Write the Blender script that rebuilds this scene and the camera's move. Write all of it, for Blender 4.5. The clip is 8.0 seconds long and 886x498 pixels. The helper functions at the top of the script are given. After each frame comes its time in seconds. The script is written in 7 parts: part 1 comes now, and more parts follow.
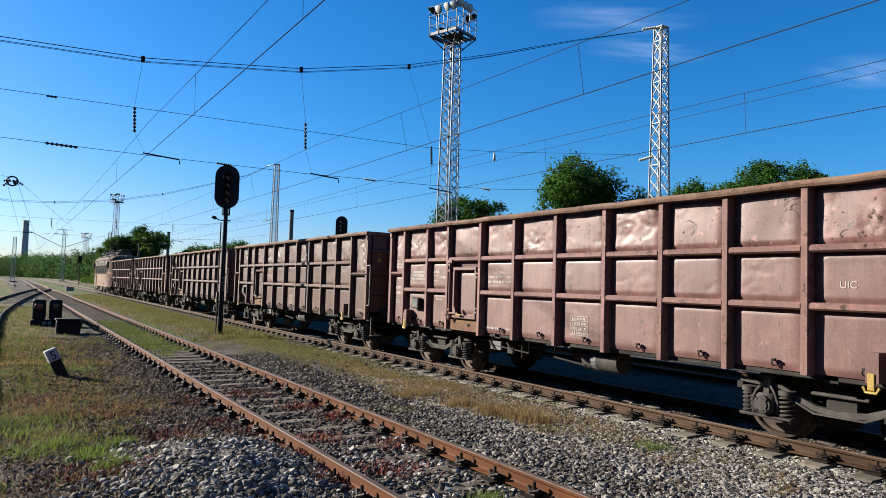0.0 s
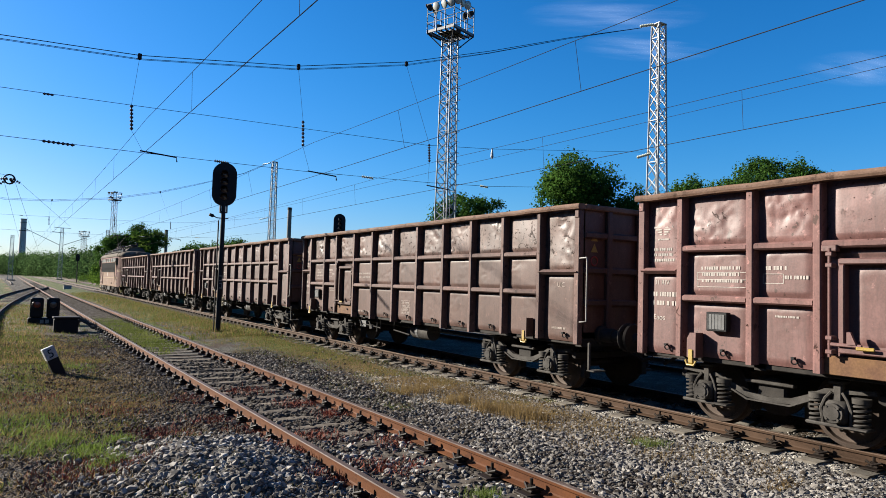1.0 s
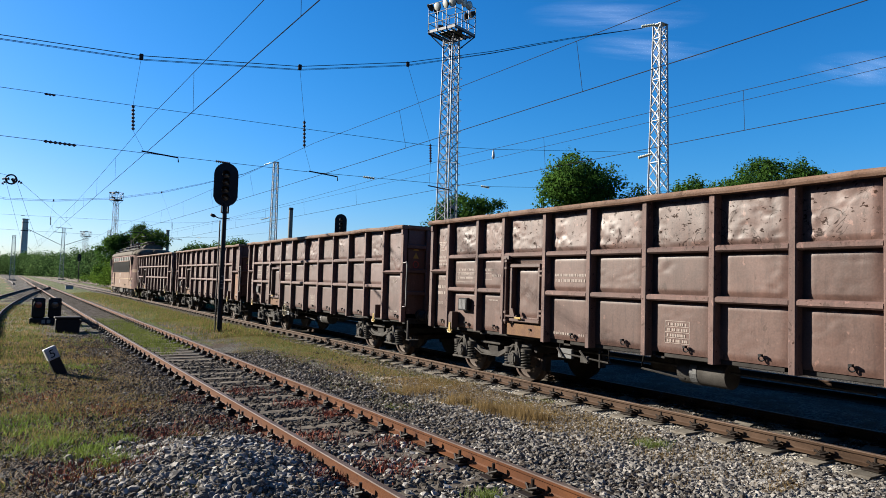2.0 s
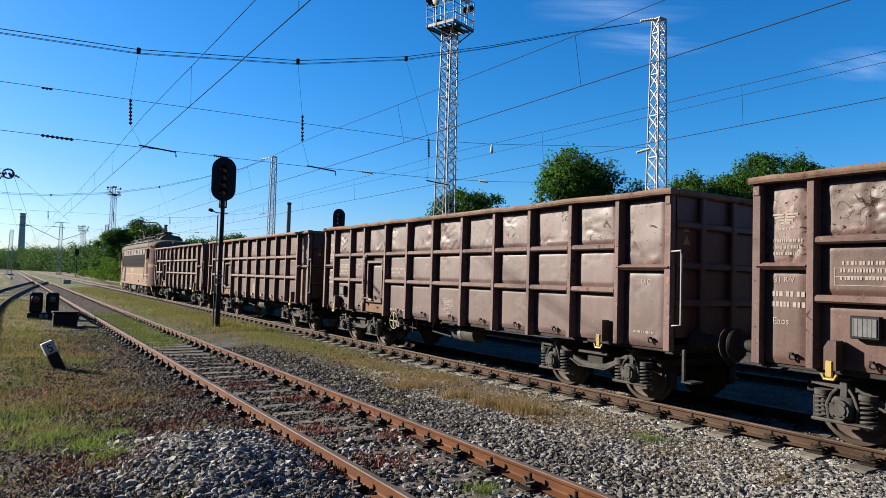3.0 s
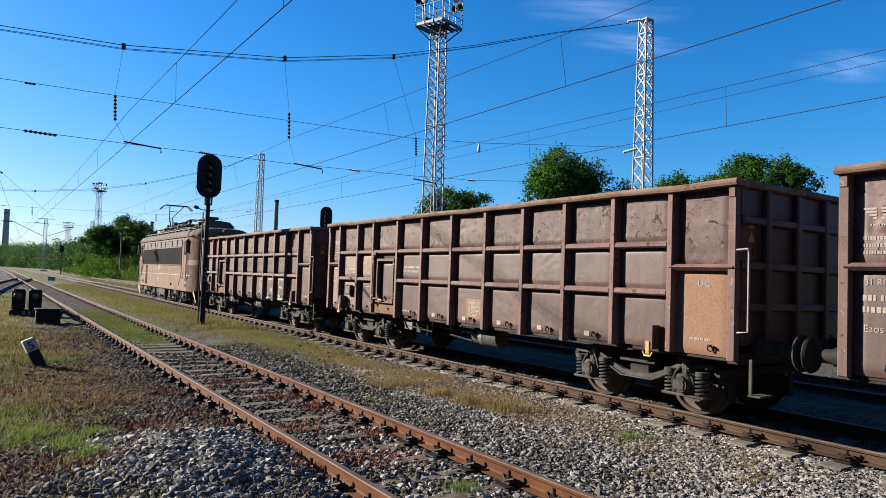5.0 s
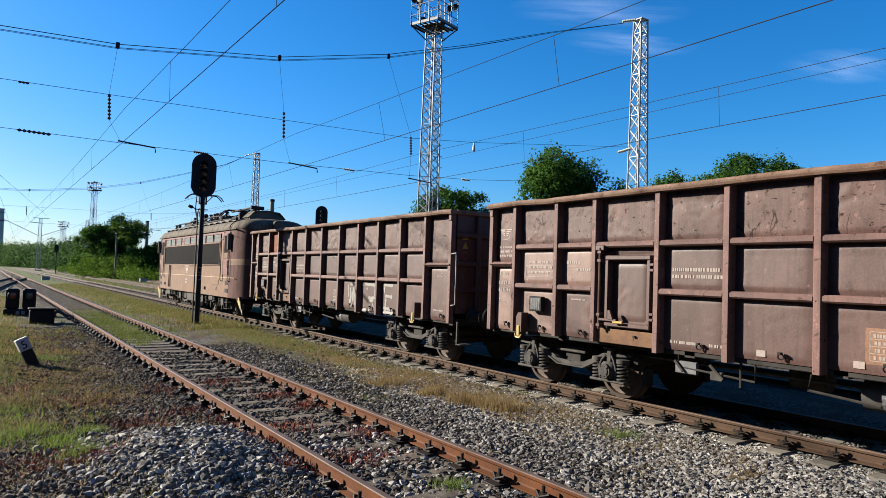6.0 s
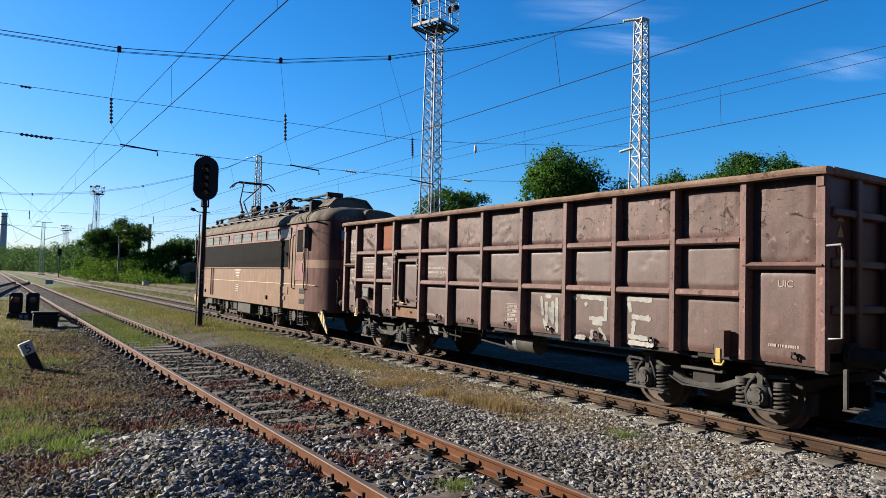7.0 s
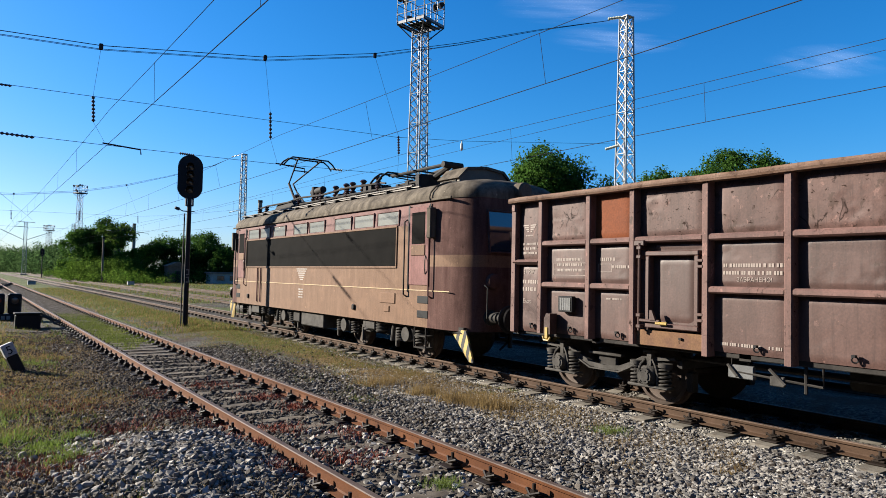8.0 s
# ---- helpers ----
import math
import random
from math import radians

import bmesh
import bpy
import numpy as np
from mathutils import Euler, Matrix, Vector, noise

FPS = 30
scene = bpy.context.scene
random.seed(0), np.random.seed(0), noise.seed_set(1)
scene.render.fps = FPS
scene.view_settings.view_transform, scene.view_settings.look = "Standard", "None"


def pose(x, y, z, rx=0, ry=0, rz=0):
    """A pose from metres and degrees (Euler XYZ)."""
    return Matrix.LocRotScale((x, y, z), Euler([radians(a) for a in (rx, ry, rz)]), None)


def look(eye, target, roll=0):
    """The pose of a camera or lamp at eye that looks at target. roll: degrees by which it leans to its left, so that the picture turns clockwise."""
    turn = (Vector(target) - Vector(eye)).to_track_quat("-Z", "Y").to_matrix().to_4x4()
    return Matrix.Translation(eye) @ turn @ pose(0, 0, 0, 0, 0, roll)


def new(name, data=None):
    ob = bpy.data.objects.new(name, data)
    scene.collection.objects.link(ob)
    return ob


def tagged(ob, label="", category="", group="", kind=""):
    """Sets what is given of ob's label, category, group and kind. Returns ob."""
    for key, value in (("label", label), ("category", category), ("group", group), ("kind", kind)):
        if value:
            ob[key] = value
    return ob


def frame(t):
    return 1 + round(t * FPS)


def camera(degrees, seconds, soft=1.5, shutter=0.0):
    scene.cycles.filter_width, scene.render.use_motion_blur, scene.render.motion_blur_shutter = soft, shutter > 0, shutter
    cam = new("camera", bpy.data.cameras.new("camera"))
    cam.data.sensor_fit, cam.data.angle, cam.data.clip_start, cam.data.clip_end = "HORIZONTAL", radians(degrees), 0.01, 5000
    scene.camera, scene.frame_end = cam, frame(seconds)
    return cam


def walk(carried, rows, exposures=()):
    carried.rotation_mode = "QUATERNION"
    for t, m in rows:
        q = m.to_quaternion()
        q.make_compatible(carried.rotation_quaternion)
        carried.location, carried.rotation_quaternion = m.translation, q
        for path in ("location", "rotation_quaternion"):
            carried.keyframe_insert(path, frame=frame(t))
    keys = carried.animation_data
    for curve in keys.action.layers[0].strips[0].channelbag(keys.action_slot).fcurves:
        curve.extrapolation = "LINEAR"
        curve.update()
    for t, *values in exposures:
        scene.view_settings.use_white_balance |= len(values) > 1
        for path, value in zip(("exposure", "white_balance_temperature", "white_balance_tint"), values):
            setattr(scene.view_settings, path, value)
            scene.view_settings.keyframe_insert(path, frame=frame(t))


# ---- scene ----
# ---- camera ----
cam = camera(66.32, 8.0, soft=0.7)
PATH = [
    (0.0, -0.111, 0.122, 1.852, -32.512, 3.176, -1.803), (0.5, -0.102, 0.112, 1.851, -32.502, 3.247, -2.001),
    (1.0, -0.098, 0.117, 1.848, -32.654, 2.970, -1.685), (1.5, -0.101, 0.116, 1.854, -32.521, 3.121, -1.716),
    (3.0, -0.097, 0.118, 1.847, -32.707, 2.562, -1.755), (3.5, -0.092, 0.115, 1.850, -32.921, 2.585, -1.855),
    (4.0, -0.066, 0.111, 1.853, -33.102, 1.992, -1.170), (4.5, -0.059, 0.092, 1.852, -33.342, 2.351, -1.701),
    (6.0, -0.025, -0.005, 1.848, -34.013, 2.424, -1.982), (6.5, -0.023, -0.002, 1.846, -34.076, 2.534, -1.744),
    (7.0, -0.023, -0.008, 1.846, -33.801, 2.517, -1.592), (7.5, -0.015, 0.001, 1.849, -34.428, 2.364, -1.329),
    (8.0, -0.001, 0.000, 1.849, -34.872, 2.356, -1.213)]
walk(cam, [(t, pose(x, y, z, 90 + p, r, w)) for t, x, y, z, w, p, r in PATH], exposures=[(0, 1.78), (1.5, 1.80), (3.5, 1.85), (8, 1.90)])

# ---- world and sun ----
SUN_EL, SUN_AZ = 22.0, -40.0          # degrees above the ground; from +y towards +x
world = bpy.data.worlds.new("sky")
scene.world = world
world.use_nodes = True
wn = world.node_tree.nodes
sky = wn.new("ShaderNodeTexSky")
sky.sky_type, sky.sun_disc = "NISHITA", False
sky.sun_elevation, sky.sun_rotation = radians(SUN_EL), radians(SUN_AZ)
sky.air_density, sky.dust_density, sky.ozone_density = 1.0, 0.6, 5.0
deep = wn.new("ShaderNodeHueSaturation")
deep.inputs["Saturation"].default_value = 1.26
world.node_tree.links.new(sky.outputs[0], deep.inputs["Color"])
clear = wn.new("ShaderNodeMix")
clear.data_type, clear.blend_type = "RGBA", "MULTIPLY"
clear.inputs["Factor"].default_value = 1.0
clear.inputs[7].default_value = (0.68, 1.15, 1.32, 1)
world.node_tree.links.new(deep.outputs[0], clear.inputs[6])
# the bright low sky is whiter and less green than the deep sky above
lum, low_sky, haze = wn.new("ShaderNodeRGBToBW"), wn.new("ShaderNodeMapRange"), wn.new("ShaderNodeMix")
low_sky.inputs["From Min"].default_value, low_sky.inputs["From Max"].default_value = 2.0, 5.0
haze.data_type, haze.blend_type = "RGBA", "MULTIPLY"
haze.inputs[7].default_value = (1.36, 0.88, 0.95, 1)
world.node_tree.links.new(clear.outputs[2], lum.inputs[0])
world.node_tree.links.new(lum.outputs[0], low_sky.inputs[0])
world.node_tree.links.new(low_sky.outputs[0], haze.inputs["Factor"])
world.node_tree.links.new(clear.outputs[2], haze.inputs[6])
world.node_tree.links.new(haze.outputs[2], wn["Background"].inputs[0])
wn["Background"].inputs[1].default_value = 0.039
sun = new("sun", bpy.data.lights.new("sun", "SUN"))
sun.data.energy, sun.data.angle, sun.data.color = 5.0, radians(0.5), (1.0, 0.93, 0.81)
sx = math.sin(radians(SUN_AZ)) * math.cos(radians(SUN_EL))
sy = math.cos(radians(SUN_AZ)) * math.cos(radians(SUN_EL))
sun.matrix_world = look((0, 0, 40), (-sx, -sy, 40 - math.sin(radians(SUN_EL))))


# ---- materials ----
def mat(name, col, col2=None, rough=0.8, metal=0.0, scale=3.0, fine=60.0, bump=0.2, stain=None, streak=False,
        island=0.0, obrand=0.0, dist=0.004):
    """Two-scale noise between two colours, an optional stain colour, fine relief."""
    m = bpy.data.materials.new(name)
    m.use_nodes = True
    nt = m.node_tree
    N, Lk = nt.nodes, nt.links.new
    b = N["Principled BSDF"]
    tc = N.new("ShaderNodeTexCoord")
    co = tc.outputs["Object"]
    big = N.new("ShaderNodeTexNoise")
    big.inputs["Scale"].default_value, big.inputs["Detail"].default_value = scale, 5
    if streak:
        mp = N.new("ShaderNodeMapping")
        mp.inputs["Scale"].default_value = (3.0, 3.0, 0.35)
        Lk(co, mp.inputs[0])
        Lk(mp.outputs[0], big.inputs["Vector"])
    else:
        Lk(co, big.inputs["Vector"])
    sm = N.new("ShaderNodeTexNoise")
    sm.inputs["Scale"].default_value, sm.inputs["Detail"].default_value = fine, 3
    Lk(co, sm.inputs["Vector"])
    r1 = N.new("ShaderNodeValToRGB")
    r1.color_ramp.elements[0].position, r1.color_ramp.elements[1].position = 0.35, 0.68
    c2 = col2 or tuple(min(1, c * 1.35) for c in col)
    r1.color_ramp.elements[0].color, r1.color_ramp.elements[1].color = (*col, 1), (*c2, 1)
    Lk(big.outputs["Fac"], r1.inputs[0])
    out = r1.outputs[0]
    mx = N.new("ShaderNodeMix")
    mx.data_type, mx.blend_type = "RGBA", "OVERLAY"
    mx.inputs["Factor"].default_value = 0.35
    Lk(out, mx.inputs[6])
    g = N.new("ShaderNodeValToRGB")
    g.color_ramp.elements[0].position, g.color_ramp.elements[1].position = 0.25, 0.75
    g.color_ramp.elements[0].color, g.color_ramp.elements[1].color = (0.2, 0.2, 0.2, 1), (0.8, 0.8, 0.8, 1)
    Lk(sm.outputs["Fac"], g.inputs[0])
    Lk(g.outputs[0], mx.inputs[7])
    out = mx.outputs[2]
    if stain:
        st = N.new("ShaderNodeTexNoise")
        st.inputs["Scale"].default_value, st.inputs["Detail"].default_value, st.inputs["Roughness"].default_value = scale * 2.3, 7, 0.7
        Lk(co, st.inputs["Vector"])
        rs = N.new("ShaderNodeValToRGB")
        rs.color_ramp.elements[0].position, rs.color_ramp.elements[1].position = 0.56, 0.66
        Lk(st.outputs["Fac"], rs.inputs[0])
        m2 = N.new("ShaderNodeMix")
        m2.data_type = "RGBA"
        Lk(rs.outputs[0], m2.inputs["Factor"])
        Lk(out, m2.inputs[6])
        m2.inputs[7].default_value = (*stain, 1)
        out = m2.outputs[2]
    if island or obrand:
        if island:
            src = N.new("ShaderNodeNewGeometry").outputs["Random Per Island"]
        else:
            src = N.new("ShaderNodeObjectInfo").outputs["Random"]
        k = island or obrand
        mr = N.new("ShaderNodeMapRange")
        mr.inputs["To Min"].default_value, mr.inputs["To Max"].default_value = 1 - k, 1 + k
        Lk(src, mr.inputs[0])
        hs = N.new("ShaderNodeHueSaturation")
        Lk(mr.outputs[0], hs.inputs["Value"])
        Lk(out, hs.inputs["Color"])
        out = hs.outputs[0]
    Lk(out, b.inputs["Base Color"])
    b.inputs["Roughness"].default_value, b.inputs["Metallic"].default_value = rough, metal
    if bump:
        bp = N.new("ShaderNodeBump")
        bp.inputs["Strength"].default_value, bp.inputs["Distance"].default_value = bump, dist
        Lk(sm.outputs["Fac"], bp.inputs["Height"])
        Lk(bp.outputs[0], b.inputs["Normal"])
    return m


def plain(name, col, rough=0.6, metal=0.0):
    return mat(name, tuple(c * 0.85 for c in col), tuple(min(1, c * 1.1) for c in col), rough, metal, 4, 80, 0.08)


def worn_paint(name, col, col2, wear, rough=0.5):
    """Faded semi-gloss wagon paint: cloudy fading, run streaks, rust chips and pale scuffs."""
    m = mat(name, col, col2, rough, 0, 1.6, 40, 0.16, None, True)
    m.node_tree.nodes["Principled BSDF"].inputs["Specular IOR Level"].default_value = 0.36
    nt = m.node_tree
    N, Lk = nt.nodes, nt.links.new
    b = N["Principled BSDF"]
    base = b.inputs["Base Color"].links[0].from_socket
    co = N.new("ShaderNodeTexCoord").outputs["Object"]

    def spots(scale, detail, a, z, stretch=(1, 1, 1)):
        mp = N.new("ShaderNodeMapping")
        mp.inputs["Scale"].default_value = stretch
        Lk(co, mp.inputs[0])
        n = N.new("ShaderNodeTexNoise")
        n.inputs["Scale"].default_value, n.inputs["Detail"].default_value, n.inputs["Roughness"].default_value = scale, detail, 0.66
        Lk(mp.outputs[0], n.inputs["Vector"])
        r = N.new("ShaderNodeValToRGB")
        r.color_ramp.elements[0].position, r.color_ramp.elements[1].position = a, z
        Lk(n.outputs["Fac"], r.inputs[0])
        return r.outputs[0]

    def over(src, mask, colour, k):
        x = N.new("ShaderNodeMix")
        x.data_type = "RGBA"
        f = N.new("ShaderNodeMath")
        f.operation = "MULTIPLY"
        f.inputs[1].default_value = k
        Lk(mask, f.inputs[0])
        Lk(f.outputs[0], x.inputs["Factor"])
        Lk(src, x.inputs[6])
        x.inputs[7].default_value = (*colour, 1)
        return x.outputs[2]

    c = over(base, spots(2.2, 4, 0.5, 0.75), tuple(v * 1.5 for v in col2), 0.5)
    c = over(c, spots(7, 5, 0.52, 0.72, (1, 3, 0.3)), tuple(v * 0.55 for v in col), 0.55)
    c = over(c, spots(6.5, 9, 0.645 - wear * 0.05, 0.665 - wear * 0.05, (1, 1, 0.6)), (0.03, 0.014, 0.009), 0.85)
    c = over(c, spots(7.5, 8, 0.63 - wear * 0.03, 0.68 - wear * 0.03, (1.3, 1, 0.8)), tuple(min(1, v * 2.2) for v in col2), 0.6)
    if wear > 0.5:
        # creases where the bent sheet has lost its paint
        n = N.new("ShaderNodeTexNoise")
        n.inputs["Scale"].default_value, n.inputs["Detail"].default_value, n.inputs["Distortion"].default_value = 2.6, 3, 0.8
        Lk(co, n.inputs["Vector"])
        r = N.new("ShaderNodeValToRGB")
        e = r.color_ramp.elements
        e[0].position, e[1].position = 0.482, 0.518
        e[1].color = (0, 0, 0, 1)
        e.new(0.5).color = (1, 1, 1, 1)
        Lk(n.outputs["Fac"], r.inputs[0])
        f = N.new("ShaderNodeMath")
        f.operation = "MULTIPLY"
        Lk(r.outputs[0], f.inputs[0])
        Lk(spots(3.2, 4, 0.46 + (1 - wear) * 0.2, 0.56 + (1 - wear) * 0.2), f.inputs[1])
        lim = 0.595 + (1 - wear) * 0.13
        flakes = spots(9, 6, lim, lim + 0.03, (1, 1, 1.6))
        c = over(c, f.outputs[0], (0.008, 0.005, 0.004), 0.9)
        c = over(c, flakes, (0.012, 0.007, 0.005), 0.85)
        # bare rust in creases and flakes has no gloss
        worn = N.new("ShaderNodeMath")
        worn.operation = "MAXIMUM"
        Lk(f.outputs[0], worn.inputs[0])
        Lk(flakes, worn.inputs[1])
        gloss = N.new("ShaderNodeMapRange")
        gloss.inputs["To Min"].default_value, gloss.inputs["To Max"].default_value = 0.36 if rough < 0.6 else 0.2, 0.03
        Lk(worn.outputs[0], gloss.inputs[0])
        Lk(gloss.outputs[0], b.inputs["Specular IOR Level"])
    # every sheet and rib has faded a little differently
    mr, hs = N.new("ShaderNodeMapRange"), N.new("ShaderNodeHueSaturation")
    mr.inputs["To Min"].default_value, mr.inputs["To Max"].default_value = 0.87, 1.13
    Lk(N.new("ShaderNodeObjectInfo").outputs["Random"], mr.inputs[0])
    Lk(mr.outputs[0], hs.inputs["Value"])
    Lk(c, hs.inputs["Color"])
    Lk(hs.outputs[0], b.inputs["Base Color"])
    return m


PAINT_TONES = {"red": ((0.074, 0.0335, 0.029), (0.103, 0.0515, 0.0465)), "brown": ((0.0455, 0.0228, 0.0184), (0.0625, 0.0336, 0.0284)),
               "dark": ((0.047, 0.0245, 0.0188), (0.066, 0.0365, 0.029)), "rusty": ((0.0425, 0.0218, 0.0176), (0.058, 0.0314, 0.026))}
WAGON_PAINTS = {k: worn_paint(k + "_wagon_paint", a, b, 0.0, 0.5) for k, (a, b) in PAINT_TONES.items()}
for _k in ("rusty", "dark"):
    WAGON_PAINTS[_k].node_tree.nodes["Principled BSDF"].inputs["Specular IOR Level"].default_value = 0.26
RIB_TONES = {"red": (0.088, 0.0425, 0.037), "brown": (0.059, 0.0315, 0.0262), "dark": (0.055, 0.03, 0.0245), "rusty": (0.064, 0.032, 0.026)}
RIB_PAINTS = {k: worn_paint(k + "_chipped_rib_paint", a, tuple(v * 1.5 for v in a), 0.62, 0.55) for k, a in RIB_TONES.items()}
SCARS = {"red": 0.66, "brown": 0.74, "dark": 0.98, "rusty": 0.86}
SCARRED_PAINTS = {k: worn_paint(k + "_scarred_paint", a, tuple(v * 1.15 for v in b), SCARS[k], 0.6 if k == "rusty" else 0.5) for k, (a, b) in PAINT_TONES.items()}
FADED_TAN = worn_paint("faded_tan_sheet_paint", (0.086, 0.0455, 0.033), (0.118, 0.066, 0.0495), 0.2, 0.55)
LOCO_LOW = worn_paint("dusty_beige_paint", (0.094, 0.0525, 0.0315), (0.115, 0.0675, 0.042), -0.7, 0.62)
LOCO_TOP = worn_paint("faded_pink_paint", (0.093, 0.0455, 0.0415), (0.113, 0.0595, 0.0545), -0.7, 0.62)
LOCO_CAB = worn_paint("dark_maroon_paint", (0.043, 0.02, 0.017), (0.075, 0.0415, 0.035), -0.7, 0.45)
LOCO_ROOF = worn_paint("sooty_roof_paint", (0.036, 0.029, 0.0215), (0.1, 0.083, 0.064), -0.7, 0.62)
LOCO_DOOR = worn_paint("faded_red_door_paint", (0.092, 0.0405, 0.037), (0.118, 0.0565, 0.051), -0.7, 0.62)
RIM = mat("worn_rusty_rim", (0.0962, 0.0539, 0.0346), (0.147, 0.0925, 0.0654), 0.7, 0, 3, 40, 0.3, (0.0462, 0.0231, 0.0135))
ORANGE = mat("orange_primer", (0.112, 0.03, 0.009), (0.096, 0.0265, 0.009), 0.6, 0, 2, 40, 0.1)
TAN_PATCH = mat("tan_primer_patch", (0.125, 0.067, 0.041), (0.145, 0.081, 0.052), 0.6, 0, 2, 40, 0.1)
OCHRE = mat("ochre_scuffed_plate", (0.112, 0.061, 0.029), (0.082, 0.042, 0.025), 0.7, 0, 4, 40, 0.2)
UNDER = mat("greasy_underframe", (0.0135, 0.0119, 0.0108), (0.0269, 0.0238, 0.0212), 0.75, 0, 5, 60, 0.2)
BOGIE = mat("dusty_bogie_steel", (0.0309, 0.028, 0.025), (0.053, 0.0485, 0.0441), 0.8, 0, 6, 60, 0.3)
WHEEL = mat("brown_wheel_steel", (0.0385, 0.0289, 0.0231), (0.0577, 0.0423, 0.0346), 0.6, 0.3, 6, 60, 0.15)
BLACK = plain("black_paint", (0.01, 0.01, 0.0105), 0.5)
RUBBER = plain("black_rubber", (0.025, 0.025, 0.025), 0.8)
WHITE = mat("faded_white_lettering", (0.212, 0.184, 0.161), (0.264, 0.234, 0.212), 0.7, 0, 30, 120, 0.0)
GRAFFITI = mat("white_sprayed_paint", (0.15, 0.142, 0.128), (0.195, 0.187, 0.171), 0.7, 0, 8, 60, 0.1)
YELLOW = mat("yellow_paint", (0.2, 0.128, 0.014), (0.235, 0.16, 0.026), 0.5, 0, 8, 60, 0.1, (0.11, 0.0589, 0.0185))
CREAM = mat("cream_paint", (0.13, 0.104, 0.052), (0.175, 0.145, 0.082), 0.6, 0, 8, 60, 0.1)
FAINT = mat("faint_white_lettering", (0.145, 0.111, 0.093), (0.19, 0.15, 0.128), 0.7, 0, 30, 120, 0.0)
HANDLE = mat("pale_grey_handle", (0.138, 0.129, 0.118), (0.178, 0.17, 0.154), 0.55, 0, 8, 60, 0.1)
GREYBOX = mat("grey_mesh_box", (0.04, 0.04, 0.04), (0.065, 0.065, 0.065), 0.7, 0, 8, 90, 0.4)
GRILLE = mat("black_grille", (0.003, 0.0028, 0.0026), (0.0055, 0.005, 0.0046), 0.85, 0, 2, 40, 0.1)
DULLGLASS = mat("dusty_window_glass", (0.0616, 0.0631, 0.0523), (0.0825, 0.0847, 0.0698), 0.35, 0, 2, 40, 0.0)
CERAMIC = plain("brown_ceramic", (0.03, 0.015, 0.012), 0.25)
COPPER = mat("dull_busbar", (0.0481, 0.0385, 0.0289), (0.077, 0.0655, 0.052), 0.5, 0.4, 5, 50, 0.1)
RAIL_RUST = mat("rusty_rail_side", (0.0522, 0.0174, 0.00542), (0.0784, 0.0276, 0.00871), 0.75, 0, 2.5, 70, 0.3, (0.0381, 0.0122, 0.00484))
RAIL_TOP = mat("dull_rail_head", (0.055, 0.038, 0.031), (0.085, 0.062, 0.052), 0.6, 0.1, 3, 60, 0.05)
RAIL_BROWN = mat("brown_rail_side", (0.0343, 0.0195, 0.0114), (0.0502, 0.0286, 0.0172), 0.75, 0, 2.5, 70, 0.3)
RAIL_BRIGHT = mat("used_rail_head", (0.075, 0.05, 0.036), (0.11, 0.076, 0.056), 0.6, 0.1, 3, 60, 0.03)
CLIP = plain("oily_rail_clip", (0.0135, 0.00925, 0.00693), 0.6)
SLEEPER_WOOD = mat("weathered_sleeper_timber", (0.055, 0.044, 0.034), (0.13, 0.108, 0.085), 0.9, 0, 6, 90, 0.6, (0.0382, 0.0274, 0.0192), obrand=0.3)
SLEEPER_CONC = mat("stained_sleeper_concrete", (0.09, 0.079, 0.064), (0.135, 0.12, 0.1), 0.9, 0, 5, 90, 0.4, (0.0655, 0.0468, 0.0328), obrand=0.2)
STONE = mat("ballast_stone", (0.046, 0.0385, 0.0315), (0.083, 0.071, 0.059), 0.9, 0, 4, 90, 0.3, island=0.55)
STONE_PALE = mat("pale_ballast_stone", (0.097, 0.088, 0.078), (0.16, 0.147, 0.132), 0.9, 0, 4, 90, 0.3, island=0.5)
STONE_DARK = mat("dark_ballast_stone", (0.026, 0.0208, 0.0168), (0.05, 0.041, 0.033), 0.9, 0, 4, 90, 0.3, island=0.55)
STONE_WHITE = mat("chalky_ballast_stone", (0.15, 0.139, 0.125), (0.26, 0.243, 0.22), 0.9, 0, 4, 90, 0.3, island=0.5)
GRASS = mat("short_grass", (0.0502, 0.0713, 0.013), (0.0941, 0.108, 0.0266), 0.8, 0, 0.6, 20, 0, island=0.4)
DRYGRASS = mat("dry_straw_grass", (0.127, 0.0843, 0.0359), (0.176, 0.127, 0.0587), 0.85, 0, 0.8, 20, 0, island=0.3)
REDWEED = mat("red_brown_weed", (0.142, 0.0378, 0.0269), (0.213, 0.0686, 0.0383), 0.85, 0, 0.8, 20, 0, island=0.4)
GREENWEED = mat("fresh_green_weed", (0.0623, 0.096, 0.0144), (0.096, 0.128, 0.024), 0.75, 0, 0.8, 20, 0, island=0.3)
LEAF = mat("tree_leaves", (0.0205, 0.05, 0.0105), (0.047, 0.095, 0.0185), 0.7, 0, 0.25, 6, 0, island=0.45)
LEAF_LIGHT = mat("light_tree_leaves", (0.0443, 0.0853, 0.0116), (0.0768, 0.122, 0.0209), 0.7, 0, 0.25, 6, 0, island=0.4)
# far wood leaves: distance haze is put into this paler, bluer green
LEAF_HAZED = mat("hazed_far_leaves", (0.026, 0.053, 0.0175), (0.058, 0.095, 0.033), 0.8, 0, 0.12, 4, 0, island=0.4)
BARK = mat("tree_bark", (0.06, 0.045, 0.035), (0.11, 0.085, 0.065), 0.95, 0, 5, 40, 0.5)
GALV = mat("white_painted_steel", (0.203, 0.203, 0.2), (0.259, 0.259, 0.256), 0.5, 0.1, 3, 50, 0.05)
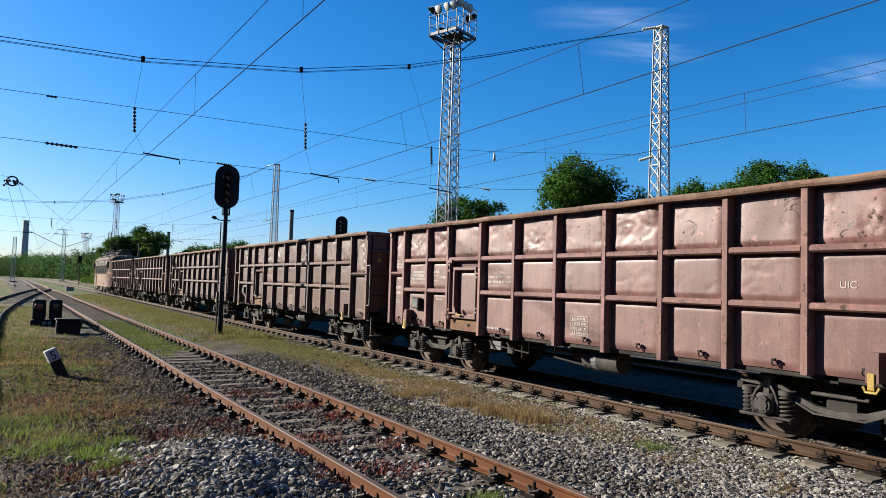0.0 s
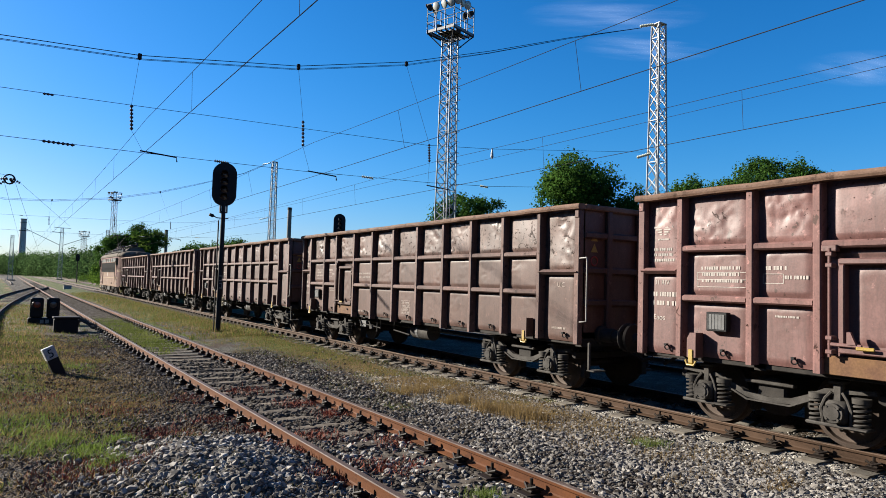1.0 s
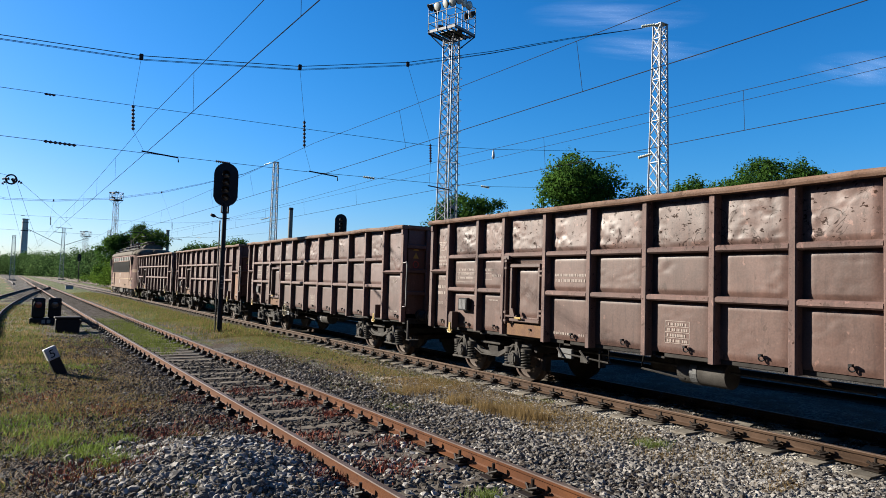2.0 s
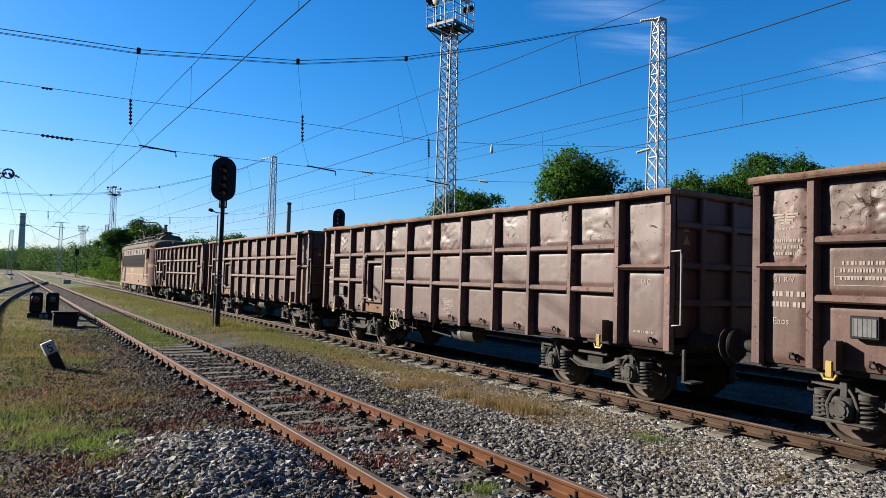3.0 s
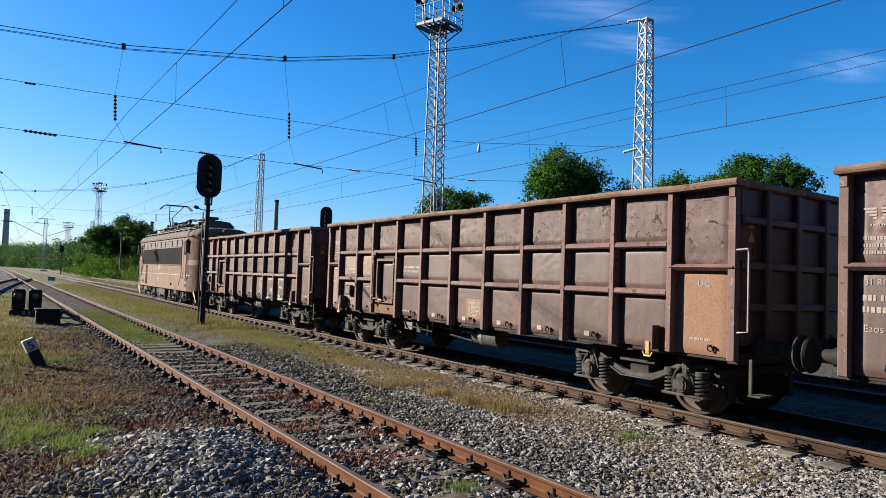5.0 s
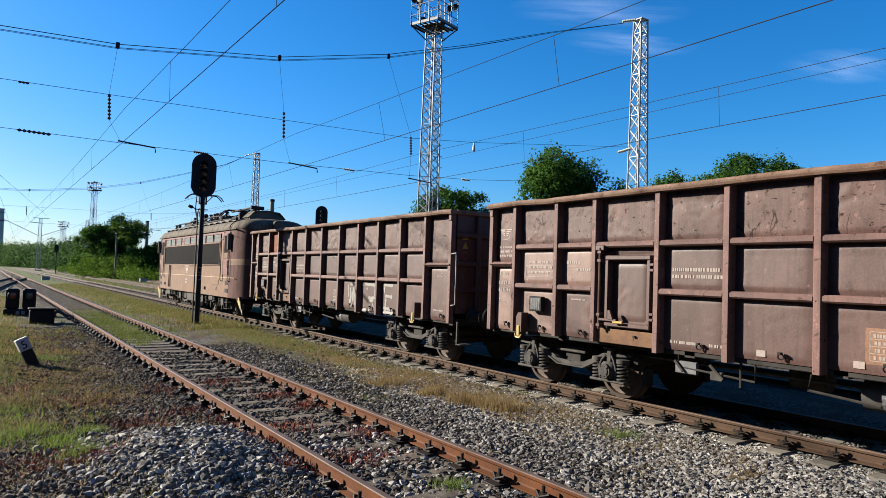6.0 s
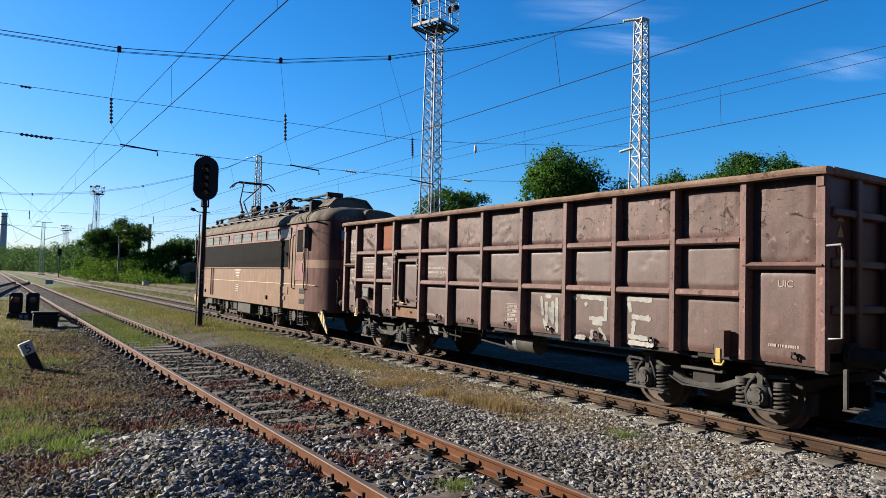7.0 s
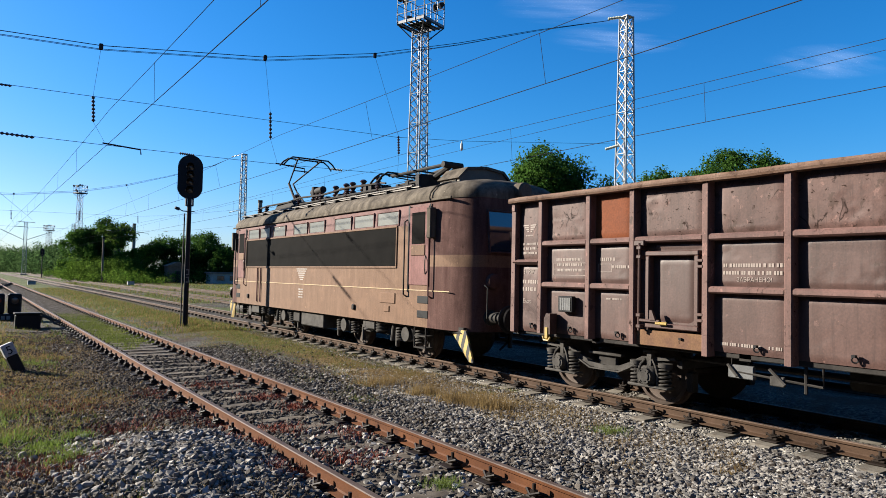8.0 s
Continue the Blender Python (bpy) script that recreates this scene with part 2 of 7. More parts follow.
TOWER_STEEL = mat("weathered_grey_steel", (0.085, 0.086, 0.092), (0.145, 0.144, 0.15), 0.55, 0.2, 3, 50, 0.05)
LAMP_FACE = plain("floodlight_glass", (0.3, 0.3, 0.27), 0.2)
WIRE = plain("dark_wire", (0.0231, 0.0231, 0.0246), 0.6)
CONCRETE = mat("pole_concrete", (0.0999, 0.0925, 0.0844), (0.138, 0.131, 0.119), 0.9, 0, 2, 40, 0.3)
BRICK_FAR = mat("far_chimney_brick", (0.30, 0.27, 0.25), (0.38, 0.35, 0.33), 0.9, 0, 0.3, 4, 0.1)
SIGNAL_BLACK = plain("matt_black_signal", (0.013, 0.013, 0.015), 0.55)
LENS = plain("dark_signal_lens", (0.05, 0.035, 0.03), 0.12)
LENS_RED = plain("dark_red_signal_lens", (0.13, 0.012, 0.01), 0.2)
GLASS_INS = plain("pale_glass_insulator", (0.3, 0.31, 0.24), 0.25)
RED_SIGN = plain("red_warning_paint", (0.2, 0.02, 0.012), 0.6)
TRIM_DUST = mat("dusty_litter", (0.062, 0.041, 0.025), (0.112, 0.076, 0.046), 0.9, 0, 0.8, 20, 0, island=0.4)
SIGNWHITE = mat("white_sign_paint", (0.248, 0.248, 0.239), (0.3, 0.3, 0.292), 0.7, 0, 6, 60, 0.1, (0.16, 0.152, 0.136))
SHED = mat("shed_dark_timber", (0.11, 0.055, 0.035), (0.16, 0.085, 0.055), 0.9, 0, 2, 20, 0.2)
PALEWALL = mat("pale_wall_plaster", (0.192, 0.185, 0.173), (0.238, 0.231, 0.219), 0.9, 0, 1, 20, 0.1)
GREYROOF = mat("grey_roof", (0.07, 0.065, 0.06), (0.11, 0.1, 0.095), 0.8, 0, 1, 20, 0.1)


for _m in (LOCO_CAB, LOCO_ROOF):
    _m.node_tree.nodes["Principled BSDF"].inputs["Specular IOR Level"].default_value = 0.08
    _m.node_tree.nodes["Principled BSDF"].inputs["Roughness"].default_value = 0.85
for _m in (LOCO_LOW, LOCO_TOP, LOCO_DOOR, ORANGE, TAN_PATCH, OCHRE, GRAFFITI, *RIB_PAINTS.values()):
    _m.node_tree.nodes["Principled BSDF"].inputs["Specular IOR Level"].default_value = 0.14
    _m.node_tree.nodes["Principled BSDF"].inputs["Roughness"].default_value = 0.75
GRILLE.node_tree.nodes["Principled BSDF"].inputs["Specular IOR Level"].default_value = 0.03
for _m in (WIRE, LEAF, LEAF_LIGHT, LEAF_HAZED, STONE, STONE_PALE, STONE_DARK, STONE_WHITE, GRASS, DRYGRASS, REDWEED, RAIL_RUST, RAIL_TOP, RAIL_BROWN, RAIL_BRIGHT, SLEEPER_WOOD, SLEEPER_CONC, CLIP, WHEEL, RIM, UNDER, BOGIE, BLACK, SIGNAL_BLACK):
    _m.node_tree.nodes["Principled BSDF"].inputs["Specular IOR Level"].default_value = 0.12
for _m in (WIRE, LEAF, LEAF_LIGHT, LEAF_HAZED):
    _m.node_tree.nodes["Principled BSDF"].inputs["Specular IOR Level"].default_value = 0.0


def translucent_leaves(m):
    """Leaves let part of the light through."""
    N, Lk = m.node_tree.nodes, m.node_tree.links.new
    b = N["Principled BSDF"]
    t, x = N.new("ShaderNodeBsdfTranslucent"), N.new("ShaderNodeMixShader")
    Lk(b.inputs["Base Color"].links[0].from_socket, t.inputs[0])
    x.inputs[0].default_value = 0.45
    Lk(b.outputs[0], x.inputs[1])
    Lk(t.outputs[0], x.inputs[2])
    Lk(x.outputs[0], N["Material Output"].inputs[0])


for _m in (LEAF, LEAF_LIGHT, LEAF_HAZED, GRASS, DRYGRASS, GREENWEED):
    translucent_leaves(_m)


def glass_dark():
    m = bpy.data.materials.new("cab_window_glass")
    m.use_nodes = True
    b = m.node_tree.nodes["Principled BSDF"]
    b.inputs["Base Color"].default_value = (0.012, 0.016, 0.024, 1)
    b.inputs["Roughness"].default_value = 0.06
    b.inputs["Specular IOR Level"].default_value = 0.9
    return m


CABGLASS = glass_dark()


def hazard_stripes():
    """Yellow and black stripes along a diagonal of the plate."""
    m = bpy.data.materials.new("yellow_black_stripes")
    m.use_nodes = True
    N, Lk = m.node_tree.nodes, m.node_tree.links.new
    w = N.new("ShaderNodeTexWave")
    w.bands_direction = "DIAGONAL"
    w.inputs["Scale"].default_value, w.inputs["Distortion"].default_value = 2.3, 0.3
    tc = N.new("ShaderNodeTexCoord")
    Lk(tc.outputs["Object"], w.inputs["Vector"])
    r = N.new("ShaderNodeValToRGB")
    r.color_ramp.interpolation = "CONSTANT"
    r.color_ramp.elements[0].color, r.color_ramp.elements[1].color = (0.03, 0.03, 0.03, 1), (0.34, 0.24, 0.08, 1)
    r.color_ramp.elements[1].position = 0.5
    Lk(w.outputs["Fac"], r.inputs[0])
    Lk(r.outputs[0], N["Principled BSDF"].inputs["Base Color"])
    N["Principled BSDF"].inputs["Roughness"].default_value = 0.7
    return m


HAZARD = hazard_stripes()


def ground_material():
    """Worn yard ground: grey grit, patches of short green and straw grass, brown soil."""
    m = bpy.data.materials.new("yard_ground")
    m.use_nodes = True
    N, Lk = m.node_tree.nodes, m.node_tree.links.new
    co = N.new("ShaderNodeTexCoord").outputs["Object"]

    def nz(s, d=5, r=0.55):
        n = N.new("ShaderNodeTexNoise")
        n.inputs["Scale"].default_value, n.inputs["Detail"].default_value, n.inputs["Roughness"].default_value = s, d, r
        Lk(co, n.inputs["Vector"])
        return n.outputs["Fac"]

    def ramp(src, a, b, ca, cb):
        r = N.new("ShaderNodeValToRGB")
        r.color_ramp.elements[0].position, r.color_ramp.elements[1].position = a, b
        r.color_ramp.elements[0].color, r.color_ramp.elements[1].color = (*ca, 1), (*cb, 1)
        Lk(src, r.inputs[0])
        return r.outputs[0]

    def mix(f, a, b):
        x = N.new("ShaderNodeMix")
        x.data_type = "RGBA"
        Lk(f, x.inputs["Factor"])
        Lk(a, x.inputs[6])
        Lk(b, x.inputs[7])
        return x.outputs[2]

    def cells(scale, dark, pale):
        v = N.new("ShaderNodeTexVoronoi")
        v.inputs["Scale"].default_value = scale
        Lk(co, v.inputs["Vector"])
        sp = N.new("ShaderNodeSeparateColor")
        Lk(v.outputs["Color"], sp.inputs[0])
        return ramp(sp.outputs[0], 0.1, 0.95, dark, pale), v.outputs["Distance"]

    grit, pebbles = cells(30, (0.013, 0.012, 0.0105), (0.095, 0.088, 0.076))
    soil = ramp(nz(16, 8, 0.75), 0.33, 0.68, (0.01, 0.007, 0.005), (0.066, 0.043, 0.026))
    straw = ramp(nz(34, 6, 0.75), 0.33, 0.66, (0.03, 0.019, 0.008), (0.2, 0.134, 0.056))
    green = ramp(nz(30, 6, 0.75), 0.33, 0.66, (0.009, 0.013, 0.003), (0.09, 0.107, 0.021))
    k = ((0,) * 3, (1,) * 3)
    c = mix(ramp(nz(1.3, 8, 0.7), 0.45, 0.56, *k), grit, soil)
    att = N.new("ShaderNodeVertexColor")
    att.layer_name = "cover"
    sep = N.new("ShaderNodeSeparateColor")
    Lk(att.outputs["Color"], sep.inputs[0])

    def mask(channel, scale):
        mm = N.new("ShaderNodeMath")
        mm.operation = "MULTIPLY_ADD"
        mm.inputs[1].default_value = 0.55
        Lk(nz(scale, 6, 0.65), mm.inputs[0])
        Lk(sep.outputs[channel], mm.inputs[2])
        return ramp(mm.outputs[0], 0.62, 0.78, *k)

    chalk, _ = cells(42, (0.11, 0.1, 0.084), (0.45, 0.415, 0.355))
    c = mix(mask(2, 0.9), c, chalk)
    c = mix(mask(0, 1.1), c, straw)
    c = mix(mask(1, 0.8), c, green)
    b = N["Principled BSDF"]
    Lk(c, b.inputs["Base Color"])
    b.inputs["Roughness"].default_value = 0.95
    b.inputs["Specular IOR Level"].default_value = 0.15
    bp = N.new("ShaderNodeBump")
    bp.inputs["Strength"].default_value, bp.inputs["Distance"].default_value = 1.0, 0.03
    Lk(pebbles, bp.inputs["Height"])
    bp.invert = True
    Lk(bp.outputs[0], b.inputs["Normal"])
    return m


GROUND = ground_material()


# ---- mesh helpers ----
class Shape:
    """Collects vertices and faces of one part."""

    def __init__(self):
        self.v, self.f = [], []

    def add(self, vs, fs):
        n = len(self.v)
        self.v += [tuple(p) for p in vs]
        self.f += [tuple(i + n for i in q) for q in fs]
        return self

    def box(self, x0, x1, y0, y1, z0, z1, c=0.0):
        lo, hi = (min(x0, x1), min(y0, y1), min(z0, z1)), (max(x0, x1), max(y0, y1), max(z0, z1))
        if not c:
            vs = [(a, b, d) for a in (lo[0], hi[0]) for b in (lo[1], hi[1]) for d in (lo[2], hi[2])]
            return self.add(vs, [(0, 1, 3, 2), (4, 6, 7, 5), (0, 4, 5, 1), (2, 3, 7, 6), (0, 2, 6, 4), (1, 5, 7, 3)])
        c = min(c, *[(hi[i] - lo[i]) * 0.45 for i in range(3)])
        vs, idx = [], {}
        for i in (0, 1):
            for j in (0, 1):
                for k in (0, 1):
                    s = (i, j, k)
                    for ax in range(3):
                        idx[(s, ax)] = len(vs)
                        vs.append(tuple((hi[a] if s[a] else lo[a]) if a == ax else ((hi[a] - c) if s[a] else (lo[a] + c)) for a in range(3)))
        fs = []
        for ax in range(3):
            o = [a for a in range(3) if a != ax]
            for s in (0, 1):
                q = []
                for p in ((0, 0), (1, 0), (1, 1), (0, 1)):
                    t = [0, 0, 0]
                    t[ax], t[o[0]], t[o[1]] = s, p[0], p[1]
                    q.append(idx[(tuple(t), ax)])
                fs.append(q)
            for p in ((0, 0), (1, 0), (1, 1), (0, 1)):
                a, b = [0, 0, 0], [0, 0, 0]
                a[ax], b[ax] = 0, 1
                for t in (a, b):
                    t[o[0]], t[o[1]] = p
                a, b = tuple(a), tuple(b)
                fs.append((idx[(a, o[0])], idx[(b, o[0])], idx[(b, o[1])], idx[(a, o[1])]))
        for i in (0, 1):
            for j in (0, 1):
                for k in (0, 1):
                    fs.append([idx[((i, j, k), ax)] for ax in range(3)])
        return self.add(vs, fs)

    def cyl(self, p0, p1, r0, r1=None, n=12, caps=True):
        p0, p1 = Vector(p0), Vector(p1)
        r1 = r0 if r1 is None else r1
        ax = (p1 - p0).normalized()
        u = ax.orthogonal().normalized()
        w = ax.cross(u)
        vs = []
        for p, r in ((p0, r0), (p1, r1)):
            for i in range(n):
                a = 2 * math.pi * i / n
                vs.append(p + u * (r * math.cos(a)) + w * (r * math.sin(a)))
        fs = [(i, (i + 1) % n, n + (i + 1) % n, n + i) for i in range(n)]
        if caps:
            fs += [tuple(range(n)), tuple(range(n, 2 * n))]
        return self.add(vs, fs)

    def tube(self, pts, r, n=6):
        """A round bar swept through points, in one piece."""
        P = [Vector(p) for p in pts]
        base, u = len(self.v), None
        for i, p in enumerate(P):
            a, b = P[max(i - 1, 0)], P[min(i + 1, len(P) - 1)]
            ax = (b - a).normalized()
            u = ax.orthogonal().normalized() if u is None else (u - ax * u.dot(ax)).normalized()
            w = ax.cross(u)
            for k in range(n):
                t = 2 * math.pi * k / n
                self.v.append(tuple(p + u * (r * math.cos(t)) + w * (r * math.sin(t))))
        for i in range(len(P) - 1):
            for k in range(n):
                self.f.append((base + i * n + k, base + i * n + (k + 1) % n, base + (i + 1) * n + (k + 1) % n, base + (i + 1) * n + k))
        self.f += [tuple(base + k for k in range(n)), tuple(base + (len(P) - 1) * n + k for k in range(n))]
        return self

    def ring(self, c, axis, R, r, n=20, m=6):
        """A torus."""
        ax = Vector(axis).normalized()
        u = ax.orthogonal().normalized()
        w = ax.cross(u)
        vs = []
        for i in range(n):
            a = 2 * math.pi * i / n
            d = u * math.cos(a) + w * math.sin(a)
            for j in range(m):
                b = 2 * math.pi * j / m
                vs.append(Vector(c) + d * (R + r * math.cos(b)) + ax * (r * math.sin(b)))
        return self.add(vs, [(i * m + j, i * m + (j + 1) % m, ((i + 1) % n) * m + (j + 1) % m, ((i + 1) % n) * m + j) for i in range(n) for j in range(m)])

    def prism(self, poly, axis, a, b):
        """A 2D outline pushed along an axis from a to b; the outline's two numbers are the other axes in order."""
        n = len(poly)
        vs = []
        for s in (a, b):
            for p in poly:
                q = list(p)
                q.insert("xyz".index(axis), s)
                vs.append(q)
        return self.add(vs, [(i, (i + 1) % n, n + (i + 1) % n, n + i) for i in range(n)] + [tuple(range(n)), tuple(range(n, 2 * n))])

    def lathe(self, c, axis, prof, n=16):
        """A profile of (along, radius) turned round an axis through c."""
        ax = Vector(axis).normalized()
        u = ax.orthogonal().normalized()
        w = ax.cross(u)
        vs, k = [], len(prof)
        for i in range(n):
            a = 2 * math.pi * i / n
            d = u * math.cos(a) + w * math.sin(a)
            for s, r in prof:
                vs.append(Vector(c) + ax * s + d * r)
        fs = [(i * k + j, i * k + j + 1, ((i + 1) % n) * k + j + 1, ((i + 1) % n) * k + j) for i in range(n) for j in range(k - 1)]
        fs += [tuple(i * k for i in range(n)), tuple(i * k + k - 1 for i in range(n))]
        return self.add(vs, fs)

    def mesh(self, name, material, smooth=False, fix=True):
        me = bpy.data.meshes.new(name)
        me.from_pydata(self.v, [], self.f)
        if fix:
            bm = bmesh.new()
            bm.from_mesh(me)
            bmesh.ops.recalc_face_normals(bm, faces=bm.faces)
            bm.to_mesh(me)
            bm.free()
        if smooth:
            me.shade_smooth()
            me.set_sharp_from_angle(angle=radians(40))
        me.materials.append(material)
        me.update()
        return me


def part(name, shape, material, parent=None, label="", smooth=False):
    me = shape if isinstance(shape, bpy.types.Mesh) else shape.mesh(name, material, smooth)
    ob = new(name, me)
    if parent:
        ob.parent = parent
    return tagged(ob, label) if label else ob


def thing(name, label, category, group="", at=(0, 0, 0), kind=""):
    ob = new(name)
    ob.location = at
    ob.empty_display_size = 0.3
    return tagged(ob, label, category, group, kind)


# ---- ground ----
XN, XT, X3, X4 = 3.55, 9.4, 14.4, 19.4          # track centre lines
ZN = 0.047                                      # rail head height of the near track


def left_track_x(y):
    """Centre line of the track that leaves the near track by a switch."""
    k = min(max((y - 34.0) / 66.0, 0.0), 1.0)
    return -1.15 + (XN + 1.15) * k ** 1.35


def heap(x, y):
    """Low gravel heap beside the near track."""
    dx, dy = (x - 1.72) / 0.98, (y - 7.05) / 1.25
    h = math.exp(-(dx * dx + dy * dy) * 1.3)
    return h * (0.31 + 0.09 * noise.noise((x * 2.6, y * 2.2, 5)))


def ground_z(x, y):
    z = -0.14 + 0.05 * noise.noise((x * 0.35, y * 0.35, 0)) + 0.02 * noise.noise((x * 1.7, y * 1.7, 3))
    mid = math.exp(-((x - 6.3) / 1.3) ** 2)
    z += mid * (0.05 + 0.09 * min(max((y - 8) / 12, 0), 1))
    for c in (XN, XT, X3, X4):
        d = abs(x - c)
        if d < 1.6:
            low = (-0.134 if d < 1.0 else -0.110) if c == XN else ((-0.2 if d < 1.0 else -0.2) if c == XT else -0.155)
            low += 0.014 * noise.noise((x * 6, y * 6, 1)) + 0.02 * noise.noise((x * 0.9, y * 0.7, 8))
            k = min(1, (1.6 - d) / 0.25)
            z = z + (low - z) * k if c == XN else min(z, low)
    if x < 1.6:
        z += 0.05 * min(1, (1.6 - x) / 2)
    if y > 30:
        z -= 0.02
    return z + heap(x, y)


def graded(a, b, step0, grow):
    """Numbers from a to b with growing steps."""
    out, s = [a], step0
    while out[-1] < b:
        out.append(out[-1] + s)
        s *= grow
    return out


def build_ground():
    xs = [-v for v in reversed(graded(1.0, 1500, 0.22, 1.13)[1:])] + [-1 + 0.16 * i for i in range(76)] + graded(11.2, 1500, 0.3, 1.14)[1:]
    ys = [-v for v in reversed(graded(0.0, 900, 0.5, 1.2)[1:])] + [0.16 * i for i in range(160)] + graded(25.7, 3000, 0.3, 1.05)[1:]
    s = Shape()
    s.v = [(x, y, ground_z(x, y) if abs(x) < 40 and -10 < y < 160 else -0.16) for y in ys for x in xs]
    n = len(xs)
    s.f = [(j * n + i, j * n + i + 1, (j + 1) * n + i + 1, (j + 1) * n + i) for j in range(len(ys) - 1) for i in range(n - 1)]
    me = s.mesh("ground", GROUND, True, False)
    cover = me.color_attributes.new("cover", "FLOAT_COLOR", "POINT")
    vals = np.zeros((len(s.v), 4), np.float32)
    for i, (x, y, z) in enumerate(s.v):
        straw, green = straw_green(x, y)
        vals[i] = (straw, green, pale_grit(x, y), 1)
    cover.data.foreach_set("color", vals.ravel())
    tagged(new("ground", me), "worn railway yard ground of grit, soil and patchy grass", "ground", kind="structure")


def pale_grit(x, y):
    """How far pale grit covers the ground at a place, 0 to 1."""
    a = min(max((x - 5.0 - 0.04 * y) / 1.0, 0), 1) * min(max((9.0 - x) / 0.8, 0), 1)
    return 0.78 * a * min(max((17.0 - y) / 6.0, 0), 1)


def straw_green(x, y):
    """How far straw and green grass cover the ground at a place, 0 to 1."""
    g1 = 0.5 + 0.5 * noise.noise((x * 0.22, y * 0.13, 7))
    g2 = 0.5 + 0.5 * noise.noise((x * 0.3, y * 0.16, 11))
    wide = min(max((y - 12) / 12, 0), 1)
    band = math.exp(-((x - 6.9 + 0.25 * wide) / (0.9 + 0.5 * wide)) ** 2) if 4.8 < x < 8.4 else 0
    far = min(max((y - 24) / 20, 0), 1)
    straw = 0.62 * band * min(max((y - 3.0) / 9, 0), 1) + 0.45 * far * g1
    green = 0.6 * band * min(max((y - 10) / 8, 0), 1) * (0.5 + 0.8 * g2) + 0.6 * far * g2
    if x < 2.0:
        k = min(max((2.3 - x - 0.015 * y) / 1.2, 0), 1) * min(max((y - 8) / 5, 0), 1)
        patch = noise.noise((x * 1.9, y * 1.3, 6))
        straw, green = k * (0.46 - 0.3 * patch) + straw * 0.5, k * (0.4 * (0.4 + g2) + 0.4 * patch) + green * 0.6
    if y > 30 and 5 < x < 60:
        straw, green = straw + 0.16, green + 0.20
    for c in (XN, XT, X3, X4):
        if abs(x - c) < 1.35:
            straw, green = straw * 0.7, green * 0.55
    if abs(x - XN) < 1.4 and 20 < y < 34:
        green += 0.35
    return straw, green


build_ground()


def sky_blocking_walls():
    """Plain dark walls added unseen behind and beside the camera, blocking low sky light."""
    wall = mat("dark_blocker_wall", (0.07, 0.064, 0.056), (0.11, 0.1, 0.088), 0.95, 0, 0.4, 12, 0.2)
    for name, x0, x1, y0, y1, top in (("blocking_wall_south", -22.0, 27.0, -26.6, -26.0, 13.0), ("blocking_wall_west", -22.6, -22.0, -26.6, 120.0, 11.0), ("blocking_wall_east", 27.0, 27.6, -26.6, 8.0, 6.0)):
        ob = new(name, Shape().box(x0, x1, y0, y1, -0.6, top).mesh(name, wall))
        tagged(ob, "plain dark wall added out of view to block sky light", "wall", kind="structure")


sky_blocking_walls()


# ---- tracks ----
RAIL_PROFILE = [(-0.075, -0.16), (0.075, -0.16), (0.075, -0.147), (0.02, -0.13), (0.0095, -0.115), (0.0095, -0.045),
                (0.034, -0.035), (0.036, -0.008), (0.028, 0.0), (-0.028, 0.0), (-0.036, -0.008), (-0.034, -0.035),
                (-0.0095, -0.045), (-0.0095, -0.115), (-0.02, -0.13), (-0.075, -0.147)]


def rail_mesh(name, path, z, side, head, cut=None):
    """A rail along (x, y) points, its head at z; the worn head has its own material."""
    s, n = Shape(), len(RAIL_PROFILE)
    for i, (x, y) in enumerate(path):
        a, b = path[max(i - 1, 0)], path[min(i + 1, len(path) - 1)]
        d = Vector((b[0] - a[0], b[1] - a[1])).normalized()
        for px, pz in RAIL_PROFILE:
            s.v.append((x + d.y * px, y - d.x * px, z + pz))
    for i in range(len(path) - 1):
        for j in range(n):
            s.f.append((i * n + j, i * n + (j + 1) % n, (i + 1) * n + (j + 1) % n, (i + 1) * n + j))
    s.f += [tuple(range(n)), tuple(range((len(path) - 1) * n, len(path) * n))]
    me = s.mesh(name, side)
    me.materials.append(head)
    for p in me.polygons:
        if p.normal.z > 0.5 and all(me.vertices[k].co.z > z - 0.012 for k in p.vertices):
            p.material_index = 1
    return me


def sleeper_mesh(wood):
    s = Shape()
    if wood:
        s.box(-1.25, 1.25, -0.12, 0.12, -0.30, -0.163, 0.02)
    else:
        s.prism([(-1.25, -0.33), (1.25, -0.33), (1.25, -0.19), (1.2, -0.165), (0.5, -0.163), (0.3, -0.2), (-0.3, -0.2), (-0.5, -0.163), (-1.2, -0.165), (-1.25, -0.19)], "y", -0.13, 0.13)
    return s.mesh("sleeper", SLEEPER_WOOD if wood else SLEEPER_CONC)


def clip_mesh():
    """Base plate, two spring clips and a bolt with its nut, at one side of a rail."""
    s = Shape()
    s.box(-0.08, 0.12, -0.075, 0.075, -0.163, -0.148, 0.004)
    s.box(-0.035, 0.06, -0.05, 0.05, -0.15, -0.128, 0.008)
    s.cyl((0.02, 0, -0.15), (0.02, 0, -0.055), 0.013, n=8)
    s.cyl((0.02, 0, -0.128), (0.02, 0, -0.098), 0.03, n=6)
    s.tube([(-0.02, -0.085, -0.12), (0.03, -0.06, -0.10), (0.055, 0, -0.125), (0.03, 0.06, -0.10), (-0.02, 0.085, -0.12)], 0.011, 6)
    s.v = [(x * 1.3, y * 1.35, -0.163 + (z + 0.163) * 1.35) for x, y, z in s.v]
    return s.mesh("rail_clip", CLIP)


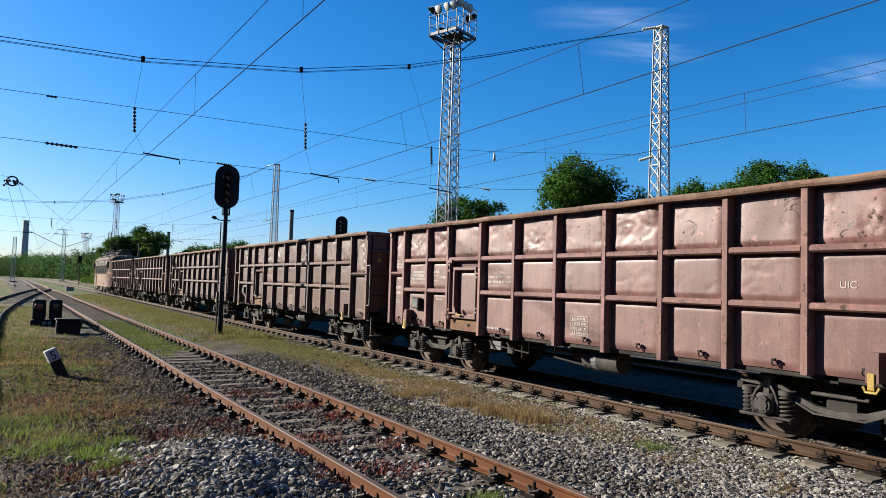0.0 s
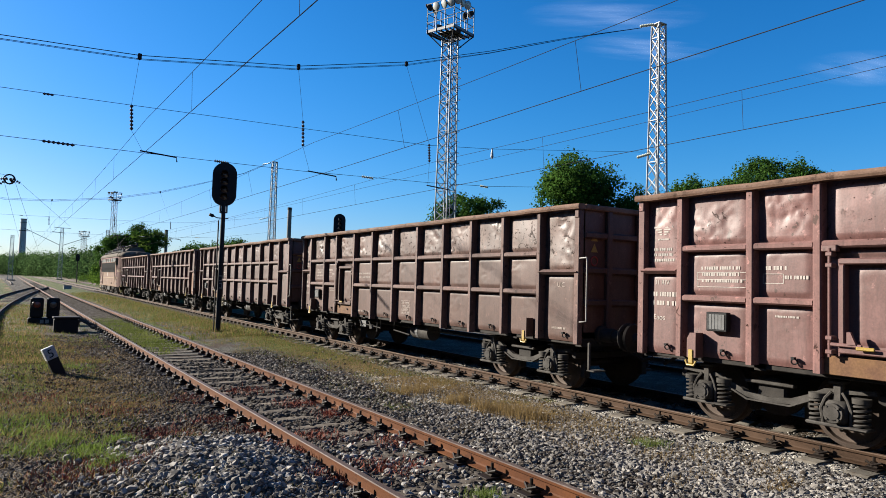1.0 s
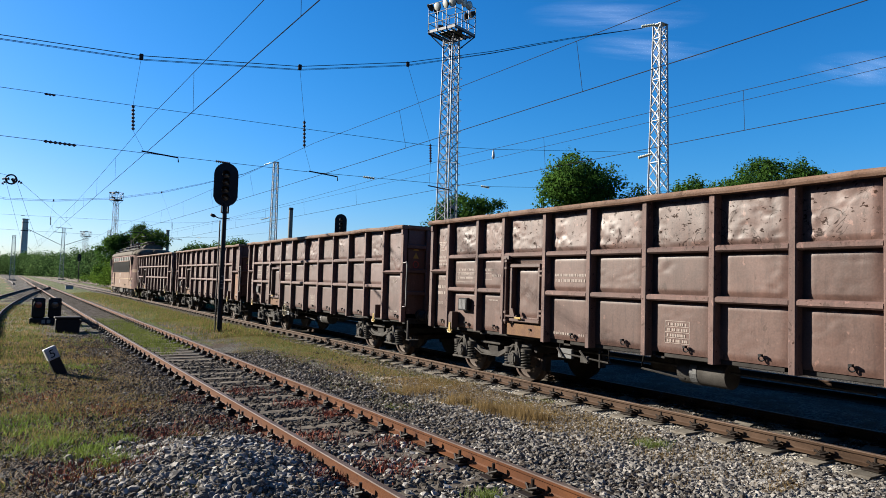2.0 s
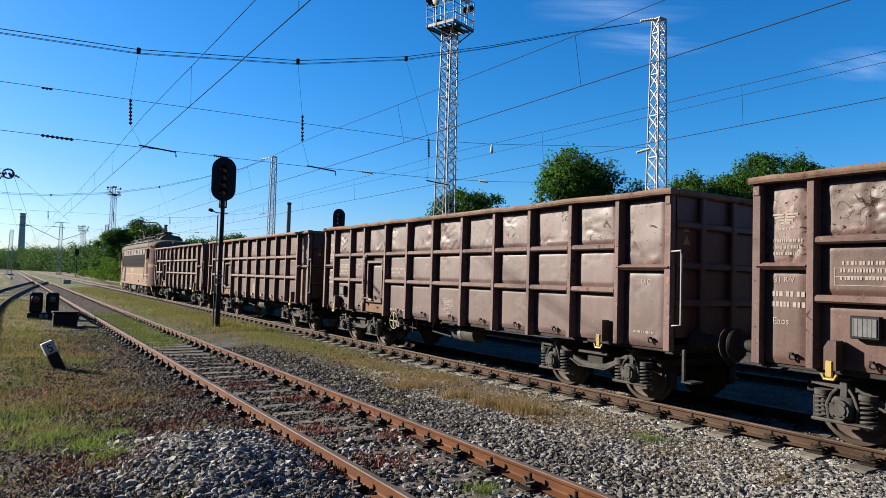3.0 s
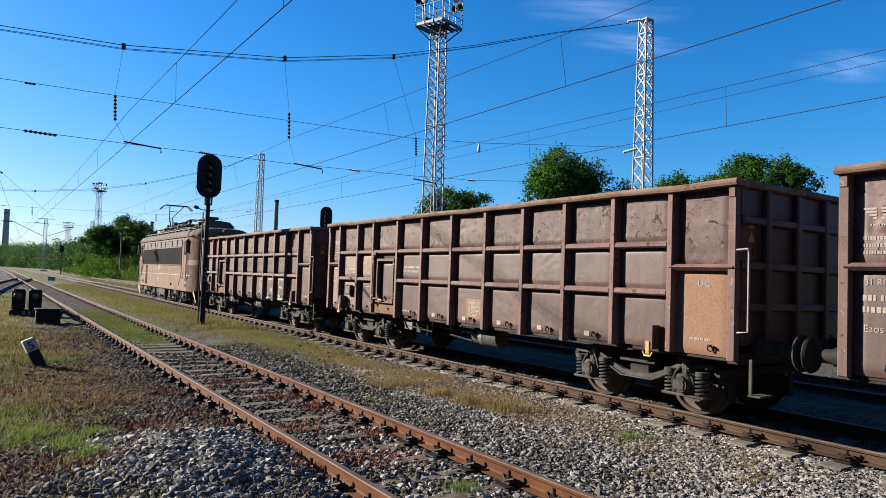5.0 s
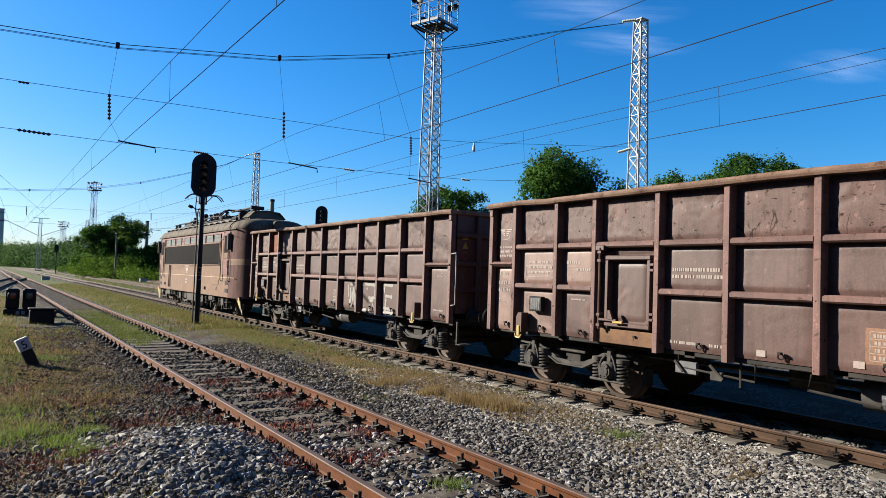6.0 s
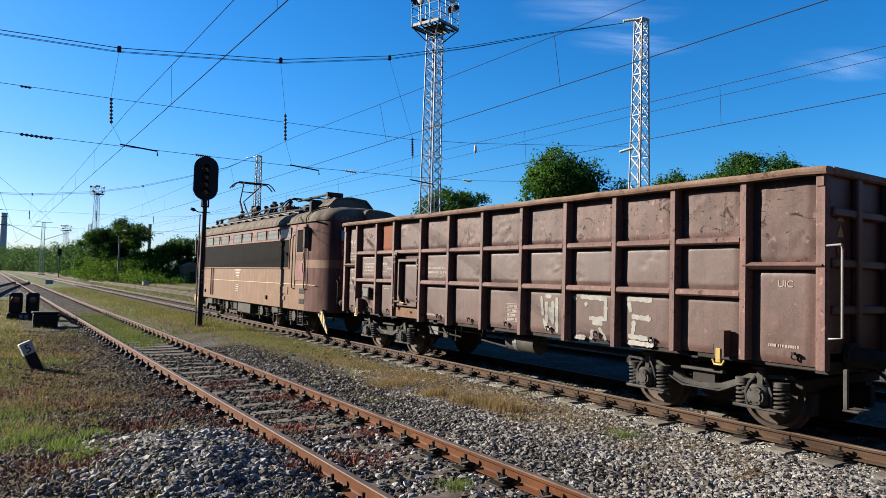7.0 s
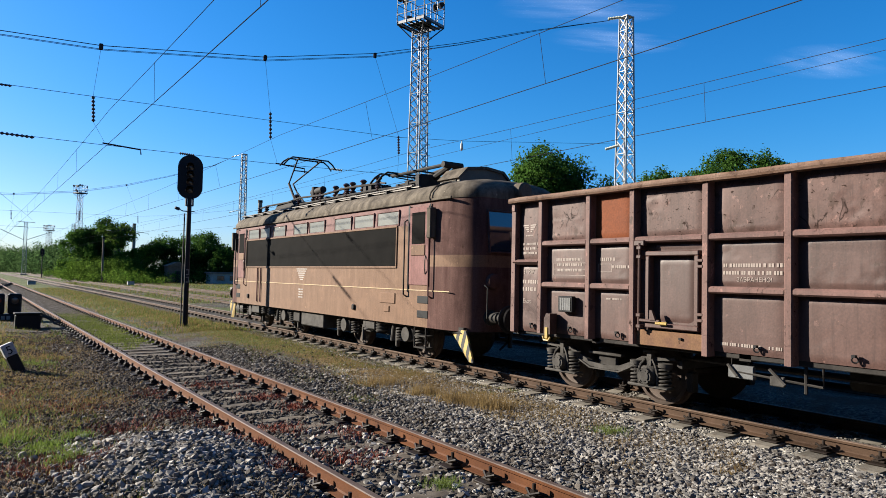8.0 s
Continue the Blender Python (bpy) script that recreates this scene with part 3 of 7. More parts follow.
WOOD_SLEEPER, CONC_SLEEPER, CLIP_MESH = sleeper_mesh(True), sleeper_mesh(False), clip_mesh()


def track(label, x, z, y0, y1, wood, side, head, near, first, pitch=0.62):
    root = tagged(new("track"), label, "railway track", "tracks of the yard", "structure")
    for sgn in (-1, 1):
        part("rail", rail_mesh("rail", [(x + sgn * 0.753, y0), (x + sgn * 0.753, y1)], z, side, head), None, root)
    rng = random.Random(int(x * 10))
    far, far_clips = Shape(), Shape()
    y = first
    while y < min(y1, 150):
        jx, jr, jz = rng.uniform(-0.05, 0.05), rng.uniform(-1.6, 1.6), rng.uniform(-0.012, 0.0)
        if y < near:
            ob = part("sleeper", WOOD_SLEEPER if wood else CONC_SLEEPER, None, root)
            ob.matrix_basis = pose(x + jx, y, z + jz, 0, 0, jr)
            for sgn in (-1, 1):
                for o in (-1, 1):
                    c = part("rail_clip", CLIP_MESH, None, root)
                    c.matrix_basis = pose(x + sgn * 0.753 + o * 0.085, y, z, 0, 0, (0 if o > 0 else 180) + rng.uniform(-6, 6))
        else:
            far.box(x - 1.25, x + 1.25, y - 0.12, y + 0.12, z - 0.3, z - 0.16)
            if y < 90 and x < X3:
                for sgn in (-1, 1):
                    for o in (-0.09, 0.09):
                        far_clips.box(x + sgn * 0.753 + o - 0.05, x + sgn * 0.753 + o + 0.05, y - 0.07, y + 0.07, z - 0.16, z - 0.09)
        y += pitch
    if far.v:
        tagged(part("far_sleepers", far, SLEEPER_WOOD if wood else SLEEPER_CONC, root), kind="stuff")
    if far_clips.v:
        tagged(part("far_clips", far_clips, CLIP, root), kind="stuff")
    return root


track("rusty near track on worn timber sleepers", XN, ZN, -25.0, 330, True, RAIL_RUST, RAIL_TOP, 32, 2.05 - 0.62 * 12)
track("main track under the train on concrete sleepers", XT, 0.0, -25.0, 330, False, RAIL_BROWN, RAIL_BRIGHT, 22, 0.42 - 0.62 * 10)
track("siding track behind the train", X3, 0.0, -6.0, 330, False, RAIL_BROWN, RAIL_TOP, 4, 20.0)
track("outer siding track in short grass", X4, 0.0, 20.0, 330, False, RAIL_BROWN, RAIL_TOP, 4, 20.0)


def switch_track():
    root = tagged(new("track"), "rusty track that curves off from a switch", "railway track", "tracks of the yard", "structure")
    ys = [-24 + 2 * i for i in range(65)]
    for sgn in (-1, 1):
        part("rail", rail_mesh("rail", [(left_track_x(y) + sgn * 0.753, y) for y in ys], ZN, RAIL_BROWN, RAIL_TOP), None, root)
    s = Shape()
    y = 20.0
    while y < 100:
        x = left_track_x(y)
        s.box(x - 1.25, x + 1.25, y - 0.12, y + 0.12, ZN - 0.3, ZN - 0.16)
        y += 0.62
    tagged(part("far_sleepers", s, SLEEPER_WOOD, root), kind="stuff")
    part("rail", rail_mesh("rail", [(XN - 3.2 - 0.02 * k * k, 120 + 9 * k) for k in range(14)], ZN, RAIL_BROWN, RAIL_TOP), None, root)


switch_track()


# ---- vehicles ----
RIBS = [0.75, 1.84, 2.71, 3.92, 5.03, 6.20, 7.37, 8.50, 9.58, 10.66, 11.73]
BODY_L, HALF_W = 12.75, 1.45
Z_RIM, Z_R1, Z_R2, Z_BOT = 3.28, 2.45, 1.755, 0.93
WHEEL_R, LOCO_R = 0.46, 0.55
spinning = []                     # (wheelset, base pose, radius)


def sheet_depth(u0, u1, z0, z1, seed, bulge, dent, u, z):
    """How far a pressed sheet stands out of its frame at u along the wagon and height z."""
    a, b = (u - u0) / (u1 - u0), (z - z0) / (z1 - z0)
    k = min(1, max(0, min(a, 1 - a)) * (u1 - u0) / 0.15) * min(1, max(0, min(b, 1 - b)) * (z1 - z0) / 0.07)
    k = k * k * (3 - 2 * k)
    p = Vector((-u * 2.6, z * 2.6, 0)) + Vector((seed * 3.7, seed * 1.3, seed * 0.9))
    d = noise.noise(p * 0.7) * 0.35
    patch = max(0, noise.noise(p * 0.8 + Vector((3, 5, 1))) + 0.15)
    crease = -max(0, 0.10 - abs(noise.noise(p * 1.5 + Vector((9, 0, 4))))) * 5.0 * patch
    small = patch * (noise.noise(p * 2.6) * 0.5 + noise.noise(p * 5.3) * 0.3)
    return k * (bulge + dent * (d + crease + small))


pressed = []                      # the sheets of the wagon being built


def sheet(u0, u1, z0, z1, seed, bulge, dent, nx=24, nz=22):
    """A pressed side sheet, bowed outwards and dented, on the wagon's camera-side wall."""
    s = Shape()
    pressed.append((u0, u1, z0, z1, seed, bulge, dent))
    for j in range(nz + 1):
        for i in range(nx + 1):
            u, z = u0 + (u1 - u0) * i / nx, z0 + (z1 - z0) * j / nz
            s.v.append((-HALF_W + 0.13 - sheet_depth(u0, u1, z0, z1, seed, bulge, dent, u, z), -u, z))
    n = nx + 1
    s.f = [(j * n + i, (j + 1) * n + i, (j + 1) * n + i + 1, j * n + i + 1) for j in range(nz) for i in range(nx)]
    return s


def sheet_skin(y, z):
    """Just outside the pressed sheet at a place of the wagon's side."""
    for q in pressed:
        if q[0] <= -y <= q[1] and q[2] <= z <= q[3]:
            return -HALF_W + 0.1265 - sheet_depth(*q, -y, z)
    return -HALF_W + 0.1


def text_bars(s, y, z, w, h, lines, rng, skin=sheet_skin):
    """Unreadable small lettering as rows of short bars of letter size, word by word."""
    lh = h / lines
    for k in range(lines):
        zz, t = z - k * lh, lh * 0.5
        p, end = rng.uniform(0, 0.05) * w, w * rng.uniform(0.86, 1.0)
        while p < end:
            b = t * rng.uniform(0.4, 0.72)
            n = max(1, round(b / 0.06))
            for i in range(n):
                a0, a1 = y - p - b * i / n, y - p - b * (i + 1) / n
                x = skin((a0 + a1) / 2, zz - t / 2)
                s.box(x - 0.001, x, a1, a0, zz - t, zz)
            p += b + t * rng.choice((0.2, 0.24, 0.24, 0.7))


def frame_bars(s, y, z, w, h, rows=0, t=0.008):
    """A thin stencilled frame with ruled lines on a side sheet."""
    n = 8
    for zz in [z, z - h] + [z - h * (k + 1) / (rows + 1) for k in range(rows)]:
        for i in range(n):
            a, b = y - w * i / n, y - w * (i + 1) / n
            x = sheet_skin((a + b) / 2, zz)
            s.box(x - 0.001, x, b, a, zz - t / 2, zz + t / 2)
    for yy in (y, y - w):
        x = sheet_skin(yy, z - h / 2)
        s.box(x - 0.001, x, yy - t / 2, yy + t / 2, z - h, z)


def lettering(body, y, z, size, parent, material=WHITE, name="lettering"):
    """Readable lettering with the built-in font, facing the camera side (-x)."""
    cu = bpy.data.curves.new(name, "FONT")
    cu.body, cu.size, cu.extrude = body, size, 0.001
    ob = new(name, cu)
    dg = bpy.context.evaluated_depsgraph_get()
    me = bpy.data.meshes.new_from_object(ob.evaluated_get(dg))
    bpy.data.objects.remove(ob)
    me.materials.clear()
    me.materials.append(material)
    me.transform(Matrix.Translation((0, y, z)) @ Matrix(((0, 0, -1, 0), (-1, 0, 0, 0), (0, 1, 0, 0), (0, 0, 0, 1))))
    for v in me.vertices:
        v.co.x += sheet_skin(v.co.y, v.co.z)
    return part(name, me, None, parent)


def wheelset(parent, y, r, half=0.72):
    """Axle with two spoke-less wheels, in the vehicle's space; it turns with the way gone."""
    s = Shape().cyl((-half - 0.25, 0, 0), (half + 0.25, 0, 0), 0.075, n=10)
    ax = part("wheelset", s, WHEEL, parent)
    for sgn in (-1, 1):
        w = Shape().lathe((sgn * 0.70, 0, 0), (sgn, 0, 0), [(-0.02, 0.10), (-0.035, r + 0.028), (-0.008, r + 0.03), (0.012, r), (0.10, r - 0.008), (0.105, r - 0.06),
                                                          (0.06, r - 0.075), (0.035, r * 0.55), (0.055, 0.2), (0.11, 0.14), (0.12, 0.09)], 28)
        wh = part("wheel", w, WHEEL, ax, smooth=True)
        spots = Shape().cyl((sgn * 0.76, 0.6 * r, 0), (sgn * 0.80, 0.6 * r, 0), 0.025, n=8)
        part("wheel_mark", spots, BOGIE, ax)
    spinning.append((ax, y, r))


def spring(s, x, y, z0, z1, R=0.085, turns=5, r=0.017):
    pts = [(x + R * math.cos(2 * math.pi * turns * i / (turns * 10)), y + R * math.sin(2 * math.pi * turns * i / (turns * 10)), z0 + (z1 - z0) * i / (turns * 10)) for i in range(turns * 10 + 1)]
    return s.tube(pts, r, 5)


def bogie(parent, yc):
    """Two-axle freight bogie with coil springs, axle boxes and a dropped side frame."""
    frame_ob = None
    for sgn in (-1, 1):
        X = sgn * 1.02
        s = Shape()
        top = [(0.0, 0.50), (0.28, 0.525), (0.50, 0.61), (0.72, 0.72), (1.30, 0.76), (1.32, 0.71), (0.76, 0.665), (0.56, 0.55), (0.32, 0.46), (0.0, 0.43)]
        poly = [(yc - a, b) for a, b in top[4::-1]] + [(yc + a, b) for a, b in top[1:5]] + [(yc + a, b) for a, b in top[5:]] + [(yc - a, b) for a, b in top[-2:4:-1]]
        s.prism(poly, "x", X - 0.035, X + 0.035)
        s.prism([(yc - a, b) for a, b in ((-0.60, 0.56), (-0.3, 0.425), (0.3, 0.425), (0.60, 0.56), (0.60, 0.58), (0.28, 0.445), (-0.28, 0.445), (-0.60, 0.58))], "x", X - 0.07 * 1, X + 0.07)
        s.box(X - 0.05, X + 0.05, yc - 0.34, yc + 0.34, 0.66, 0.70, 0.01)
        
        ob = part("side_frame", s, BOGIE, parent)
        frame_ob = frame_ob or ob
        for ay in (yc - 0.9, yc + 0.9):
            b = Shape()
            XX = X + sgn * 0.045
            b.box(XX - 0.11, XX + 0.10, ay - 0.13, ay + 0.13, 0.33, 0.60, 0.04)
            b.cyl((XX + sgn * 0.10, ay, 0.46), (XX + sgn * 0.16, ay, 0.46), 0.115, n=16)
            b.cyl((XX + sgn * 0.16, ay, 0.46), (XX + sgn * 0.175, ay, 0.46), 0.08, n=16)
            for k in range(4):
                a = math.pi / 4 + k * math.pi / 2
                b.cyl((XX + sgn * 0.16, ay + 0.095 * math.cos(a), 0.46 + 0.095 * math.sin(a)), (XX + sgn * 0.178, ay + 0.095 * math.cos(a), 0.46 + 0.095 * math.sin(a)), 0.016, n=6)
            b.box(XX - 0.1, XX + 0.1, ay - 0.36, ay + 0.36, 0.285, 0.325, 0.012)
            b.box(XX - 0.05, XX + 0.05, ay - 0.05, ay + 0.05, 0.58, 0.82, 0.015)
            b.box(XX - 0.09, XX + 0.09, ay - 0.09, ay + 0.09, 0.80, 0.84, 0.01)
            for o in (-0.16, 0.16):
                b.tube([(XX + sgn * 0.06, ay + o, 0.32), (XX + sgn * 0.08, ay + o * 1.1, 0.5), (XX + sgn * 0.07, ay + o * 0.8, 0.62), (XX + sgn * 0.05, ay + o * 0.4, 0.70)], 0.02, 6)
            part("axle_box", b, BOGIE, ob, smooth=True)
            for o in (-0.255, 0.255):
                sp = spring(Shape(), XX, ay + o, 0.325, 0.60)
                sp.cyl((XX, ay + o, 0.60), (XX, ay + o, 0.66), 0.105, n=12)
                part("coil_spring", sp, BOGIE, ob, smooth=True)
    c = Shape()
    c.box(-1.0, 1.0, yc - 0.2, yc + 0.2, 0.45, 0.75, 0.03)
    for e in (-1.35, 1.35):
        c.box(-1.0, 1.0, yc + e - 0.05, yc + e + 0.05, 0.60, 0.72, 0.01)
    for e in (-0.38, 0.38, -1.38, 1.38):
        for sgn in (-1, 1):
            c.box(sgn * 0.66, sgn * 0.82, yc + e - 0.05, yc + e + 0.05, 0.25, 0.55, 0.02)
    part("bolster", c, UNDER, parent)
    for ay in (yc - 0.9, yc + 0.9):
        wheelset(parent, ay, WHEEL_R)


def buffers(parent, y, d, plate=0.24, z=1.06):
    """Two buffers and a screw coupling at one end; d points outwards along y."""
    for sgn in (-1, 1):
        b = Shape().lathe((sgn * 0.875, y, z), (0, d, 0), [(0.0, 0.16), (0.06, 0.16), (0.07, 0.12), (0.3, 0.115), (0.31, 0.09), (0.54, 0.085), (0.56, plate - 0.02), (0.59, plate), (0.61, plate - 0.02), (0.62, 0.05)], 20)
        part("buffer", b, UNDER, parent, smooth=True)
    h = Shape()
    h.box(-0.05, 0.05, y, y + d * 0.34, z - 0.06, z + 0.05, 0.02)
    h.tube([(0, y + d * 0.3, z), (0, y + d * 0.4, z - 0.06), (0, y + d * 0.48, z - 0.02), (0, y + d * 0.44, z + 0.05)], 0.03, 6)
    h.tube([(-0.3, y, z - 0.15), (-0.32, y + d * 0.2, z - 0.3), (-0.3, y + d * 0.42, z - 0.42), (-0.2, y + d * 0.55, z - 0.35)], 0.025, 6)
    part("coupling", h, UNDER, parent)


def wagon(index, paint, label, seed):
    W = thing("freight_wagon", label, "freight wagon", "wagons of the train")
    P, RP = WAGON_PAINTS[paint], RIB_PAINTS[paint]
    pressed.clear()
    rng = random.Random(seed)
    edges = [0.0] + RIBS + [BODY_L]
    # shell: inner tub behind the sheets, floor, far wall, two end walls
    s = Shape()
    s.box(-HALF_W + 0.14, -HALF_W + 0.17, -BODY_L + 0.02, -0.02, Z_BOT + 0.1, Z_RIM - 0.05)
    s.box(HALF_W - 0.13, HALF_W - 0.03, -BODY_L + 0.02, -0.02, Z_BOT + 0.1, Z_RIM - 0.05)
    s.box(-HALF_W + 0.18, HALF_W - 0.14, -BODY_L + 0.09, -0.09, 1.12, 1.22)
    part("tub", s, P, W)
    for y, d in ((-0.02, 1), (-BODY_L + 0.02, -1)):
        e = Shape()
        e.box(-HALF_W + 0.06, HALF_W - 0.06, y - d * 0.06, y, 1.0, Z_RIM - 0.04)
        ew = part("end_wall", e, P, W)
        for zz in (1.55, 2.1, 2.7):
            part("end_beam", Shape().box(-HALF_W + 0.12, HALF_W - 0.12, y, y + d * 0.07, zz, zz + 0.11, 0.02), P, ew)
        for xx in (-0.75, 0, 0.75):
            part("end_post", Shape().box(xx - 0.06, xx + 0.06, y, y + d * 0.09, 1.0, Z_RIM - 0.1, 0.02), P, ew)
        for zz in (2.66, 2.47):
            tri = [(-1.14, zz), (-0.98, zz), (-1.06, zz + 0.15)]
            part("warning_triangle", Shape().prism(tri, "y", y + d * 0.002, y + d * 0.006), YELLOW, ew)
        part("warning_disc", Shape().ring((-1.06, y + d * 0.006, 2.32), (0, 1, 0), 0.075, 0.012, 18, 5), RED_SIGN, ew)
    # corner posts
    for u, o in ((0.05, 1), (BODY_L - 0.05, -1)):
        c = Shape().box(-HALF_W + 0.01, -HALF_W + 0.12, -u - 0.06, -u + 0.06, Z_BOT - 0.03, Z_RIM - 0.09, 0.012)
        c.box(-HALF_W - 0.005, -HALF_W + 0.1, -u - 0.05, -u + 0.05, Z_RIM - 0.24, Z_RIM - 0.09, 0.01)
        part("corner_post", c, RP, W)
    # ribs
    for u in RIBS:
        r = Shape()
        w = 0.052
        tilt = rng.uniform(-0.006, 0.006)
        low = Z_BOT - (0.05 if 3 < u < 10 else 0.0)
        poly = [(-HALF_W - 0.005, -u - w * 0.72), (-HALF_W + 0.012, -u - w), (-HALF_W + 0.14, -u - w * 1.1), (-HALF_W + 0.14, -u + w * 1.1), (-HALF_W + 0.012, -u + w), (-HALF_W - 0.005, -u + w * 0.72)]
        for zz0, zz1 in ((low, Z_RIM - 0.08),):
            n = len(poly)
            r.add([(x, y, zz0) for x, y in poly] + [(x, y + tilt, zz1) for x, y in poly], [(i, (i + 1) % n, n + (i + 1) % n, n + i) for i in range(n)] + [tuple(range(n)), tuple(range(n, 2 * n))])
        part("rib", r, RP, W)
    # top rim, slightly bent along its length
    rim = Shape()
    steps = 40
    sect = [(-0.045, 0.0), (-0.055, 0.03), (-0.05, 0.075), (-0.03, 0.09), (0.10, 0.09), (0.115, 0.07), (0.115, 0.0)]
    for i in range(steps + 1):
        y = 0.04 - (BODY_L + 0.08) * i / steps
        dz = 0.022 * noise.noise((y * 0.8, seed, 0)) + 0.012 * noise.noise((y * 2.3, seed, 5))
        dx = 0.025 * noise.noise((y * 0.7, seed, 9))
        rim.v += [(-HALF_W + a + dx, y, Z_RIM - 0.09 + b + dz) for a, b in sect]
    n = len(sect)
    rim.f = [(i * n + j, i * n + (j + 1) % n, (i + 1) * n + (j + 1) % n, (i + 1) * n + j) for i in range(steps) for j in range(n)] + [tuple(range(n)), tuple(range(steps * n, steps * n + n))]
    part("top_rim", rim, RIM, W)
    o = Shape().box(HALF_W - 0.12, HALF_W + 0.05, -BODY_L - 0.03, 0.03, Z_RIM - 0.09, Z_RIM, 0.02)
    part("top_rim", o, RIM, W)
    for y in (0.0, -BODY_L):
        part("end_rim", Shape().box(-HALF_W + 0.116, HALF_W - 0.121, y - 0.06, y + 0.06, Z_RIM - 0.1, Z_RIM - 0.003, 0.02), RIM, W)
    # bays: sheets and rails
    bow = {"red": 0.85, "dark": 0.75, "brown": 0.6, "rusty": 0.55}[paint]
    for i in range(12):
        a, b = edges[i] + (0.055 if i else 0.11), edges[i + 1] - (0.055 if i < 11 else 0.11)
        sd = seed * 40 + i * 3
        top_mat = SCARRED_PAINTS[paint]
        if index == 0 and i == 2:
            top_mat = ORANGE
        dn = {"red": 0.05, "dark": 0.055, "brown": 0.042, "rusty": 0.027}[paint]
        if i in (0, 11):
            zc = 2.12 if i else 2.14
            part("side_sheet", sheet(a, b, zc + 0.03, Z_RIM - 0.08, sd, 0.02, dn), top_mat, W, smooth=True)
            part("side_sheet", sheet(a, b, Z_BOT, zc - 0.03, sd + 1, 0.02, 0.012), (TAN_PATCH if i else FADED_TAN) if index == 1 else P, W, smooth=True)
            lg = Shape().prism([(-HALF_W - 0.02, zc), (-HALF_W + 0.04, zc + 0.045), (-HALF_W + 0.13, zc + 0.045), (-HALF_W + 0.13, zc - 0.045), (-HALF_W + 0.04, zc - 0.045)], "y", -a + 0.05, -b - 0.08 if i else -b)
            part("ledge", lg, RP, W)
            continue
        part("side_sheet", sheet(a, b, Z_R1 + 0.04, Z_RIM - 0.08, sd, 0.034 * bow, dn), top_mat, W, smooth=True)
        door = i == 3
        for k, zz in enumerate((Z_R1, Z_R2)):
            if door and k == 1:
                continue
            rp = [(-HALF_W + 0.0, zz - 0.025), (-HALF_W + 0.0, zz + 0.02), (-HALF_W + 0.025, zz + 0.045), (-HALF_W + 0.13, zz + 0.05), (-HALF_W + 0.13, zz - 0.05), (-HALF_W + 0.025, zz - 0.045)]
            part("side_rail", Shape().prism(rp, "y", -a + 0.0, -b), RP, W)
        if door:
            side_door(W, P, edges[i], edges[i + 1], sd)
        else:
            part("side_sheet", sheet(a, b, Z_R2 + 0.04, Z_R1 - 0.04, sd + 1, 0.030 * bow, 0.013), FADED_TAN if index == 1 and i in (1, 2) else P, W, smooth=True)
            part("side_sheet", sheet(a, b, Z_BOT + 0.02, Z_R2 - 0.04, sd + 2, 0.022 * bow, 0.008), FADED_TAN if index == 1 and i == 1 else P, W, smooth=True)
    for i in range(12):
        u = (edges[i] + edges[i + 1]) / 2 + (0.12 if i not in (3,) else 0.2)
        ring = Shape().ring((-HALF_W + 0.075, -u, 1.03), (1, 0.35, 0), 0.032, 0.010, 12, 5)
        ring.box(-HALF_W + 0.03, -HALF_W + 0.085, -u - 0.02, -u + 0.02, 1.055, 1.085)
        part("lashing_ring", ring, BLACK, W)
    # underframe
    u = Shape()
    u.box(-1.30, -1.16, -BODY_L + 0.05, -0.05, 0.88, 1.12, 0.01)
    u.box(1.16, 1.30, -BODY_L + 0.05, -0.05, 0.88, 1.12, 0.01)
    u.box(-0.14, 0.14, -BODY_L + 0.05, -0.05, 0.82, 1.1)
    for yy in (-0.1, -1.9, -4.4, -6.4, -8.4, -10.9, -BODY_L + 0.1):
        u.box(-1.3, 1.3, yy - 0.08, yy + 0.08, 0.86, 1.1)
    part("underframe", u, UNDER, W)
    brake = Shape()
    brake.cyl((-0.86, -6.5, 0.68), (-0.86, -7.3, 0.68), 0.19, n=18)
    part("reservoir_band", Shape().cyl((-0.86, -6.72, 0.68), (-0.86, -6.84, 0.68), 0.196, n=18), GREYBOX, W)
    brake.cyl((0.3, -5.5, 0.62), (0.3, -5.0, 0.62), 0.17, n=16)
    brake.tube([(-0.9, -3.2, 0.75), (-0.9, -9.2, 0.72)], 0.022, 6)
    part("air_reservoir", brake, BOGIE, W, smooth=True)
    g = Shape()
    part("changeover_plate", Shape().box(-1.28, -1.22, -4.5, -4.15, 0.63, 0.80, 0.01), GREYBOX, W)
    part("changeover_plate", Shape().box(-1.30, -1.24, -4.9, -4.72, 0.60, 0.72, 0.01), BOGIE, W)
    g.tube([(-1.27, -4.2, 0.93), (-1.27, -4.2, 0.72), (-1.27, -5.35, 0.66), (-1.27, -5.35, 0.93)], 0.016, 6)
    part("brake_hanger", Shape().tube([(-1.27, -5.15, 0.93), (-1.27, -5.15, 0.56)], 0.02, 6), UNDER, W)
    part("brake_rod", Shape().tube([(-1.24, -6.05, 0.9), (-1.24, -6.0, 0.66), (-1.24, -6.8, 0.6)], 0.018, 6), UNDER, W)
    part("brake_rigging", g, UNDER, W)
    part("brake_lever", Shape().tube([(-1.3, -4.16, 0.80), (-1.31, -4.3, 0.66)], 0.02, 6), BOGIE, W)
    part("brake_lever", Shape().tube([(-1.3, -4.72, 0.80), (-1.31, -4.92, 0.63)], 0.022, 6), BOGIE, W)
    for yc in (-1.87, -10.87):
        bogie(W, yc)
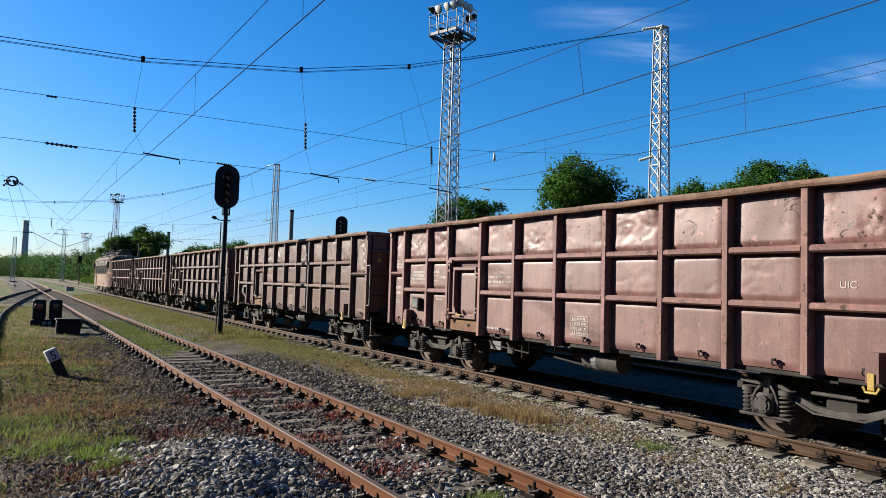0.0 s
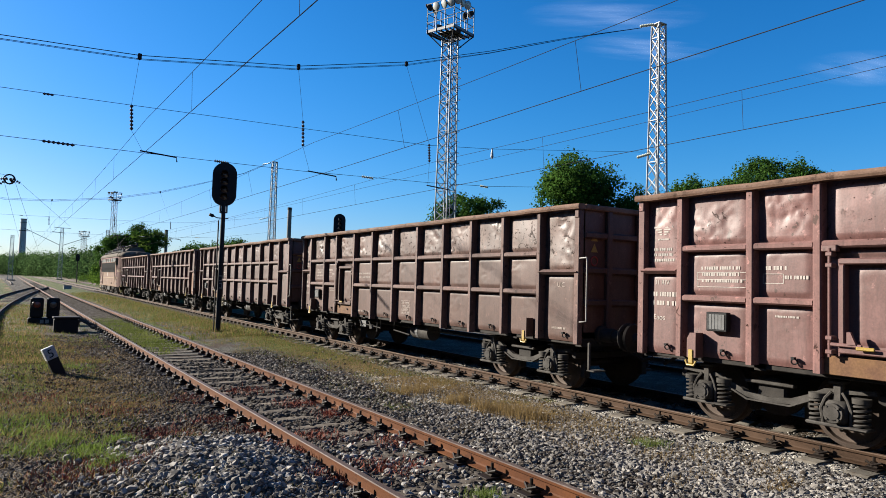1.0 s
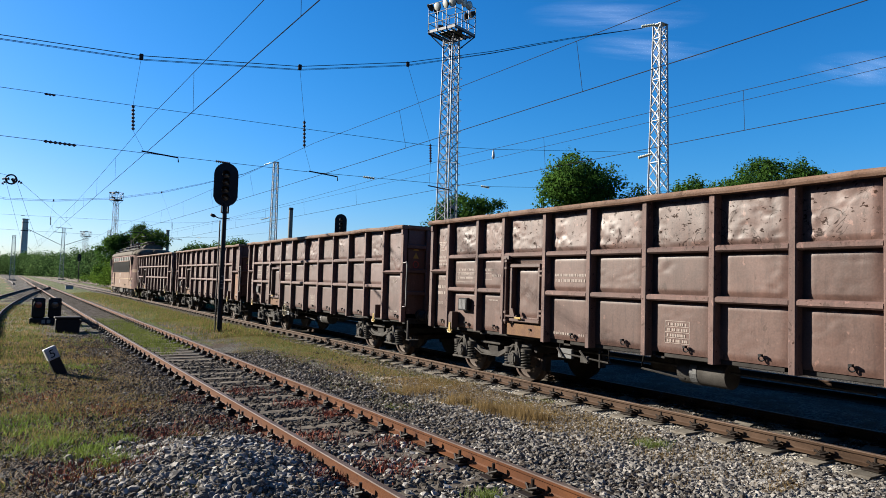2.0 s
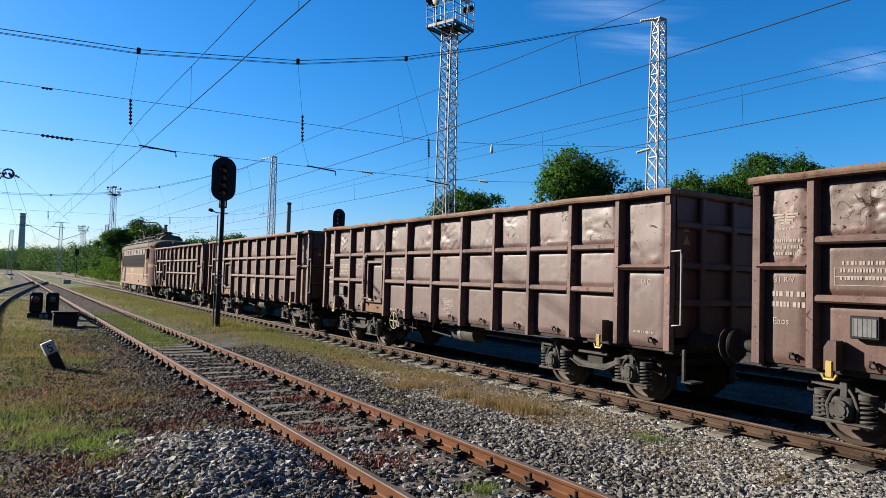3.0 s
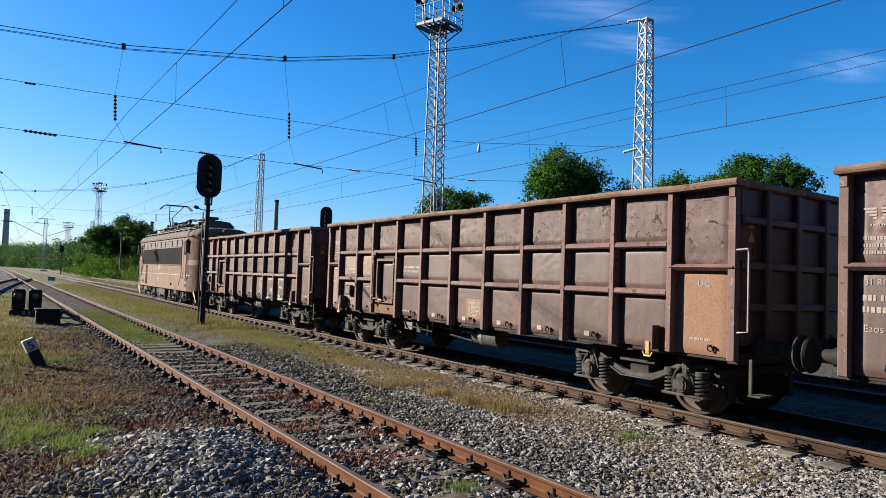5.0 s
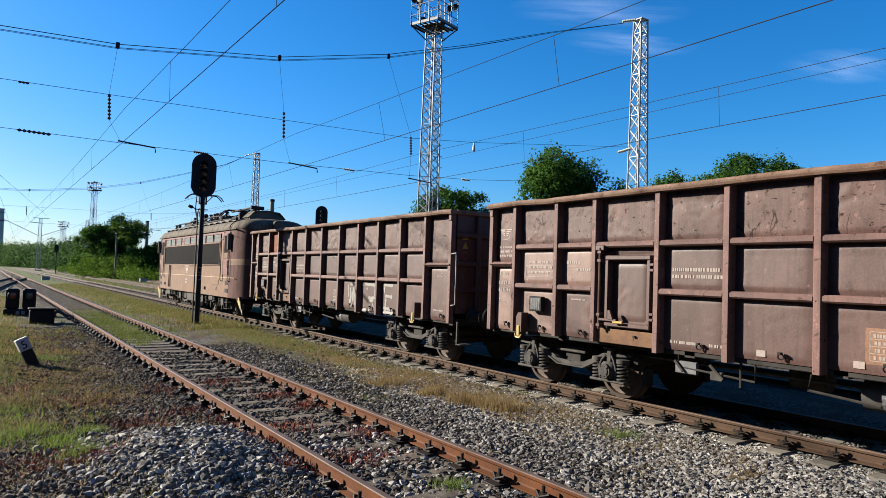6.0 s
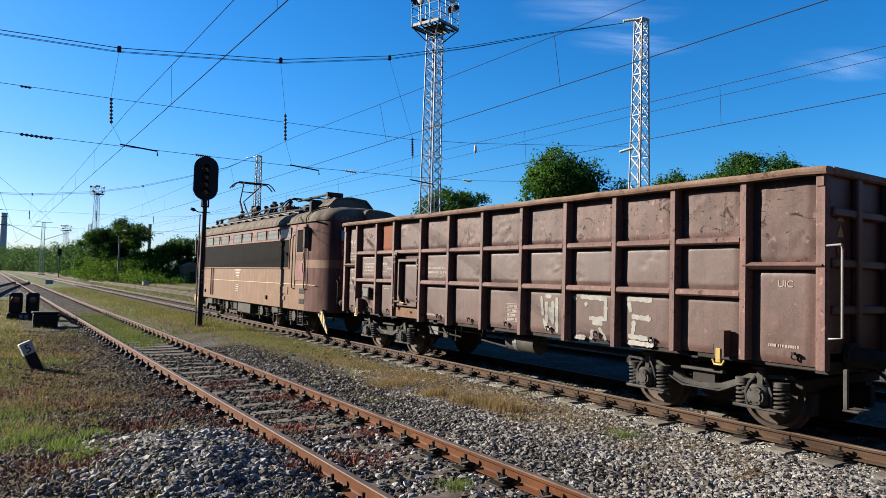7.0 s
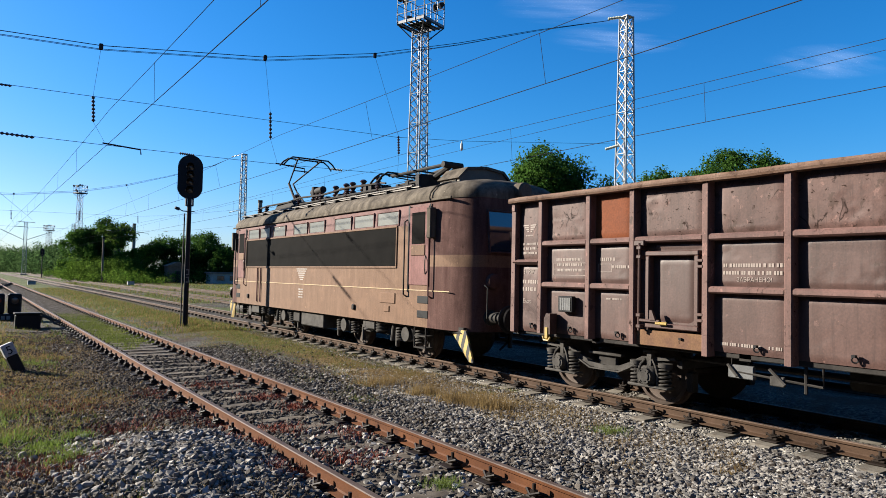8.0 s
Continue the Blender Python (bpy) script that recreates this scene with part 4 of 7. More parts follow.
    buffers(W, 0.0, 1)
    buffers(W, -BODY_L, -1)
    # tow hook brackets with yellow hooks
    for uu in (1.02, 11.45):
        bk = Shape().prism([(-uu - 0.07, 0.94), (-uu + 0.07, 0.94), (-uu + 0.07, 1.2), (-uu + 0.02, 1.28), (-uu - 0.07, 1.28)], "x", -HALF_W - 0.07, -HALF_W + 0.09)
        part("hook_bracket", bk, P, W)
        hk = Shape().box(-HALF_W - 0.085, -HALF_W - 0.055, -uu - 0.035, -uu + 0.045, 0.86, 1.05, 0.01)
        hk.tube([(-HALF_W - 0.07, -uu + 0.09, 0.90), (-HALF_W - 0.075, -uu + 0.06, 0.84), (-HALF_W - 0.075, -uu - 0.05, 0.84), (-HALF_W - 0.07, -uu - 0.08, 0.90)], 0.018, 6)
        part("rope_hook", hk, YELLOW, W)
    # grab handles, steps
    for y, d in ((-BODY_L, -1),):
        hdl = Shape().tube([(-HALF_W + 0.03, y, 2.35), (-HALF_W + 0.03, y + d * 0.17, 2.36), (-HALF_W + 0.03, y + d * 0.18, 2.3), (-HALF_W + 0.03, y + d * 0.18, 1.3), (-HALF_W + 0.03, y + d * 0.03, 1.28)], 0.014, 8)
        part("grab_handle", hdl, HANDLE, W)
        st = Shape().box(-1.36, -1.32, y + d * 0.16, y + d * 0.21, 0.5, 0.95, 0.008).box(-1.38, -1.1, y + d * 0.16, y + d * 0.34, 0.48, 0.505, 0.008)
        part("step", st, BOGIE, W)
    # label box with mesh
    bx = Shape().box(-HALF_W + 0.0, -HALF_W + 0.09, -1.52, -1.2, 1.32, 1.58, 0.01)
    part("label_holder", bx, BLACK, W)
    gr = Shape().box(-HALF_W - 0.006, -HALF_W - 0.002, -1.485, -1.24, 1.35, 1.55)
    for k in range(6):
        gr.box(-HALF_W - 0.01, -HALF_W - 0.005, -1.485 + k * 0.049 - 0.003, -1.485 + k * 0.049 + 0.003, 1.35, 1.55)
    part("label_mesh", gr, GREYBOX, W)
    # markings
    mk = Shape()
    for k in range(4):
        for sgn in (-1, 1):
            a, b = -0.375 + sgn * 0.02, -0.375 + sgn * (0.17 - 0.035 * k)
            zz = 2.80 - 0.036 * k
            x = sheet_skin((a + b) / 2, zz)
            mk.box(x - 0.001, x, min(a, b), max(a, b), zz - 0.022, zz)
    text_bars(mk, -0.28, 2.62, 0.2, 0.05, 1, rng)
    text_bars(mk, -0.2, 2.48, 0.4, 0.24, 3, rng)
    text_bars(mk, -0.2, 1.83, 0.46, 0.26, 2, rng)
    text_bars(mk, -1.04, 2.2, 0.62, 0.26, 3, rng)
    frame_bars(mk, -0.98, 2.12, 0.74, 0.2, 1)
    text_bars(mk, -2.0, 2.2, 0.3, 0.1, 1, rng)
    text_bars(mk, -2.24, 2.08, 0.34, 0.09, 1, rng)
    frame_bars(mk, -1.96, 2.1, 0.28, 0.12)
    text_bars(mk, -2.12, 1.58, 0.34, 0.05, 1, rng)
    text_bars(mk, -4.1, 2.1, 0.86, 0.19, 2, rng)
    text_bars(mk, -4.06, 1.08, 0.56, 0.08, 1, rng)
    text_bars(mk, -4.72, 1.08, 0.2, 0.08, 1, rng)
    fu = 6.52 if index else 6.86
    if index == 1:
        fu, n = 6.72, 6
        pt = Shape()
        pt.v = [(sheet_skin(-u, zz) + 0.001, -u, zz) for zz in [1.06 + 0.40 * b / n for b in range(n + 1)] for u in [fu - 0.05 + 0.52 * a / n for a in range(n + 1)]]
        pt.f = [(b * (n + 1) + a, b * (n + 1) + a + 1, (b + 1) * (n + 1) + a + 1, (b + 1) * (n + 1) + a) for b in range(n) for a in range(n)]
        part("repaint_patch", pt, TAN_PATCH, W, "pale tan repainted patch")
    frame_bars(mk, -fu, 1.42, 0.42, 0.32, 3)
    text_bars(mk, -fu - 0.03, 1.395, 0.36, 0.32, 4, rng)
    text_bars(mk, -12.0, 1.16, 0.4, 0.07, 1, rng)
    tagged(part("small_markings", mk, WHITE if index == 4 else FAINT, W, "faded white stencilled markings"), kind="stuff")
    ink = WHITE if index == 4 else FAINT
    lettering("Eaos", -0.22, 1.42, 0.115, W, ink)
    lettering("31 RIV", -0.23, 1.94, 0.1, W, ink)
    lettering("UIC", -11.02 if index == 4 else -BODY_L + 0.62, 1.98 if index == 4 else 1.86, 0.12, W, ink)
    if index == 0:
        lettering("ЗАБРАНЕНО!", -4.3, 1.87, 0.075, W, ink)
    if index == 2:
        # scribbled chalk on the lower sheet beside the door
        ch = Shape().tube([(sheet_skin(-2.15, 1.05), -2.15, 1.05), (sheet_skin(-2.4, 1.2), -2.4, 1.2), (sheet_skin(-2.5, 1.34), -2.5, 1.34)], 0.006, 5)
        part("chalk_line", ch, WHITE, W)
    if index == 2:
        hw = Shape().ring((-HALF_W - 0.02, -4.56, 0.80), (1, 0, 0), 0.195, 0.013, 24, 6)
        hw.box(-HALF_W - 0.03, -HALF_W - 0.01, -4.572, -4.548, 0.61, 0.99).box(-HALF_W - 0.029, -HALF_W - 0.011, -4.75, -4.37, 0.788, 0.812)
        hw.cyl((-HALF_W - 0.03, -4.56, 0.80), (-1.2, -4.56, 0.80), 0.024, n=8)
        part("brake_handwheel", hw, CREAM, W)
    if index == 0:
        graffiti(W)
    if index == 1:
        for k in range(5):
            uu = 5.45 + 1.15 * k
            part("white_scuff", Shape().box(sheet_skin(-uu, 1.04) - 0.004, sheet_skin(-uu, 1.04) - 0.001, -uu - 0.07, -uu + 0.05, 1.0, 1.08), FAINT, W)
    return W


def side_door(W, P, u0, u1, sd):
    """Hinged side door with a raised frame, lock bar, lever, and scuffed sill plate."""
    a, b = u0 + 0.055, u1 - 0.055
    part("side_sheet", sheet(a, b, 2.28, Z_R1 - 0.04, sd + 1, 0.01, 0.006), P, W, smooth=True)
    back = Shape().box(-HALF_W + 0.12, -HALF_W + 0.14, -b, -a, 1.1, 2.28)
    part("door_recess", back, P, W)
    d0, d1, z0, z1 = u0 + 0.24, u1 - 0.10, 1.19, 2.28
    f = Shape()
    t = 0.07
    f.box(-HALF_W + 0.0, -HALF_W + 0.12, -d1, -d0, z1 - t, z1, 0.012)
    f.box(-HALF_W + 0.0, -HALF_W + 0.12, -d1, -d0, z0, z0 + t, 0.012)
    f.box(-HALF_W + 0.002, -HALF_W + 0.12, -d0 - t, -d0, z0 + t, z1 - t, 0.012)
    f.box(-HALF_W + 0.002, -HALF_W + 0.12, -d1, -d1 + t, z0 + t, z1 - t, 0.012)
    door = part("door", sheet(d0 + t, d1 - t, z0 + t, z1 - t, sd + 2, 0.025, 0.012), P, W, smooth=True)
    part("door_frame", f, P, door)
    for zz in (1.38, 2.1):
        for dz in (-0.04, 0.04):
            part("hinge", Shape().box(-HALF_W - 0.012, -HALF_W + 0.12, -d1 - 0.07, -d1 + 0.02, zz + dz - 0.02, zz + dz + 0.02, 0.006), P, door)
    bar = Shape().cyl((-HALF_W - 0.025, -u0 - 0.16, 1.14), (-HALF_W - 0.025, -u0 - 0.16, 2.4), 0.02, n=8)
    for zz in (1.2, 1.36, 2.2, 2.33):
        bar.box(-HALF_W - 0.05, -HALF_W + 0.06, -u0 - 0.20, -u0 - 0.12, zz - 0.025, zz + 0.025, 0.008)
    bar.box(-HALF_W - 0.03, -HALF_W + 0.06, -u0 - 0.24, -u0 - 0.06, 2.36, 2.44, 0.01)
    bar.box(-HALF_W - 0.04, -HALF_W - 0.015, -u0 - 0.52, -u0 - 0.14, 1.27, 1.31, 0.008)
    bar.prism([(-u0 - 0.36, 1.30), (-u0 - 0.46, 1.30), (-u0 - 0.40, 1.44), (-u0 - 0.36, 1.44)], "x", -HALF_W - 0.05, -HALF_W - 0.01)
    part("lock_bar", bar, P, W)
    part("lock_lever", Shape().box(-HALF_W - 0.06, -HALF_W - 0.035, -u0 - 0.66, -u0 - 0.46, 1.245, 1.285, 0.01), YELLOW, W)
    part("sill_plate", Shape().box(-HALF_W + 0.06, -HALF_W + 0.11, -b, -a, Z_BOT, 1.15, 0.006), OCHRE, W)


def graffiti(W):
    """Ragged sprayed white strokes on three lower sheets."""
    rng = random.Random(77)

    def stroke(u0, z0, u1, z1, w=0.042):
        s = Shape()
        a, b = Vector((u0 - 0.07, z0)), Vector((u1 - 0.07, z1))
        d = (b - a).normalized()
        n = Vector((-d.y, d.x))
        k = max(2, int((b - a).length / 0.035))
        lift = rng.uniform(0.0, 0.001)
        for i in range(k + 1):
            c = a + (b - a) * (i / k) + n * rng.uniform(-0.004, 0.004)
            h = w * rng.uniform(0.62, 1.05) * (0.7 if i in (0, k) else 1)
            for q in (c + n * h, c - n * h):
                s.v.append((sheet_skin(-q.x, q.y) - 0.001 - lift, -q.x, q.y))
        s.f = [(2 * i, 2 * i + 1, 2 * i + 3, 2 * i + 2) for i in range(k)]
        part("graffiti_stroke", s, GRAFFITI, W, "white sprayed graffiti stroke")

    for s in ((7.90, 1.59, 7.95, 1.25), (7.96, 1.20, 8.08, 1.0), (8.00, 1.60, 8.16, 1.59), (8.03, 1.50, 8.05, 1.12), (8.20, 1.52, 8.20, 1.12), (8.09, 1.05, 8.17, 1.05), (8.11, 1.42, 8.115, 1.18, 0.016), (8.15, 1.42, 8.15, 1.18, 0.016), (8.29, 1.58, 8.31, 0.98)):
        stroke(*s)
    for s in ((8.66, 1.62, 8.76, 1.56), (8.85, 1.62, 9.42, 1.60), (9.40, 1.60, 9.40, 1.25), (9.05, 1.28, 9.38, 1.28), (9.12, 1.22, 9.34, 1.20), (9.12, 1.10, 9.10, 0.94), (9.26, 1.14, 9.42, 0.95), (8.74, 0.96, 8.98, 0.96), (8.95, 1.52, 9.0, 1.48)):
        stroke(*s)
    for s in ((9.80, 1.62, 10.30, 1.62), (9.86, 1.58, 9.90, 1.42), (9.92, 1.36, 10.28, 1.34), (9.96, 1.30, 9.94, 1.02), (9.86, 1.06, 10.30, 1.04), (9.86, 0.97, 10.34, 0.96), (10.22, 1.40, 10.24, 1.32)):
        stroke(*s)



# ---- locomotive ----
LY0, LY1 = 1.27, 16.35


def loco_half(y, z):
    """Half width of the body at y and z: rounded in plan at both ends, leaning in above the waist."""
    d = min(y - LY0, LY1 - y)
    ry, rx = 1.0, 0.52
    w = 1.45
    if d < ry:
        w -= rx * (1 - math.sqrt(max(0, 1 - ((ry - d) / ry) ** 2)))
    return w - max(0, z - 2.9) * 0.06


def loco_ys():
    e = [0.0, 0.015, 0.05, 0.11, 0.2, 0.3, 0.42, 0.55, 0.75, 1.0, 1.2]
    return [LY0 + v for v in e] + [LY0 + 1.4 + i * 0.6 for i in range(21)] + [LY1 - v for v in reversed(e)]


def loco_shell():
    s = Shape()
    zs = [0.77, 1.52, 1.58, 2.04, 2.06, 2.30, 2.97, 3.0, 3.25, 3.47]
    ys = loco_ys()
    for sgn in (-1, 1):
        base = len(s.v)
        for y in ys:
            for z in zs:
                rake = 0.10 * max(0, z - 2.3) if abs(y - LY0) < 0.7 else (-0.10 * max(0, z - 2.3) if abs(y - LY1) < 0.7 else 0)
                s.v.append((sgn * loco_half(y, z), y + rake, z))
        n = len(zs)
        s.f += [(base + i * n + j, base + i * n + j + 1, base + (i + 1) * n + j + 1, base + (i + 1) * n + j) for i in range(len(ys) - 1) for j in range(n - 1)]
    n, half = len(zs), len(ys) * len(zs)
    for e in (0, (len(ys) - 1) * n):
        s.f += [(e + j, e + j + 1, half + e + j + 1, half + e + j) for j in range(n - 1)]
    me = s.mesh("body_shell", LOCO_LOW, True)
    for m in (LOCO_TOP, LOCO_CAB, LOCO_ROOF):
        me.materials.append(m)
    for p in me.polygons:
        c = p.center
        end = min(c.y - LY0, LY1 - c.y)
        if end < 1.36:
            p.material_index = 0 if 2.06 < c.z < 2.30 else 2
        elif c.z > 2.97:
            p.material_index = 1
    return me


def loco_roof():
    s = Shape()
    ys = loco_ys()
    prof = [(1.0, 0.0), (1.012, 0.06), (0.99, 0.16), (0.9, 0.30), (0.72, 0.40), (0.45, 0.455), (0.0, 0.47)]
    full = [(-a, b) for a, b in prof] + [(a, b) for a, b in prof[-2::-1]]
    for y in ys:
        d = min(y - LY0, LY1 - y)
        k = math.sqrt(max(0.0, 1 - (max(0, 0.55 - d) / 0.55) ** 2))
        w = loco_half(y, 3.47) + 0.015
        rake = 0.115 if abs(y - LY0) < 0.7 else (-0.115 if abs(y - LY1) < 0.7 else 0)
        s.v += [(a * w, y + rake, 3.47 + b * (0.25 + 0.75 * k)) for a, b in full]
    n = len(full)
    s.f = [(i * n + j, i * n + j + 1, (i + 1) * n + j + 1, (i + 1) * n + j) for i in range(len(ys) - 1) for j in range(n - 1)]
    s.f += [tuple(range(n)), tuple(range((len(ys) - 1) * n, len(ys) * n))]
    return s


def insulator(parent, x, y, z, h=0.32, r=0.07):
    prof = [(0, r * 0.5)]
    k = 5
    for i in range(k):
        a = h * i / k
        prof += [(a + 0.01, r * 0.6), (a + h / k * 0.5, r), (a + h / k * 0.6, r), (a + h / k * 0.95, r * 0.6)]
    prof.append((h, 0.03))
    part("insulator", Shape().lathe((x, y, z), (0, 0, 1), prof, 12), CERAMIC, parent, smooth=True)


def locomotive():
    L = thing("locomotive", "dusty beige and maroon electric locomotive with raised pantograph", "locomotive")
    body = part("body", loco_shell(), None, L)
    roof = part("roof", loco_roof(), LOCO_ROOF, L, "sooty grey-brown rounded roof", True)
    part("floor_frame", Shape().box(-1.35, 1.35, LY0 + 0.25, LY1 - 0.25, 0.72, 0.85), UNDER, L)
    gut = Shape().box(-1.475, -1.44, LY0 + 0.6, LY1 - 0.6, 3.45, 3.50, 0.008)
    part("rain_gutter", gut, LOCO_ROOF, body)
    belt = Shape().box(-1.462, -1.452, LY0 + 0.6, LY1 - 1.0, 1.54, 1.56)
    part("belt_line", belt, mat("worn_yellow_line", (0.27, 0.185, 0.07), (0.2, 0.135, 0.08), 0.7, 0, 6, 60, 0.0, (0.17, 0.115, 0.08)), body, "worn pale yellow line")
    # grille band
    b0, b1, z0, z1 = 4.0, 14.2, 2.07, 2.95
    fr = Shape()
    fr.box(-1.475, -1.445, b0 - 0.04, b1 + 0.04, z1, z1 + 0.045, 0.008).box(-1.475, -1.445, b0 - 0.04, b1 + 0.04, z0 - 0.045, z0, 0.008)
    fr.box(-1.475, -1.445, b0 - 0.045, b0, z0, z1, 0.008).box(-1.475, -1.445, b1, b1 + 0.045, z0, z1, 0.008)
    band = part("grille_band", Shape().box(-1.458, -1.44, b0, b1, z0, z1), GRILLE, body)
    part("grille_frame", fr, LOCO_LOW, band)
    # upper windows
    for a, b in ((14.01, 13.03), (12.87, 12.03), (11.68, 10.71), (10.01, 9.05), (8.85, 7.88), (7.20, 6.29), (6.07, 5.10), (4.88, 3.93)):
        w = part("side_window", Shape().box(-1.452, -1.43, b, a, 3.02, 3.32, 0.01), DULLGLASS, body)
        f = Shape()
        f.box(-1.465, -1.43, b - 0.03, a + 0.03, 3.32, 3.355, 0.008).box(-1.465, -1.43, b - 0.03, a + 0.03, 2.99, 3.02, 0.008)
        f.box(-1.465, -1.43, b - 0.035, b, 3.02, 3.32, 0.008).box(-1.465, -1.43, a, a + 0.035, 3.02, 3.32, 0.008)
        part("window_frame", f, LOCO_TOP, w)
    # doors, both ends of the camera side
    for d0, d1 in ((2.66, 3.42), (17.62 - 3.42, 17.62 - 2.66)):
        if d0 > 10:
            d0, d1 = d0 + 0.12, d1 + 0.12
        dr = part("cab_door", Shape().box(-1.468, -1.44, d0, d1, 1.66, 3.36, 0.01), LOCO_DOOR, body)
        part("door_window", Shape().box(-1.476, -1.46, d0 + 0.14, d1 - 0.1, 2.55, 3.24, 0.02), GRILLE, dr)
        part("window_sill", Shape().box(-1.485, -1.46, d0 + 0.12, d1 - 0.08, 2.30, 2.53, 0.01), LOCO_LOW, dr)
        part("door_handle", Shape().tube([(-1.47, d0 + 0.1, 2.3), (-1.51, d0 + 0.06, 2.2), (-1.51, d0 + 0.06, 2.0), (-1.47, d0 + 0.1, 1.9)], 0.012, 6), BLACK, dr)
        gap = Shape().box(-1.46, -1.44, d0 - 0.035, d0 - 0.005, 1.64, 3.4).box(-1.46, -1.44, d1 + 0.005, d1 + 0.075, 1.5, 3.4)
        part("door_gap", gap, BLACK, dr)
        for yy in (d0 - 0.11, d1 + 0.11):
            part("handrail", Shape().tube([(-1.45, yy, 3.1), (-1.53, yy, 3.05), (-1.53, yy, 1.45), (-1.45, yy, 1.40)], 0.018, 8), LOCO_DOOR if yy < d0 else BLACK, body)
    part("wing_mirror", Shape().box(-1.60, -1.45, 2.40, 2.56, 2.65, 3.3, 0.02), LOCO_ROOF, body)
    part("wing_mirror", Shape().box(-1.60, -1.45, 17.62 - 2.3, 17.62 - 2.15, 2.65, 3.3, 0.02), LOCO_ROOF, body)
    # emblem and small plates
    em = Shape()
    for k in range(6):
        em.box(-1.456, -1.452, 9.35 - 0.38 + 0.055 * k, 9.35 + 0.38 - 0.055 * k, 1.98 - 0.06 * k, 2.005 - 0.06 * k)
    text_bars(em, 9.55, 1.42, 0.34, 0.3, 4, random.Random(5), lambda y, z: -1.452)
    tagged(part("emblem_bars", em, WHITE, body), kind="stuff")
    pl = Shape().box(-1.47, -1.45, 4.0, 4.7, 1.22, 1.46, 0.01).box(-1.47, -1.45, 4.25, 4.5, 1.02, 1.16, 0.01)
    part("plate", pl, LOCO_LOW, body)
    for yy in (2.85, 15.0):
        for zz in (1.36, 1.05):
            part("foot_recess", Shape().box(-1.46, -1.44, yy - 0.2, yy + 0.22, zz - 0.09, zz + 0.07, 0.01), BLACK, body)
    for yy in (6.0, 13.9):
        part("sandbox_cap", Shape().box(-1.50, -1.45, yy - 0.07, yy + 0.07, 0.98, 1.12, 0.02), UNDER, body)
    for yy in (12.7, 13.0):
        part("pipe", Shape().tube([(-1.48, yy, 0.9), (-1.48, yy, 2.03)], 0.02, 6), LOCO_DOOR, body)
    # end faces
    for ye, d in ((LY0, -1), (LY1, 1)):
        for sgn in (-1, 1):
            x0, x1 = sgn * 0.06, sgn * 0.93
            tilt = 0.10
            ws = Shape()
            yy = ye
            pts = [(x0, yy - d * 0.01, 2.36), (x1, yy - d * 0.015, 2.36), (x1, yy - d * 0.015 - d * tilt * 0.85, 3.2), (x0, yy - d * 0.01 - d * tilt * 0.85, 3.2)]
            ws.add([(x, y + d * 0.035, z) for x, y, z in pts] + [(x, y - d * 0.02, z) for x, y, z in pts], [(0, 1, 2, 3), (4, 5, 6, 7), (0, 1, 5, 4), (1, 2, 6, 5), (2, 3, 7, 6), (3, 0, 4, 7)])
            part("windscreen", ws, CABGLASS, body)
            part("windscreen_frame", Shape().tube([(x, y + d * 0.035, z) for x, y, z in pts] + [(pts[0][0], pts[0][1] + d * 0.035, pts[0][2])], 0.028, 6), LOCO_CAB, body)
            part("headlight", Shape().lathe((sgn * 0.85, ye - d * 0.06, 1.78), (0, d, 0), [(0, 0.16), (0.16, 0.15), (0.18, 0.12), (0.175, 0.01)], 18), LOCO_CAB, body, smooth=True)
            part("front_handrail", Shape().tube([(sgn * 1.05, ye + d * 0.02, 1.7), (sgn * 1.05, ye + d * 0.12, 1.65), (sgn * 1.05, ye + d * 0.12, 1.05)], 0.016, 6), BLACK, body)
        part("top_light", Shape().lathe((0, ye - d * 0.2, 3.66), (0, d, 0), [(0, 0.2), (0.2, 0.19), (0.24, 0.15), (0.235, 0.01)], 18), LOCO_ROOF, roof, smooth=True)
        for sgn in (-1, 1):
            pw = Shape()
            a = ye - d * 0.75
            pts = [(sgn * 1.32, a, 0.80), (sgn * 1.38, a + d * 0.62, 0.80), (sgn * 1.25, a + d * 0.70, 0.17), (sgn * 1.2, a + d * 0.50, 0.17)]
            pw.add(pts + [(x - sgn * 0.04, y, z) for x, y, z in pts], [(0, 1, 2, 3), (4, 5, 6, 7), (0, 1, 5, 4), (1, 2, 6, 5), (2, 3, 7, 6), (3, 0, 4, 7)])
            part("snow_plough", pw, HAZARD, L, "yellow and black striped rail guard")
        buffers(L, ye - d * 0.02, d, 0.27)
